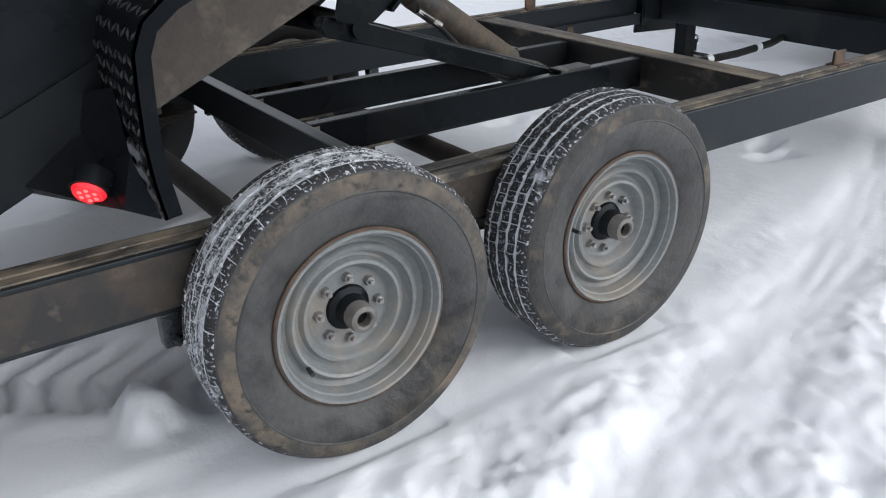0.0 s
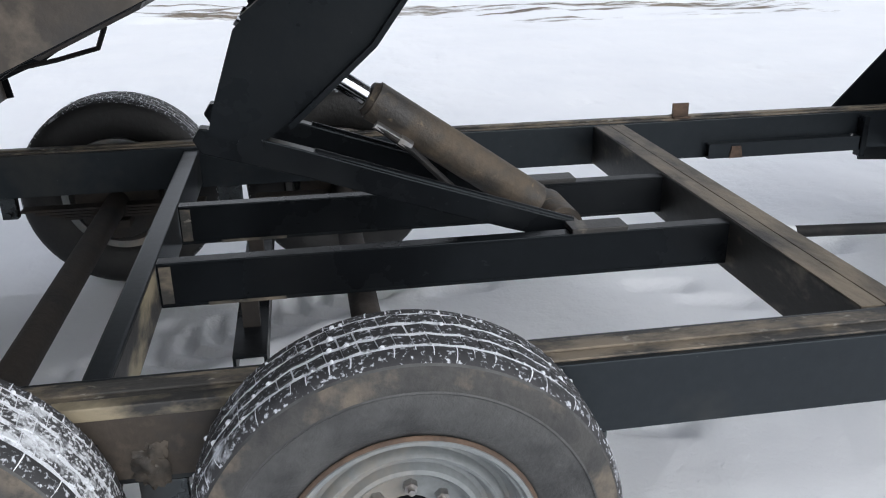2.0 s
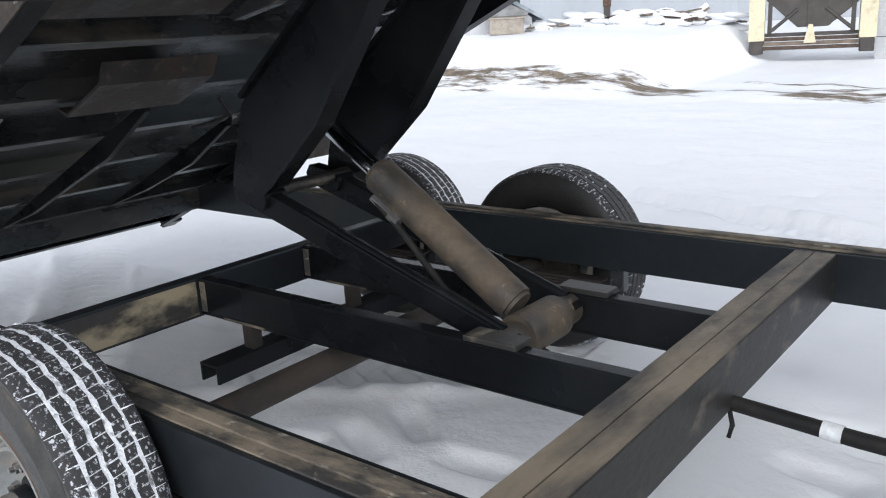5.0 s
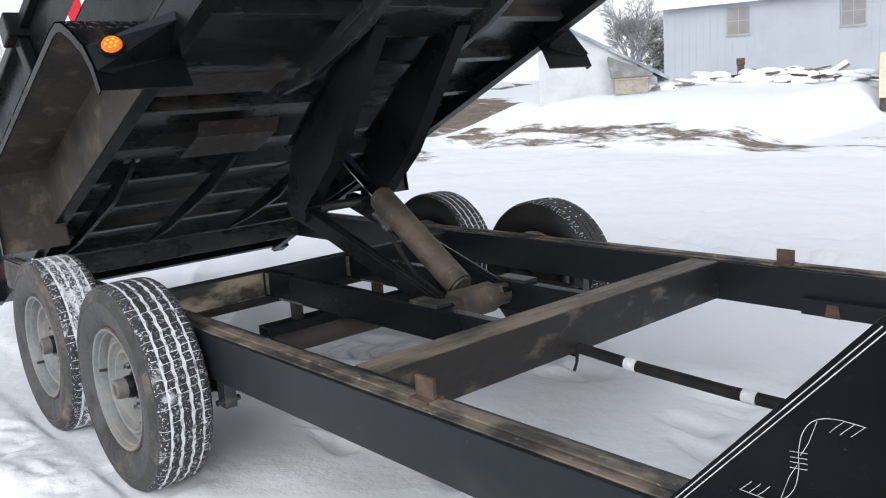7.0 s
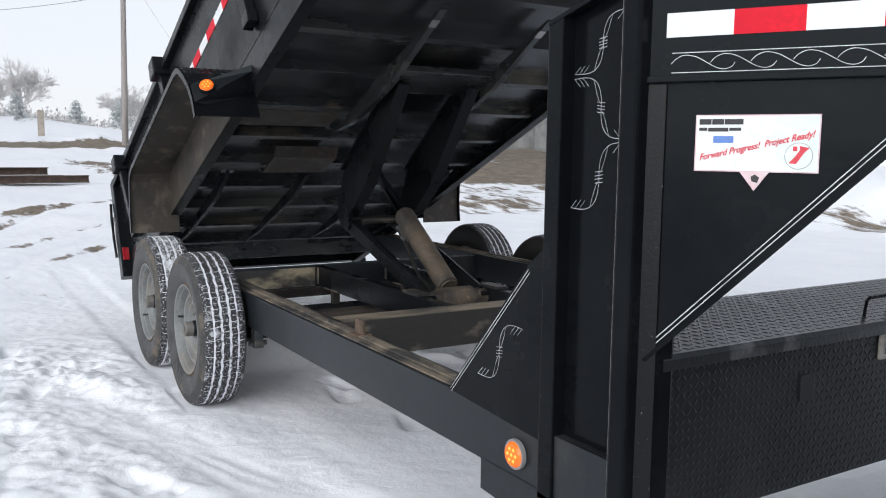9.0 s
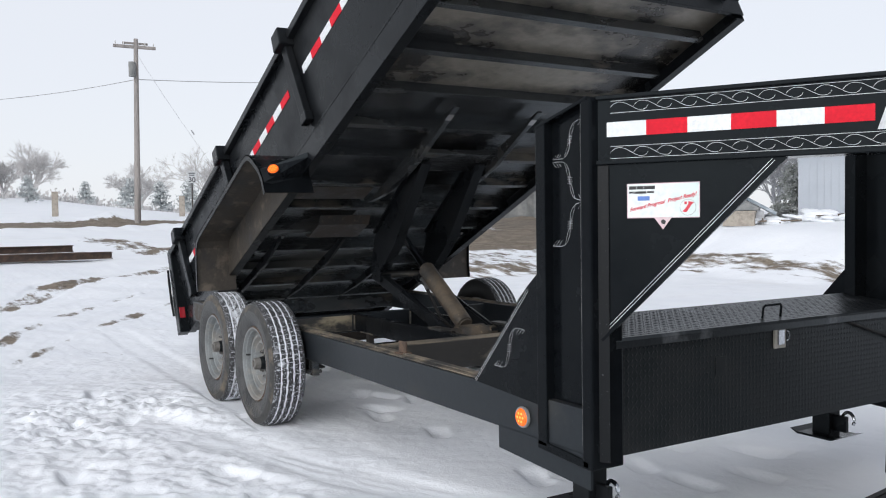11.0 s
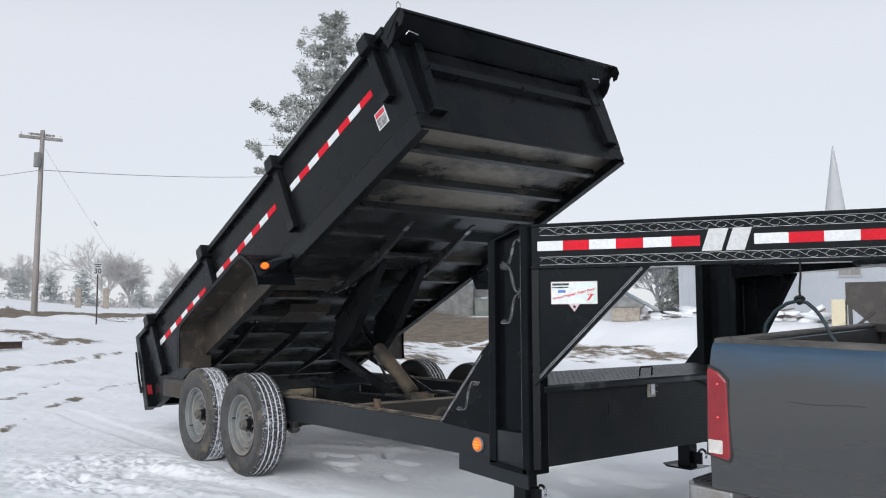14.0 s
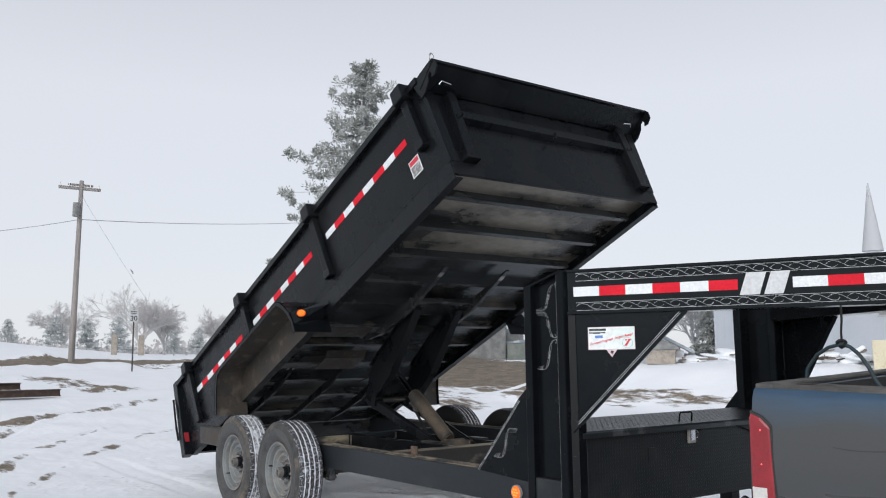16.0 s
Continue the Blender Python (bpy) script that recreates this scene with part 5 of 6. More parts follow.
    part("pinstripe_scroll", f, PINSTRIPE, riser, "white hand-painted pinstripe scroll")
    f = Form()
    scroll(0.664, 0.827, 3.19, 3.385, yy, nrm)
    part("pinstripe_scroll", f, PINSTRIPE, gus, "white hand-painted pinstripe scroll")
    c = Vector((3.375, y + s * 0.002, 0.493))
    lamp = part("marker_lamp", Form().rod(c, c + Vector((0, s * 0.012, 0)), 0.040, seg=28), PLASTICGREY, trailer, "lit round amber marker lamp", smooth=True)
    part("lens", Form().rod(c + Vector((0, s * 0.012, 0)), c + Vector((0, s * 0.02, 0)), 0.034, 0.029, seg=28), AMBER, lamp, smooth=True)
    for k in range(7):
        o = Vector((math.cos(k * 1.047) * 0.017, s * 0.0195, math.sin(k * 1.047) * 0.017)) if k < 6 else Vector((0, s * 0.0195, 0))
        part("diode", Form().rod(c + o, c + o + Vector((0, s * 0.003, 0)), 0.0055, 0.003, seg=8), AMBERDOT, lamp)

    # converging neck beam: local x along the beam, local y outward, local z up
    NM = Matrix.Translation((RX1 + 0.015, s * 1.005, 0)) @ Euler((0, 0, NA * -s)).to_matrix().to_4x4()
    LEN, B0, B1 = 2.16, 1.425, 1.648
    o = s
    f = Form()
    f.box(0, LEN, min(0, -o * 0.012), max(0, -o * 0.012), B0, B1)
    for z0, z1 in ((B0 - 0.004, B0 + 0.010), (B1 - 0.010, B1 + 0.004)):
        f.box(0, LEN, min(o * 0.012, -o * 0.11), max(o * 0.012, -o * 0.11), z0, z1, 0.003)
    neck = part("neck_beam", f, GLOSS, trailer, "glossy black gooseneck beam with pinstripes and reflective tape", m=NM)
    part("inner_web", Form().box(0, LEN, min(-o * 0.098, -o * 0.11), max(-o * 0.098, -o * 0.11), B0 + 0.01, B1 - 0.01), GLOSS, neck)
    part("end_cap", Form().rod((0.004, -o * 0.016, RZ0), (0.004, -o * 0.016, B1 - 0.01), 0.017, seg=20), GLOSS, neck, "rounded welded corner", smooth=True)
    part("corner_strip", Form().box(-0.004, 0.042, min(o * 0.0008, o * 0.003), max(o * 0.0008, o * 0.003), RZ0 + 0.0, B0 - 0.006, 0.001), SPECKED, neck, "chipped and speckled corner plate")
    # gusset plate below the beam
    f = Form().prism([(-0.005, 0.83), (0.02, 0.83), (0.60, B0 - 0.004), (-0.005, B0 - 0.004)], "y", min(-o * 0.004, -o * 0.016), max(-o * 0.004, -o * 0.016))
    pl = part("neck_gusset", f, GLOSS, trailer, "black triangular neck gusset with a double pinstripe", m=NM)
    part("gusset_edge", Form().prism([(0.02, 0.825), (0.608, B0 - 0.006), (0.60, B0 - 0.004), (0.012, 0.83)], "y", min(o * 0.004, -o * 0.022), max(o * 0.004, -o * 0.022)), GLOSS, pl)
    f = Form()
    dd = Vector((0.58, 0, B0 - 0.83)).normalized()
    for q_ in (0.012, 0.0205):
        nn = Vector((-dd.z, 0, dd.x)) * q_
        f.ribbon([Vector((0.02, -o * 0.004, 0.83)) + nn + dd * 0.03, Vector((0.60, -o * 0.004, B0)) + nn - dd * 0.03], 0.0018, (0, o, 0))
    part("pinstripe", f, PINSTRIPE, pl, "white pinstripes")
    # scroll bands
    f = Form()
    for z0, z1 in ((B0 + 0.016, B0 + 0.056), (B1 - 0.056, B1 - 0.016)):
        for z in (z0, z1):
            f.ribbon([(0.05, 0, z), (LEN - 0.05, 0, z)], 0.0016, (0, o, 0))
        x = 0.05
        while x < LEN - 0.2:
            zc, h = (z0 + z1) / 2, (z1 - z0) * 0.36
            run = [Vector((x + 0.125 * p_, 0, zc + h * q_)) for p_, q_ in ((0, -0.1), (0.08, 0.62), (0.22, 1.05), (0.40, 0.75), (0.56, 0.0), (0.72, -0.78), (0.86, -1.05), (0.97, -0.75), (1.02, -0.15))]
            fine = []
            for a_ in range(len(run) - 1):
                p0, p1, p2, p3 = run[max(a_ - 1, 0)], run[a_], run[a_ + 1], run[min(a_ + 2, len(run) - 1)]
                for k_ in range(3):
                    h_ = k_ / 3
                    fine.append(0.5 * (2 * p1 + (p2 - p0) * h_ + (2 * p0 - 5 * p1 + 4 * p2 - p3) * h_ ** 2 + (3 * p1 - p0 - 3 * p2 + p3) * h_ ** 3))
            f.ribbon(fine + [run[-1]], 0.0013, (0, o, 0))
            x += 0.079
    part("scroll_band", f, PINSTRIPE, neck, "white pinstripe scroll band")
    spans = [(0.037 + 0.1348 * k, 0.037 + 0.1348 * (k + 1), k % 2) for k in range(6)] + [(1.09 + 0.15 * k, 1.09 + 0.15 * (k + 1), k % 2) for k in range(6)]
    for a, b, red in spans:
        part("reflector_tape", Form().box(a, b, min(o * 0.0005, o * 0.002), max(o * 0.0005, o * 0.002), 1.513, 1.562), RED if red else WHITE, neck, "red and white reflective tape")
    # maker's emblem as two plain slanted shapes
    for pts in ([(0.852, 1.487), (0.942, 1.487), (0.977, 1.592), (0.887, 1.592)], [(0.962, 1.487), (1.047, 1.487), (1.082, 1.592), (0.997, 1.592)]):
        part("emblem", Form().prism(pts, "y", min(o * 0.0006, o * 0.002), max(o * 0.0006, o * 0.002)), SILVER, neck, "slanted silver emblem shape")
    if s < 0:
        stk = part("sticker", Form().box(0.108, 0.342, -0.0012, 0.003, 1.243, 1.352), STICKER, trailer, "white dealer sticker with red slanted lettering", m=NM)
        part("border", Form().box(0.1055, 0.3445, -0.0008, 0.0035, 1.2405, 1.3545), PINK, stk, "faded pink border")
        part("tail_hole", Form().prism([(0.221, 1.222), (0.232, 1.219), (0.236, 1.230), (0.226, 1.236), (0.219, 1.231)], "y", -0.0016, -0.0011), INK, stk)
        part("sticker_tail", Form().prism([(0.195, 1.243), (0.255, 1.243), (0.226, 1.203)], "y", -0.0010, 0.002), PINK, stk, "torn pale tail of the sticker")
        slogan = letters("Forward Progress!  Project Ready!", 0.019, INKRED, stk, Matrix.Identity(4))
        wide = 0.222 / slogan.dimensions.x
        slogan.data.transform(Matrix(((wide * 0.976, 0.18, 0, 0.225), (0, 0, -1, -0.0016), (wide * 0.218, 1, 0, 1.2865), (0, 0, 0, 1))))
        part("print_bar", Form().box(0.113, 0.137, -0.0022, -0.0013, 1.335, 1.346).box(0.1385, 0.162, -0.0022, -0.0013, 1.335, 1.346).box(0.1635, 0.2, -0.0022, -0.0013, 1.335, 1.346), INK, stk)
        part("print_bar", Form().box(0.113, 0.129, -0.0022, -0.0013, 1.3225, 1.3285).box(0.131, 0.171, -0.0022, -0.0013, 1.321, 1.3285).box(0.173, 0.196, -0.0022, -0.0013, 1.3225, 1.3285), INK, stk)
        part("print_bar", Form().box(0.142, 0.182, -0.0022, -0.0013, 1.298, 1.312), INKBLUE, stk)
        disc = lambda rad: [(0.307 + rad * math.cos(a), 1.2735 + rad * math.sin(a)) for a in np.linspace(0, 2 * math.pi, 33)[:-1]]
        seal = part("round_emblem", Form().prism(disc(0.0262), "y", -0.0020, -0.0013), WINDOWFRAME, stk, "round pale emblem with a red mark")
        part("emblem_face", Form().prism(disc(0.0248), "y", -0.0024, -0.0018), STICKER, seal)
        part("emblem_mark", Form().prism([(0.289, 1.259), (0.303, 1.258), (0.318, 1.281), (0.327, 1.289), (0.308, 1.293), (0.309, 1.285), (0.300, 1.272)], "y", -0.0030, -0.0022), INKRED, seal, "red mark")
        part("emblem_mark", Form().box(0.296, 0.304, -0.0030, -0.0022, 1.283, 1.292), INKRED, seal)

# the coupler at the front of the neck
tipx = RX1 + 0.015 + 2.16 * math.cos(NA)
part("neck_plate", Form().box(tipx - 0.55, tipx + 0.12, -0.30, 0.30, 1.40, 1.418, 0.004), GLOSS, trailer, "black plate under the meeting neck beams")
part("coupler", Form().box(tipx - 0.1, tipx + 0.05, -0.075, 0.075, 0.72, 1.66, 0.01).rod((tipx - 0.025, 0, 0.66), (tipx - 0.025, 0, 0.76), 0.1, seg=20), GLOSS, trailer, "black square gooseneck coupler")

# toolbox between the risers
f = Form().box(RX0 + 0.02, 3.745, -0.93, 0.93, 0.405, 0.805, 0.004)
tool = part("toolbox", f, TOOLPAINT, trailer, "black diamond-plate toolbox between the risers")
f = Form().prism([(RX0 - 0.02, 0.855), (RX0 - 0.02, 0.866), (3.765, 0.826), (3.772, 0.815), (3.772, 0.79), (3.766, 0.79), (3.764, 0.814)], "y", -0.925, 0.925)
lid = part("toolbox_lid", f, LIDPLATE, trailer, "closed diamond-plate toolbox lid")
f = Form()
lugs(f, [(RX0 - 0.01, 0.8662), (3.76, 0.8268)], -0.92, 0.92, 0.021, 0.0088, 0.0015)
part("tread_plate", f, LIDPLATE, lid, "raised diamond tread", kind="stuff")
f = Form()
lugs(f, [(3.7455, 0.79), (3.7455, 0.41)], -0.92, 0.92, 0.021, 0.0088, 0.0015)
part("tread_plate", f, TOOLPAINT, tool, "raised diamond tread", kind="stuff")
part("lid_handle", Form().tube([(3.715, -0.06, 0.832), (3.72, -0.06, 0.875), (3.722, -0.05, 0.884), (3.722, 0.045, 0.884), (3.72, 0.055, 0.875), (3.715, 0.055, 0.832)], 0.005, 8), BLACK, lid, "black wire handle", smooth=True)
lt = part("latch", Form().box(3.7465, 3.756, -0.035, 0.035, 0.712, 0.802, 0.003), LATCHPLATE, trailer, "pale steel paddle latch")
part("paddle", Form().box(3.756, 3.764, -0.022, 0.018, 0.727, 0.787, 0.003), CHROME, lt)
part("latch_ring", Form().tube([(3.762, 0.03 + 0.02 * math.cos(t_), 0.762 + 0.02 * math.sin(t_)) for t_ in np.linspace(-1.5, 1.5, 8)], 0.004, 6), CHROME, lt)
part("keyhole_plate", Form().box(3.7465, 3.75, -0.385, -0.325, 0.64, 0.71, 0.002), TOOLPAINT, tool)
part("cable", Form().tube([(3.75, 0.42, 0.80), (3.757, 0.62, 0.74), (3.757, 0.90, 0.66)], 0.006, 6), HOSE, tool, "thin black cable")
part("front_beam", Form().box(3.30, 3.42, -0.9, 0.9, 0.42, 0.585, 0.005), RAIL, trailer, "black front frame beam")

# drop-leg jacks
for s in (-1, 1):
    x, y = (3.60, -0.90) if s < 0 else (3.43, 0.80)
    f = Form().box(x - 0.045, x + 0.045, y - 0.045, y + 0.045, 0.19, 0.45, 0.005)
    jack = part("drop_leg_jack", f, BLACK, trailer, "black drop-leg jack hanging clear of the snow")
    part("foot", Form().prism([(x - 0.13, 0.205), (x - 0.09, 0.185), (x + 0.09, 0.185), (x + 0.13, 0.205), (x + 0.09, 0.195), (x - 0.09, 0.195)], "y", y - 0.10, y + 0.10), BLACK, jack, "flat steel foot plate")
    part("latch_plate", Form().box(x + 0.045, x + 0.11, y - 0.012, y + 0.012, 0.215, 0.29, 0.003), BLACK, jack)
    part("pull_ring", Form().tube([(x + 0.11 + 0.03 * math.cos(t_), y + 0.01, 0.275 + 0.035 * math.sin(t_)) for t_ in np.linspace(-0.6, 3.4, 12)], 0.008, 8), CHROME, jack, "bright bent pull ring", smooth=True)


# ---------------------------------------------------------------- pickup truck
truck = thing("pickup_truck", "dusty blue pickup truck hitched under the gooseneck, bed side in view", "pickup truck")
TX, TY = 4.70, 0.90
truck.matrix_world = Matrix.Translation((4.78, -0.855, 1.085)) @ Euler((radians(1.7), radians(1.7), radians(5.4))).to_matrix().to_4x4() @ Matrix.Translation((-TX, TY, -1.105))
prof = [(0.86, 1.05), (1.95, 1.05), (1.95, 0.47), (1.82, 0.47), (1.76, 0.66), (1.60, 0.80), (1.37, 0.84), (1.14, 0.80), (0.98, 0.66), (0.92, 0.47), (0.86, 0.47)]
SHOULDER = [(0.05, 1.09), (0.025, 1.088), (0.008, 1.075), (-0.004, 1.05), (-0.014, 1.0), (-0.022, 0.93), (-0.027, 0.84), (-0.027, 0.74), (-0.022, 0.62), (-0.012, 0.47), (0.05, 0.47)]
for s in (-1, 1):
    f = Form().prism([(s * (TY - p), z) for p, z in SHOULDER], "x", TX - 0.036, TX + 0.875)
    side = part("bed_side", f, TRUCKBLUE, truck, "dusty blue bed side with a long scratch", smooth=True)
    part("rear_quarter", Form().prism([(TX + p, z) for p, z in prof], "y", min(s * (TY - 0.05), s * (TY + 0.02)), max(s * (TY - 0.05), s * (TY + 0.02)), 0.012), TRUCKBLUE, truck)
    f = Form().prism([(s * (TY - 0.02), 1.075), (s * (TY - 0.02), 1.09), (s * (TY - 0.035), 1.103), (s * (TY - 0.12), 1.105), (s * (TY - 0.125), 1.06)], "x", TX - 0.03, TX + 1.95)
    part("bed_lining", Form().box(TX + 0.04, TX + 1.9, min(s * (TY - 0.054), s * (TY - 0.052)), max(s * (TY - 0.054), s * (TY - 0.052)), 0.69, 1.058), TRUCKDARK, truck, "dark inner bed side")
    cap = part("bed_rail", f, RAILCAP, truck, "dusty rail cap with stake pockets")
    for k in range(3):
        part("stake_pocket", Form().box(TX + 0.13 + 0.8 * k, TX + 0.20 + 0.8 * k, min(s * (TY - 0.09), s * (TY - 0.05)), max(s * (TY - 0.09), s * (TY - 0.05)), 1.1055, 1.107), INK, cap, "dark open stake pocket")
    f = Form().prism([(TX - 0.045, 0.62), (TX - 0.02, 0.61), (TX + 0.05, 0.597), (TX + 0.06, 0.62), (TX + 0.048, 0.93), (TX + 0.01, 0.965), (TX - 0.04, 0.985), (TX - 0.045, 0.96)], "y", min(s * (TY - 0.06), s * (TY + 0.031)), max(s * (TY - 0.06), s * (TY + 0.031)), 0.012)
    lamp = part("tail_lamp", f, TAILRED, truck, "tall red tail lamp with a clear reverse lens")
    seam = [(TX - 0.05, 0.612), (TX + 0.055, 0.59), (TX + 0.067, 0.618), (TX + 0.054, 0.935), (TX + 0.013, 0.972), (TX - 0.04, 0.993)]
    part("seam", Form().prism(seam, "y", min(s * (TY - 0.06), s * (TY + 0.0275)), max(s * (TY - 0.06), s * (TY + 0.0275)), 0.003), INK, lamp, "dark gap round the lamp")
    for bz in (0.915, 0.775):
        part("bulb", Form().rod((TX + 0.005, s * (TY + 0.031), bz), (TX + 0.005, s * (TY + 0.0325), bz), 0.0035, seg=8), REDDOT, lamp, "small lit bulb")
    part("reverse_lens", Form().box(TX - 0.04, TX + 0.025, min(s * TY, s * (TY + 0.0335)), max(s * TY, s * (TY + 0.0335)), 0.622, 0.68, 0.004), CLEARLENS, lamp)
    for wx in (TX + 1.37, TX + 4.4):
        f = Form().lathe([(0.2, -0.11), (0.30, -0.125), (0.36, -0.11), (0.375, -0.09), (0.375, 0.09), (0.36, 0.11), (0.2, 0.11)], 48)
        w = part("wheel", f, SIDEWALL, truck, "snowy truck tyre", smooth=True, m=pose(wx, s * 0.80, 0.37, 0, 0, 0 if s < 0 else 180))
        part("rim", Form().lathe([(0.0, -0.05), (0.05, -0.06), (0.10, -0.04), (0.17, -0.06), (0.205, -0.10), (0.21, 0.09)], 40), RIM, w, smooth=True)
    part("scratch", Form().ribbon([(TX + 0.30 + 0.05 * k, s * (TY + 0.0245), 0.872 - 0.006 * math.sin(k * 0.9)) for k in range(7)], 0.004, (0, s, 0), 0.0015), SCRATCH, side, "dark scratch")
part("bed_floor", Form().box(TX, TX + 1.95, -TY + 0.05, TY - 0.05, 0.66, 0.69), TRUCKDARK, truck, "dark bed floor")
part("bed_front", Form().box(TX + 1.90, TX + 1.95, -TY + 0.05, TY - 0.05, 0.69, 1.09), TRUCKDARK, truck)
gate = part("tailgate", Form().prism([(TX - 0.045, 0.58), (TX - 0.055, 0.9), (TX - 0.045, 1.06), (TX - 0.02, 1.085), (TX + 0.03, 1.085), (TX + 0.04, 1.06), (TX + 0.04, 0.58)], "y", -TY + 0.035, TY - 0.035, 0.004), TRUCKBLUE, truck, "closed blue tailgate")
part("inner_panel", Form().box(TX + 0.0405, TX + 0.046, -TY + 0.06, TY - 0.06, 0.69, 1.075), TRUCKDARK, gate, "dark inner face of the tailgate")
part("gate_cap", Form().box(TX - 0.035, TX + 0.045, -TY + 0.02, TY - 0.02, 1.085, 1.103, 0.006), RAILCAP, gate, "dusty tailgate cap")
bumper = part("rear_bumper", Form().prism([(TX - 0.19, -TY + 0.06), (TX - 0.14, -TY - 0.01), (TX + 0.06, -TY - 0.02), (TX + 0.06, TY + 0.02), (TX - 0.14, TY + 0.01), (TX - 0.19, TY - 0.06)], "z", 0.34, 0.468, 0.012), BUMPER, truck, "dull chrome bumper with a ribbed step")
part("step_pad", Form().prism([(TX - 0.175, -TY + 0.07), (TX - 0.13, -TY + 0.01), (TX - 0.03, -TY), (TX - 0.03, TY), (TX - 0.13, TY - 0.01), (TX - 0.175, TY - 0.07)], "z", 0.469, 0.475), TRUCKDARK, bumper, "worn black step pad")
for k in range(5):
    part("step_rib", Form().box(TX - 0.165 + 0.028 * k, TX - 0.153 + 0.028 * k, -TY + 0.06 - 0.008 * k, -TY + 0.4, 0.475, 0.480), TRUCKDARK, bumper)
f = Form().prism([(TX + 1.99, 0.47), (TX + 1.99, 1.12), (TX + 2.12, 1.62), (TX + 3.35, 1.62), (TX + 3.85, 1.12), (TX + 4.95, 1.03), (TX + 5.05, 0.9), (TX + 5.05, 0.45), (TX + 4.85, 0.45), (TX + 4.75, 0.72), (TX + 4.4, 0.82), (TX + 4.05, 0.72), (TX + 3.95, 0.45)], "y", -TY, TY, 0.03)
part("cab", f, TRUCKBLUE, truck, "blue crew cab and hood")
for s in (-1, 1):
    part("window", Form().prism([(TX + 2.16, 1.15), (TX + 2.24, 1.56), (TX + 3.28, 1.56), (TX + 3.66, 1.15)], "y", min(s * TY, s * (TY + 0.006)), max(s * TY, s * (TY + 0.006))), GLASS, truck)
# looped cable hanging from the neck into the bed
part("hanging_cord", Form().tube([(4.876, -0.36, 1.43), (4.876, -0.36, 1.36), (4.866, -0.355, 1.30), (4.864, -0.35, 1.255)], 0.005, 8), HOSE, trailer, "black cord hung from the neck", smooth=True)
part("cord_knot", Form().tube([(4.862 + 0.018 * math.cos(a), -0.35 + 0.01 * math.sin(2 * a), 1.249 + 0.015 * math.sin(a)) for a in np.linspace(0, 9, 22)], 0.008, 8), HOSE, trailer, smooth=True)
part("loop_cable", Form().tube([(4.66, -0.33, 0.98), (4.67, -0.34, 1.06), (4.69, -0.35, 1.14), (4.74, -0.35, 1.20), (4.80, -0.35, 1.235), (4.862, -0.35, 1.249), (4.90, -0.35, 1.235), (4.935, -0.35, 1.205), (4.955, -0.35, 1.18),
                                (4.98, -0.35, 1.14), (5.005, -0.36, 1.095), (5.04, -0.37, 1.052), (5.12, -0.38, 0.99), (5.3, -0.3, 0.9)], 0.0085, 10), BLUECABLE, trailer, "teal trailer cable in a loop", smooth=True)

# ---------------------------------------------------------------- far things
LATE = Vector((6.90, -4.05, 0))


def out(az, dist, eye=LATE):
    p = eye + Vector((math.cos(radians(az)), math.sin(radians(az)), 0)) * dist
    p.z = float(land(np.array(p.x), np.array(p.y)))
    return p


def facing(p, extra=0.0):
    """A pose at p whose local -y looks toward the trailer."""
    d_ = Vector((3, -2, 0)) - p
    return pose(p.x, p.y, p.z, 0, 0, math.degrees(math.atan2(d_.y, d_.x)) + 90 + extra)


# utility pole, wires, sign and posts along the road
p = out(167.45, 46)
pole = thing("utility_pole", "weathered wooden utility pole with crossarm and transformer", "utility pole", m=facing(p, 8))
part("pole", Form().rod((0, 0, -0.3), (0.12, 0, 9.1), 0.16, 0.105, seg=14), POLEWOOD, pole, smooth=True)
part("crossarm", Form().box(-0.95, 1.05, -0.06, 0.06, 8.62, 8.77, 0.01).box(-0.5, 0.7, 0.07, 0.15, 8.84, 8.94, 0.01), POLEWOOD, pole)
for x in (-0.85, -0.45, 0.55, 0.95, 0.25):
    part("insulator", Form().rod((x, 0, 8.77), (x, 0, 8.95), 0.035, 0.02, seg=8), STEEL, pole)
part("transformer", Form().rod((-0.12, -0.24, 7.2), (-0.12, -0.24, 7.9), 0.17, seg=16), PLASTICGREY, pole, "grey transformer can", smooth=True)
pw = pole.matrix_world


def wire(a, b, sag, r=0.018):
    a, b = Vector(a), Vector(b)
    pts = [a.lerp(b, t_) - Vector((0, 0, sag * 4 * t_ * (1 - t_))) for t_ in np.linspace(0, 1, 17)]
    return Form().tube(pts, r, 5)


top_ = pw @ Vector((0.1, 0, 7.1))
for q, sag, nm in ((out(147, 75) + Vector((0, 0, 12.6)), 0.5, "wire"), (out(182, 62) + Vector((0, 0, 6.6)), 0.5, "wire")):
    part("overhead_wire", wire(pole.matrix_world.inverted() @ top_, pole.matrix_world.inverted() @ q, sag), WIREGREY, pole, "thin overhead wire")
g0, g1 = Vector((0.12, 0, 8.4)), pole.matrix_world.inverted() @ (out(160.5, 53))
part("guy_wire", wire(g0, g1, 0.3, 0.008), GUYGREY, pole, "thin guy wire")
part("guy_insulator", Form().rod(g0.lerp(g1, 0.42), g0.lerp(g1, 0.445), 0.04, seg=6), GUYGREY, pole)

p = out(163.9, 37)
sign = thing("speed_sign", "white speed limit sign reading 30 on a thin post", "road sign", m=facing(p))
part("post", Form().rod((0, 0.03, -0.3), (0, 0.03, 2.5), 0.03, seg=8), DARKIRON, sign)
part("panel", Form().box(-0.17, 0.17, -0.02, 0.0, 2.0, 2.48, 0.01), SIGNWHITE, sign)


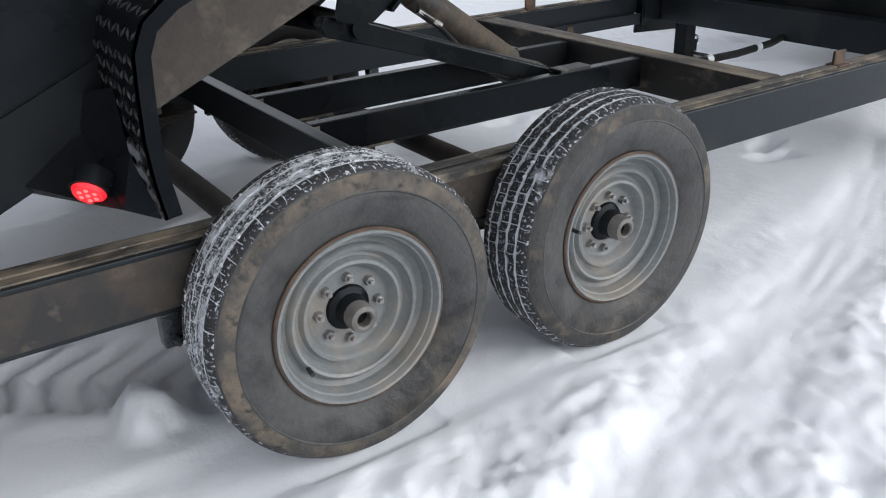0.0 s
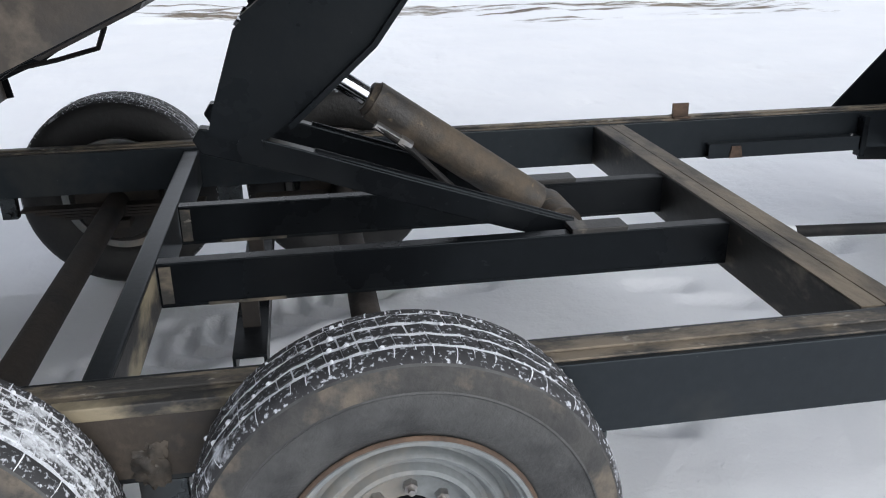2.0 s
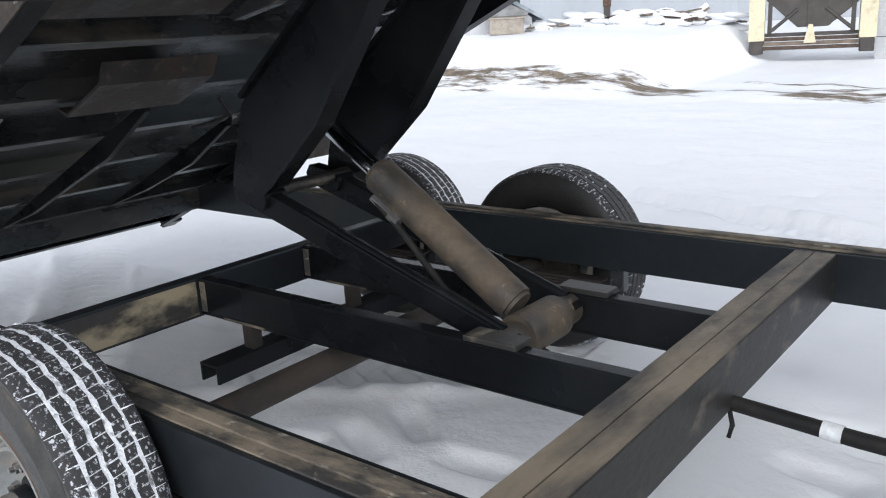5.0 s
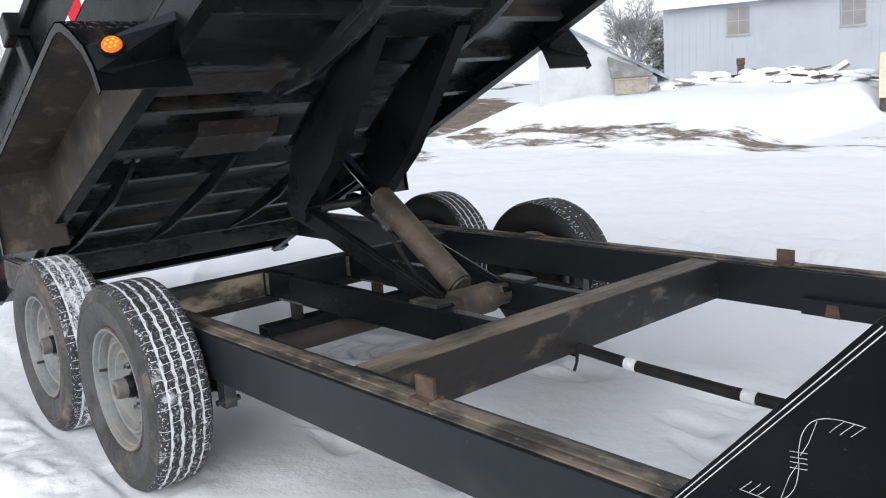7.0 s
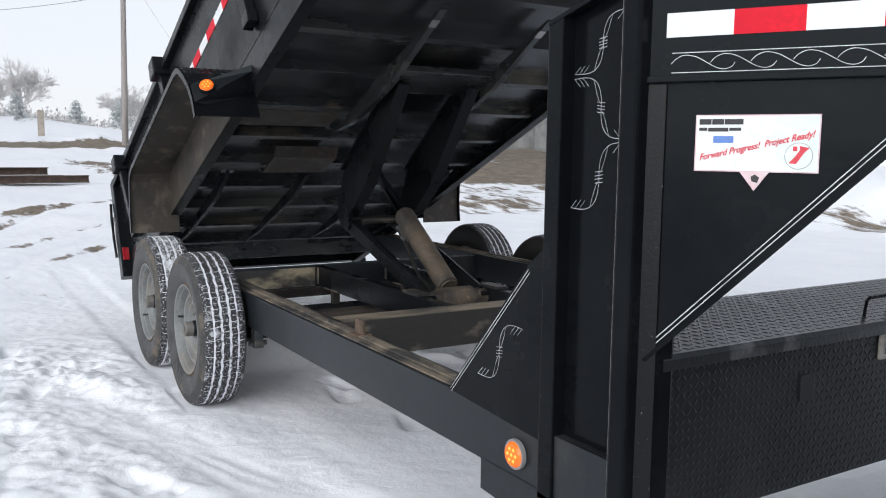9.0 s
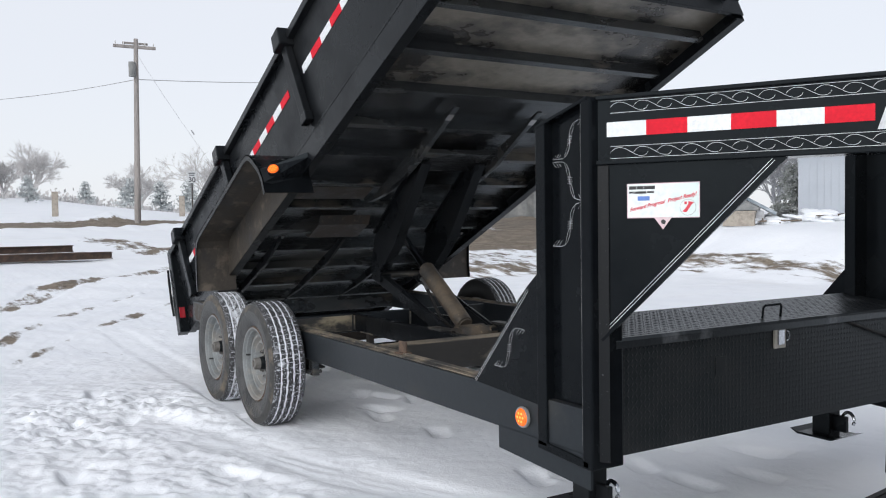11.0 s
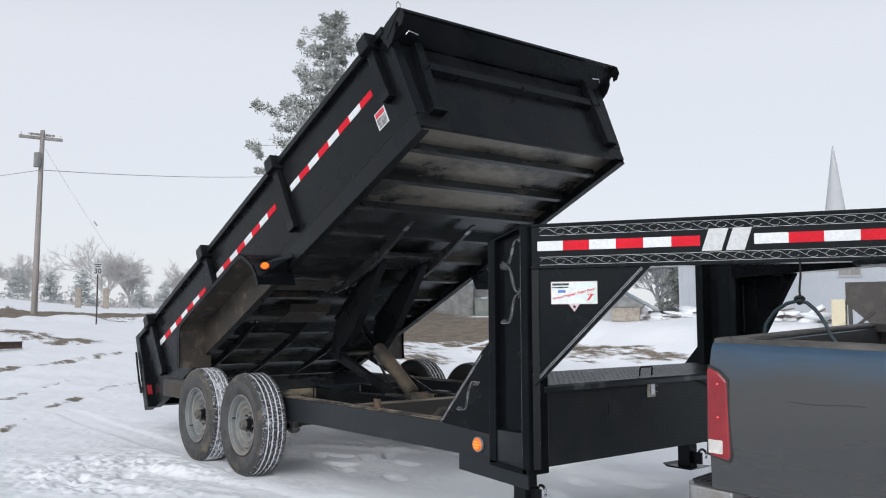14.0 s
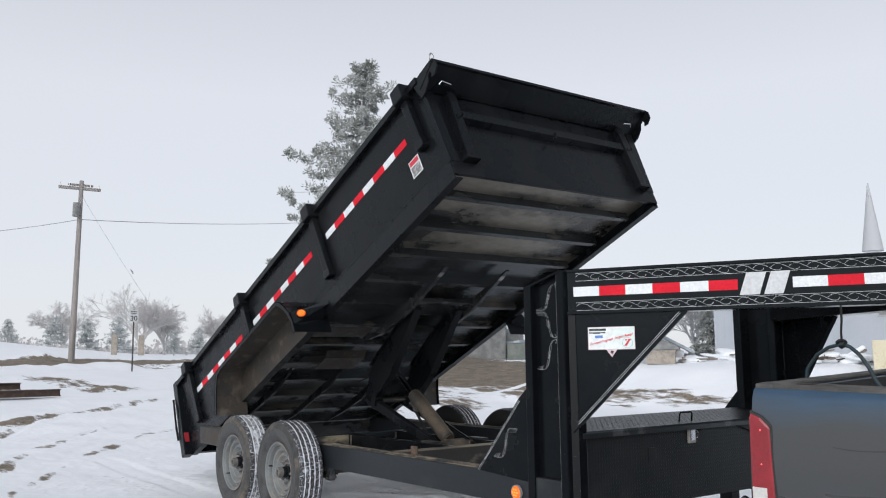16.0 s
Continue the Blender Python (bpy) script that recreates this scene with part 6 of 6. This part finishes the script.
letters("30", 0.28, INK, sign, pose(0, -0.022, 2.04, 90, 0, 0))
part("panel_bar", Form().box(-0.13, 0.13, -0.024, -0.021, 2.38, 2.42).box(-0.10, 0.10, -0.024, -0.021, 2.30, 2.34), INK, sign)

for az, d_, h in ((165.0, 56, 1.25), (163.4, 56, 1.25), (172.3, 54, 1.4)):
    p = out(az, d_)
    solid("fence_post", Form().box(-0.17, 0.17, -0.17, 0.17, -0.2, h, 0.03), POSTWOOD, "short weathered tan post at the roadside", "post", group="roadside posts", m=facing(p))

# long rusty beams lying in the yard
p = out(175.0, 24.5)
for k, (dx, dy, dz, ln) in enumerate(((0, 0, 0.08, 5.0), (0.3, 0.28, 0.08, 5.6), (-0.4, 0.12, 0.26, 4.2))):
    f = Form().box(-ln / 2, ln / 2, -0.1, 0.1, -0.09, -0.07).box(-ln / 2, ln / 2, -0.1, 0.1, 0.07, 0.09).box(-ln / 2, ln / 2, -0.012, 0.012, -0.08, 0.08)
    solid("steel_beam", f, OLDRUST, "long rusty steel beam lying in the snow", "steel beam", group="beams in the yard", m=Matrix.Translation((dx, dy, dz + 0.02)) @ facing(p, 6 + k))


# ---------------------------------------------------------------- trees
def twig(f, a, b, r0, r1, seg):
    d_ = b - a
    s_ = d_.orthogonal().normalized()
    t_ = d_.cross(s_).normalized()
    rings = [[f.bm.verts.new(c + (s_ * math.cos(2 * math.pi * k / seg) + t_ * math.sin(2 * math.pi * k / seg)) * r) for k in range(seg)] for c, r in ((a, r0), (b, r1))]
    for k in range(seg):
        f.bm.faces.new((rings[0][k], rings[0][(k + 1) % seg], rings[1][(k + 1) % seg], rings[1][k]))


def bare_tree(seed, height, spread_=0.55, levels=5, material=FARBARK):
    rnd = random.Random(seed)
    f = Form()

    def grow(a, d_, ln, r, level):
        b = a + d_ * ln
        twig(f, a, b, r, r * 0.66, 5 if level < 2 else 3)
        if level >= levels:
            return
        for _ in range(rnd.choice((3, 3, 4)) if level else 9):
            nd = (d_ + Vector((rnd.uniform(-1, 1), rnd.uniform(-1, 1), rnd.uniform(-0.25, 0.6) if level < 1 else rnd.uniform(-0.55, 0.55))) * spread_).normalized()
            grow(a + d_ * ln * rnd.uniform(0.45, 1.0), nd, ln * (rnd.uniform(1.0, 1.7) if level == 0 else rnd.uniform(0.6, 0.82)), max(r * 0.6, 0.012), level + 1)

    grow(Vector((0, 0, -0.2)), Vector((rnd.uniform(-0.05, 0.05), 0, 1)).normalized(), height * 0.17, height * 0.02, 0)
    return f


def needle_tree(seed, height, width, tiers, per, leaf=0.16, gaps=0.25):
    rnd = random.Random(seed)
    trunk, crown = Form(), Form()
    trunk.rod((0, 0, -0.2), (0, 0, height * 0.98), height * 0.02, 0.02, seg=8)
    for k in range(tiers):
        t_ = (k + rnd.uniform(0, 0.8)) / tiers
        z = height * (0.12 + 0.87 * t_)
        reach = width * (1 - t_) ** 0.75 * rnd.uniform(0.6, 1.1) + 0.12
        for j in range(per):
            if rnd.random() < gaps:
                continue
            an = rnd.uniform(0, 2 * math.pi)
            tip = Vector((math.cos(an) * reach, math.sin(an) * reach, z + reach * rnd.uniform(-0.25, 0.25)))
            root = Vector((0, 0, z))
            trunk.rod(root, tip, 0.018, 0.006, seg=3, caps=False)
            n_ = max(3, int(reach / leaf * 1.6))
            for i in range(n_):
                c = root.lerp(tip, (i + 1) / n_ * 0.85 + 0.2) + Vector((rnd.gauss(0, leaf), rnd.gauss(0, leaf), rnd.gauss(0, leaf * 0.7)))
                for _ in range(2):
                    u_ = Vector((rnd.uniform(-1, 1), rnd.uniform(-1, 1), rnd.uniform(-0.6, 0.8))).normalized() * leaf * rnd.uniform(0.6, 1.3)
                    v_ = Vector((rnd.uniform(-1, 1), rnd.uniform(-1, 1), rnd.uniform(-1, 1))).normalized() * leaf * 0.5
                    crown.quad(c - u_, c + v_, c + u_, c - v_)
    return trunk, crown


def clumped_pine(seed, height, leaf=0.085):
    """An old evergreen whose uneven limbs carry rounded tufts, with gaps between."""
    rnd = random.Random(seed)
    trunk, crown = Form(), Form()
    trunk.rod((0, 0, -0.2), (0, 0, height * 0.97), height * 0.02, 0.03, seg=8)

    def tuft(c, r, n_):
        for _ in range(n_):
            d_ = Vector((rnd.gauss(0, 1), rnd.gauss(0, 1), rnd.gauss(0, 0.75))).normalized()
            q = c + d_ * r * rnd.uniform(0.35, 1.0)
            u_ = (d_ + Vector((rnd.uniform(-1, 1), rnd.uniform(-1, 1), rnd.uniform(-0.4, 0.9))) * 0.7).normalized() * leaf * rnd.uniform(0.7, 1.3)
            v_ = u_.orthogonal().normalized() * leaf * 0.3
            crown.quad(q - u_, q + v_, q + u_, q - v_)

    for k in range(17):
        down = height * 0.8 * ((k + rnd.uniform(0, 0.5)) / 17) ** 1.1
        z = height - 0.25 - down
        for j in range(7):
            an = (j + rnd.uniform(0, 0.9)) / 7 * 2 * math.pi
            reach = (0.5 + 0.5 * down) * rnd.choice((0.5, 0.65, 0.8, 0.95, 1.15)) if down < 6 else rnd.uniform(2.2, 4.0)
            root = Vector((0, 0, z))
            tip = root + Vector((math.cos(an) * reach, math.sin(an) * reach, reach * rnd.uniform(-0.1, 0.35)))
            trunk.rod(root, tip, 0.03, 0.008, seg=3, caps=False)
            n_ = max(2, int(reach / 0.33))
            for i in range(n_):
                c = root.lerp(tip, (i + 1) / n_) + Vector((rnd.gauss(0, 0.14), rnd.gauss(0, 0.14), rnd.gauss(0.04, 0.1)))
                tuft(c, rnd.uniform(0.17, 0.33), rnd.randint(60, 90))
    tuft(Vector((0, 0, height - 0.2)), 0.3, 50)
    return trunk, crown


def plant_conifer(label, p, seed, height, width, tiers, per, leaf, needles, group=""):
    t_ = thing("conifer", label, "evergreen tree", group, m=pose(p.x, p.y, p.z))
    a, b = needle_tree(seed, height, width, tiers, per, leaf) if tiers else clumped_pine(seed, height, leaf)
    part("trunk", a, BARK, t_)
    part("crown", b, needles, t_, kind="stuff")
    return t_


plant_conifer("tall frosted evergreen behind the raised bed", out(149.2, 33), 4, 12.3, 4.3, 0, 0, 0.072, NEEDLE)
plant_conifer("dark frosted evergreen beside the metal building", Vector((-20.6, 33.2, float(land(np.array(-20.6), np.array(33.2))) - 0.3)), 15, 3.1, 1.05, 18, 14, 0.1, NEEDLE)
small = plant_conifer("small frosted evergreen across the road, paled for mist", out(168.4, 82), 8, 2.7, 1.1, 12, 9, 0.13, FARNEEDLE, "evergreens across the road")
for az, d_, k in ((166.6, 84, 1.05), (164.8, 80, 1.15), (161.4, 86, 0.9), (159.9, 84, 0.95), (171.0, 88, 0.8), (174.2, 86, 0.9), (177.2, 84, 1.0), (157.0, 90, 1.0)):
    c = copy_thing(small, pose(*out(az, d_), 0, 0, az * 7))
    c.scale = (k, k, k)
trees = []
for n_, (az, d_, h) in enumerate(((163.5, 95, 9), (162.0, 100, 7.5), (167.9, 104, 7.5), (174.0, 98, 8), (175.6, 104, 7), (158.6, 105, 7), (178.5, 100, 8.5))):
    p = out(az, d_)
    t_ = thing("bare_tree", "leafless frosted tree, its colour paled for the mist", "tree", "misty trees", m=pose(p.x, p.y, p.z))
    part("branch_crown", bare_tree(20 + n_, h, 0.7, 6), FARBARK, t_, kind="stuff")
for n_, (az, d_, h) in enumerate(((141.5, 60, 8), (138.5, 64, 9), (143.8, 68, 8), (127.3, 56, 7.5), (146, 75, 8), (136.5, 58, 7))):
    p = out(az, d_)
    t_ = thing("bare_tree", "dark leafless tree dusted with frost behind the yard", "tree", "yard trees", m=pose(p.x, p.y, p.z))
    part("branch_crown", bare_tree(40 + n_, h, 0.7, 6), BARK, t_, kind="stuff")
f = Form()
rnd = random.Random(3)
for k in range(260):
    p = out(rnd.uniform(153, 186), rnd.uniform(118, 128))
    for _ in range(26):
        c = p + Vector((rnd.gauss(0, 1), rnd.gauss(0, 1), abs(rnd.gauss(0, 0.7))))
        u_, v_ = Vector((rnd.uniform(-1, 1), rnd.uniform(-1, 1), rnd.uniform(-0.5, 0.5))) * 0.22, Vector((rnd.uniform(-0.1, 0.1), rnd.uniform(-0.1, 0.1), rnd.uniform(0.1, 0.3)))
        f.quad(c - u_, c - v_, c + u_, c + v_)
solid("far_hedge", f, FARBARK, "frosted brush along the far field, paled for haze", "brush", kind="stuff")

# ---------------------------------------------------------------- yard behind the trailer
BD = Vector((0.899, 0.438, 0)).normalized()
p = Vector((-18.2, 30.4, 0))
p.z = float(land(np.array(p.x), np.array(p.y)))
bm_ = pose(p.x, p.y, p.z, 0, 0, math.degrees(math.atan2(BD.y, BD.x)))
barn = thing("metal_building", "long pale blue-grey metal building with small windows", "building", m=bm_)
f = Form().box(0, 22, 0, 9, -0.5, 3.3)
wall = part("wall", f, SIDING, barn)
f = Form()
for k in range(74):
    f.box(0.15 + 0.297 * k, 0.19 + 0.297 * k, -0.02, 0.0, -0.4, 3.3)
part("siding_ribs", f, SIDING, wall, kind="stuff")
part("roof", Form().prism([(-0.5, 3.25), (4.5, 4.6), (9.5, 3.25), (9.5, 3.45), (4.5, 4.85), (-0.5, 3.45)], "x", -0.4, 22.4), SNOWCAP, barn, "snow-covered roof")
for x in (3.1, 7.5, 13.4):
    wd = part("window", Form().box(x - 0.47, x + 0.47, -0.05, 0.0, 1.95, 3.12).box(x - 0.52, x + 0.52, -0.07, 0.0, 1.90, 1.95), WINDOWFRAME, barn, "small two-by-two window")
    for a in (-0.43, 0.015):
        for b in (1.99, 2.55):
            part("pane", Form().box(x + a, x + a + 0.415, -0.054, -0.051, b, b + 0.53), CURTAIN, wd)

# white lean-to shed
p = Vector((-9.8, 12.97, 0))
p.z = float(land(np.array(p.x), np.array(p.y)))
shed = thing("lean_to_shed", "small white clapboard shed with a slanting grey roof", "shed", m=pose(p.x, p.y, p.z, 0, 0, 38) @ Matrix.Scale(0.74, 4))
for k in range(11):
    zz = 0.02 + 0.25 * k
    x1 = 3.6 if zz < 0.7 else 3.6 * (1 - (zz - 0.7) / 2.1)
    part("clapboard", Form().prism([(0.0, zz), (max(x1, 0.15), zz), (max(x1 - 0.2, 0.1), zz + 0.245), (0.0, zz + 0.245)], "y", -0.03, 0.0), WHITEWOOD, shed)
part("shed_body", Form().prism([(0, 0), (3.6, 0), (3.6, 0.65), (0.25, 2.7), (0, 2.75)], "y", 0.0, 3.0), WHITEWOOD, shed)
part("roof", Form().prism([(-0.15, 2.85), (3.95, 0.55), (4.0, 0.63), (-0.1, 2.95)], "y", -0.15, 3.15), SHINGLE, shed, "grey shingle roof with a little snow")
part("corner_board", Form().box(-0.05, 0.05, -0.06, 0.0, 0, 2.75), WHITEWOOD, shed)

p = Vector((-8.02, 14.08, 0))
p.z = float(land(np.array(p.x), np.array(p.y)))
feeder = thing("feed_bin", "low weathered tan bin with a tilted grey lid", "feed bin", m=facing(p) @ Matrix.Scale(0.46, 4))
part("body", Form().box(-0.8, 0.8, -0.5, 0.5, 0, 0.75, 0.03).box(-0.86, 0.86, -0.56, 0.56, 0.70, 0.80, 0.02), POSTWOOD, feeder)
part("lid", Form().prism([(-1.0, 0.82), (1.0, 0.82), (1.05, 0.98), (0.75, 1.1), (-1.1, 1.9), (-1.15, 1.75)], "y", -0.6, 0.6, 0.03), PLASTICGREY, feeder, "grey sheet-metal lid")

# woodpile, post, drum
rnd = random.Random(12)
for k in range(30):
    c = Vector((-8.17 + 0.133 * k + rnd.uniform(-0.22, 0.22), 14.97 + 0.067 * k + rnd.uniform(-0.66, 0.66), 0))
    c.z = float(land(np.array(c.x), np.array(c.y)))
    lg = thing("timber_stack", "weathered boards half buried under a cap of snow", "lumber", "scrap lumber pile", m=pose(c.x, c.y, c.z, 0, rnd.uniform(-10, 10), rnd.uniform(-35, 50)) @ Matrix.Scale(0.74, 4))
    ln, h = rnd.uniform(0.5, 1.3), rnd.uniform(0.08, 0.3)
    for q in range(rnd.choice((1, 2))):
        dx, dy = rnd.uniform(-0.3, 0.3), rnd.uniform(-0.2, 0.2)
        part("board", Form().box(dx - ln / 2, dx + ln / 2, dy - 0.12, dy + 0.12, h - 0.05 - 0.07 * q, h - 0.07 * q, 0.01), rnd.choice((WOOD, WOOD, OLDRUST)), lg)
    f = Form()
    for q in range(4):
        rx, ry, rz = rnd.uniform(0.25, 0.5), rnd.uniform(0.16, 0.32), rnd.uniform(0.06, 0.15)
        bmesh.ops.create_icosphere(f.bm, subdivisions=2, radius=1.0, matrix=Matrix.Translation((rnd.uniform(-ln / 2, ln / 2), rnd.uniform(-0.25, 0.25), h * rnd.uniform(0.1, 1.1))) @ Matrix.Diagonal((rx, ry, rz, 1)))
    part("snow", f, SNOWCAP, lg, "rounded snow cap", smooth=True)
p = Vector((-8.44, 19.6, 0)); p.z = float(land(np.array(p.x), np.array(p.y)))
post = thing("iron_post", "black iron post with a rusty cap", "post", m=facing(p))
part("shaft", Form().box(-0.09, 0.09, -0.09, 0.09, -0.1, 0.80, 0.02), DARKIRON, post)
part("cap", Form().box(-0.11, 0.11, -0.11, 0.16, 0.80, 1.0, 0.03), RUST, post)
p = Vector((-7.56, 20.6, 0)); p.z = float(land(np.array(p.x), np.array(p.y)))
solid("steel_drum", Form().rod((-0.1, 0, 0.16), (0.18, 0.24, 0.18), 0.16, seg=20), mat("red_drum", (0.13, 0.05, 0.04), 0.7, second=(0.2, 0.1, 0.07), scale=3), "rusty red drum lying in the snow", "drum", smooth=True, m=pose(p.x, p.y, p.z))
p = Vector((-7.05, 21.2, 0)); p.z = float(land(np.array(p.x), np.array(p.y)))
lg = thing("snowy_plank", "leaning plank covered in snow", "lumber", "scrap lumber pile", m=pose(p.x, p.y, p.z, 0, -32, 20))
part("plank", Form().box(-0.2, 1.0, -0.1, 0.1, 0.1, 0.16), WOOD, lg)
part("snow", Form().box(-0.2, 1.02, -0.16, 0.16, 0.16, 0.30, 0.06), SNOWCAP, lg, smooth=True)

# hopper wagon and cream trailer
p = Vector((-3.5, 16.9, 0)); p.z = float(land(np.array(p.x), np.array(p.y)))
wag = thing("grain_hopper", "dark grain hopper wagon on cream wheels", "farm wagon", m=pose(p.x, p.y, p.z, 0, 0, 16))
wag.scale = (0.52, 0.52, 0.52)
part("hopper", Form().prism([(0.3, 3.0), (3.9, 3.0), (3.9, 2.0), (2.6, 0.9), (1.5, 0.9), (0.3, 2.0)], "y", -0.9, 0.9, 0.03), DARKIRON, wag)
for x in (0.25, 1.9, 3.9):
    part("leg", Form().box(x - 0.05, x + 0.05, -0.95, -0.85, 0.3, 2.1), DARKIRON, wag)
for k in range(4):
    part("timber", Form().box(0.12 + 0.05 * k, 3.85 - 0.09 * (k % 2), -0.98 + 0.05 * k, -0.72 + 0.05 * k, 0.05 + 0.17 * k, 0.19 + 0.17 * k, 0.02), (OLDRUST, WOOD, OLDRUST, DARKIRON)[k], wag, "rusty old timber")
part("strut", Form().prism([(1.75, 0.3), (2.2, 0.3), (2.05, 1.0), (1.9, 1.0)], "y", -1.08, -1.0), CREAM, wag, "cream centre strut")
for x0, x1, xp in ((0.55, 1.5, 0.48), (3.45, 2.5, 3.48)):
    part("brace", Form().rod((x0, -0.9, 0.8), (x1, -0.9, 1.6), 0.07, seg=6), DARKIRON, wag, "dark iron brace")
    part("upright", Form().box(xp - 0.08, xp + 0.08, -0.95, -0.8, 0.7, 2.0, 0.01), DARKIRON, wag)
for x in (0.0, 4.0):
    foot = part("foot", Form().box(x - 0.26, x + 0.26, -1.1, -0.6, -0.1, 0.42, 0.04), DARKIRON, wag, "dark iron foot")
    part("post", Form().box(x - 0.3, x + 0.3, -1.14, -0.56, 0.42, 2.2, 0.03), CREAM, foot, "faded cream post")
p = Vector((-1.32, 17.5, 0)); p.z = float(land(np.array(p.x), np.array(p.y)))
van = thing("white_wagon", "white panelled wagon standing in snow beside an old camper", "wagon", m=pose(p.x, p.y, p.z, 0, 0, 4))
part("lower_panel", Form().box(0, 1.12, 0, 1.3, -0.1, 0.42, 0.01), WHITEWOOD, van)
part("upper_panel", Form().box(0, 1.12, -0.012, 1.3, 0.43, 1.8, 0.01), WHITEWOOD, van)
part("seam", Form().box(0.01, 1.11, 0.01, 1.28, 0.41, 0.44), DARKIRON, van)
p = Vector((-0.12, 17.3, 0)); p.z = float(land(np.array(p.x), np.array(p.y)))
cam_t = thing("old_camper", "cream old trailer resting on blocks", "trailer", m=pose(p.x, p.y, p.z, 0, 0, 4))
part("body", Form().box(0, 2.26, 0, 1.5, 0.28, 1.9, 0.05), CREAM, cam_t)
part("corner_trim", Form().box(-0.03, 0.05, -0.04, 0.06, 0.0, 1.9, 0.01), WOOD, cam_t, "weathered corner post")
for x in (0.62, 1.92):
    part("panel_rib", Form().box(x - 0.03, x + 0.03, -0.03, 0.0, 0.26, 1.88), OLDRUST, cam_t, "rusty rib")
part("notice", Form().box(1.22, 1.36, -0.012, 0.0, 0.52, 0.78), mat("yellow_notice", (0.62, 0.45, 0.04), 0.5, second=(0.55, 0.38, 0.05), scale=9), cam_t, "yellow sticker")
part("prop", Form().box(1.50, 1.55, -0.16, -0.11, -0.1, 0.62), DARKIRON, cam_t, "thin iron prop")
part("skirt_board", Form().box(0.05, 2.2, -0.02, 0.02, 0.21, 0.28), WOOD, cam_t)
for x in (0.12, 1.15, 1.75):
    part("block", Form().box(x - 0.14, x + 0.14, 0.05, 0.4, -0.1, 0.4, 0.02), DARKIRON, cam_t)
solid("red_block", Form().box(0, 0.6, -0.3, 0.3, -0.05, 0.32, 0.03), mat("red_box", (0.26, 0.06, 0.05), 0.7, second=(0.18, 0.07, 0.06), scale=3), "red wooden box in the snow", "box", m=pose(2.25, 18.0, float(land(np.array(2.25), np.array(18.0)))))

# steel bins and small sheds far behind the wheels
for az, d_, w, h, mt, lab in ((142.3, 50, 2.6, 1.9, PLASTICGREY, "dark grey steel bin standing in snow"), (140.9, 49, 2.2, 2.1, PLASTICGREY, "dark steel bin by bare trees"), (139.7, 50, 1.8, 1.8, PLASTICGREY, "grey steel bin beside bare trees"),
                              (138.3, 48, 2.0, 1.1, BINGREEN, "low dark steel trough standing in snow"), (143.8, 52, 2.4, 1.4, PLASTICGREY, "low grey steel bin half in snow")):
    p = out(az, d_)
    t_ = thing("steel_bin", lab, "storage bin", "bins by the trees", m=facing(p))
    part("body", Form().box(-w / 2, w / 2, -0.7, 0.7, -0.1, h * 0.85, 0.03), mt, t_)
    part("lid", Form().prism([(-w / 2 - 0.08, h * 0.85), (w / 2 + 0.08, h * 0.85), (w / 2 + 0.05, h * 0.92), (-w * 0.1, h), (-w / 2 - 0.05, h * 0.9)], "y", -0.76, 0.76, 0.02), SHINGLE, t_, "snow-dusted lid")
    for q in range(4):
        part("stiffener", Form().box(-w / 2 + w * (q + 0.5) / 4 - 0.04, -w / 2 + w * (q + 0.5) / 4 + 0.04, -0.75, -0.70, 0.0, h * 0.84), mt, t_)
p = out(116.6, 190)
tower = thing("misty_tower", "far pointed tower, its colour paled for the fog", "tower", m=facing(p))
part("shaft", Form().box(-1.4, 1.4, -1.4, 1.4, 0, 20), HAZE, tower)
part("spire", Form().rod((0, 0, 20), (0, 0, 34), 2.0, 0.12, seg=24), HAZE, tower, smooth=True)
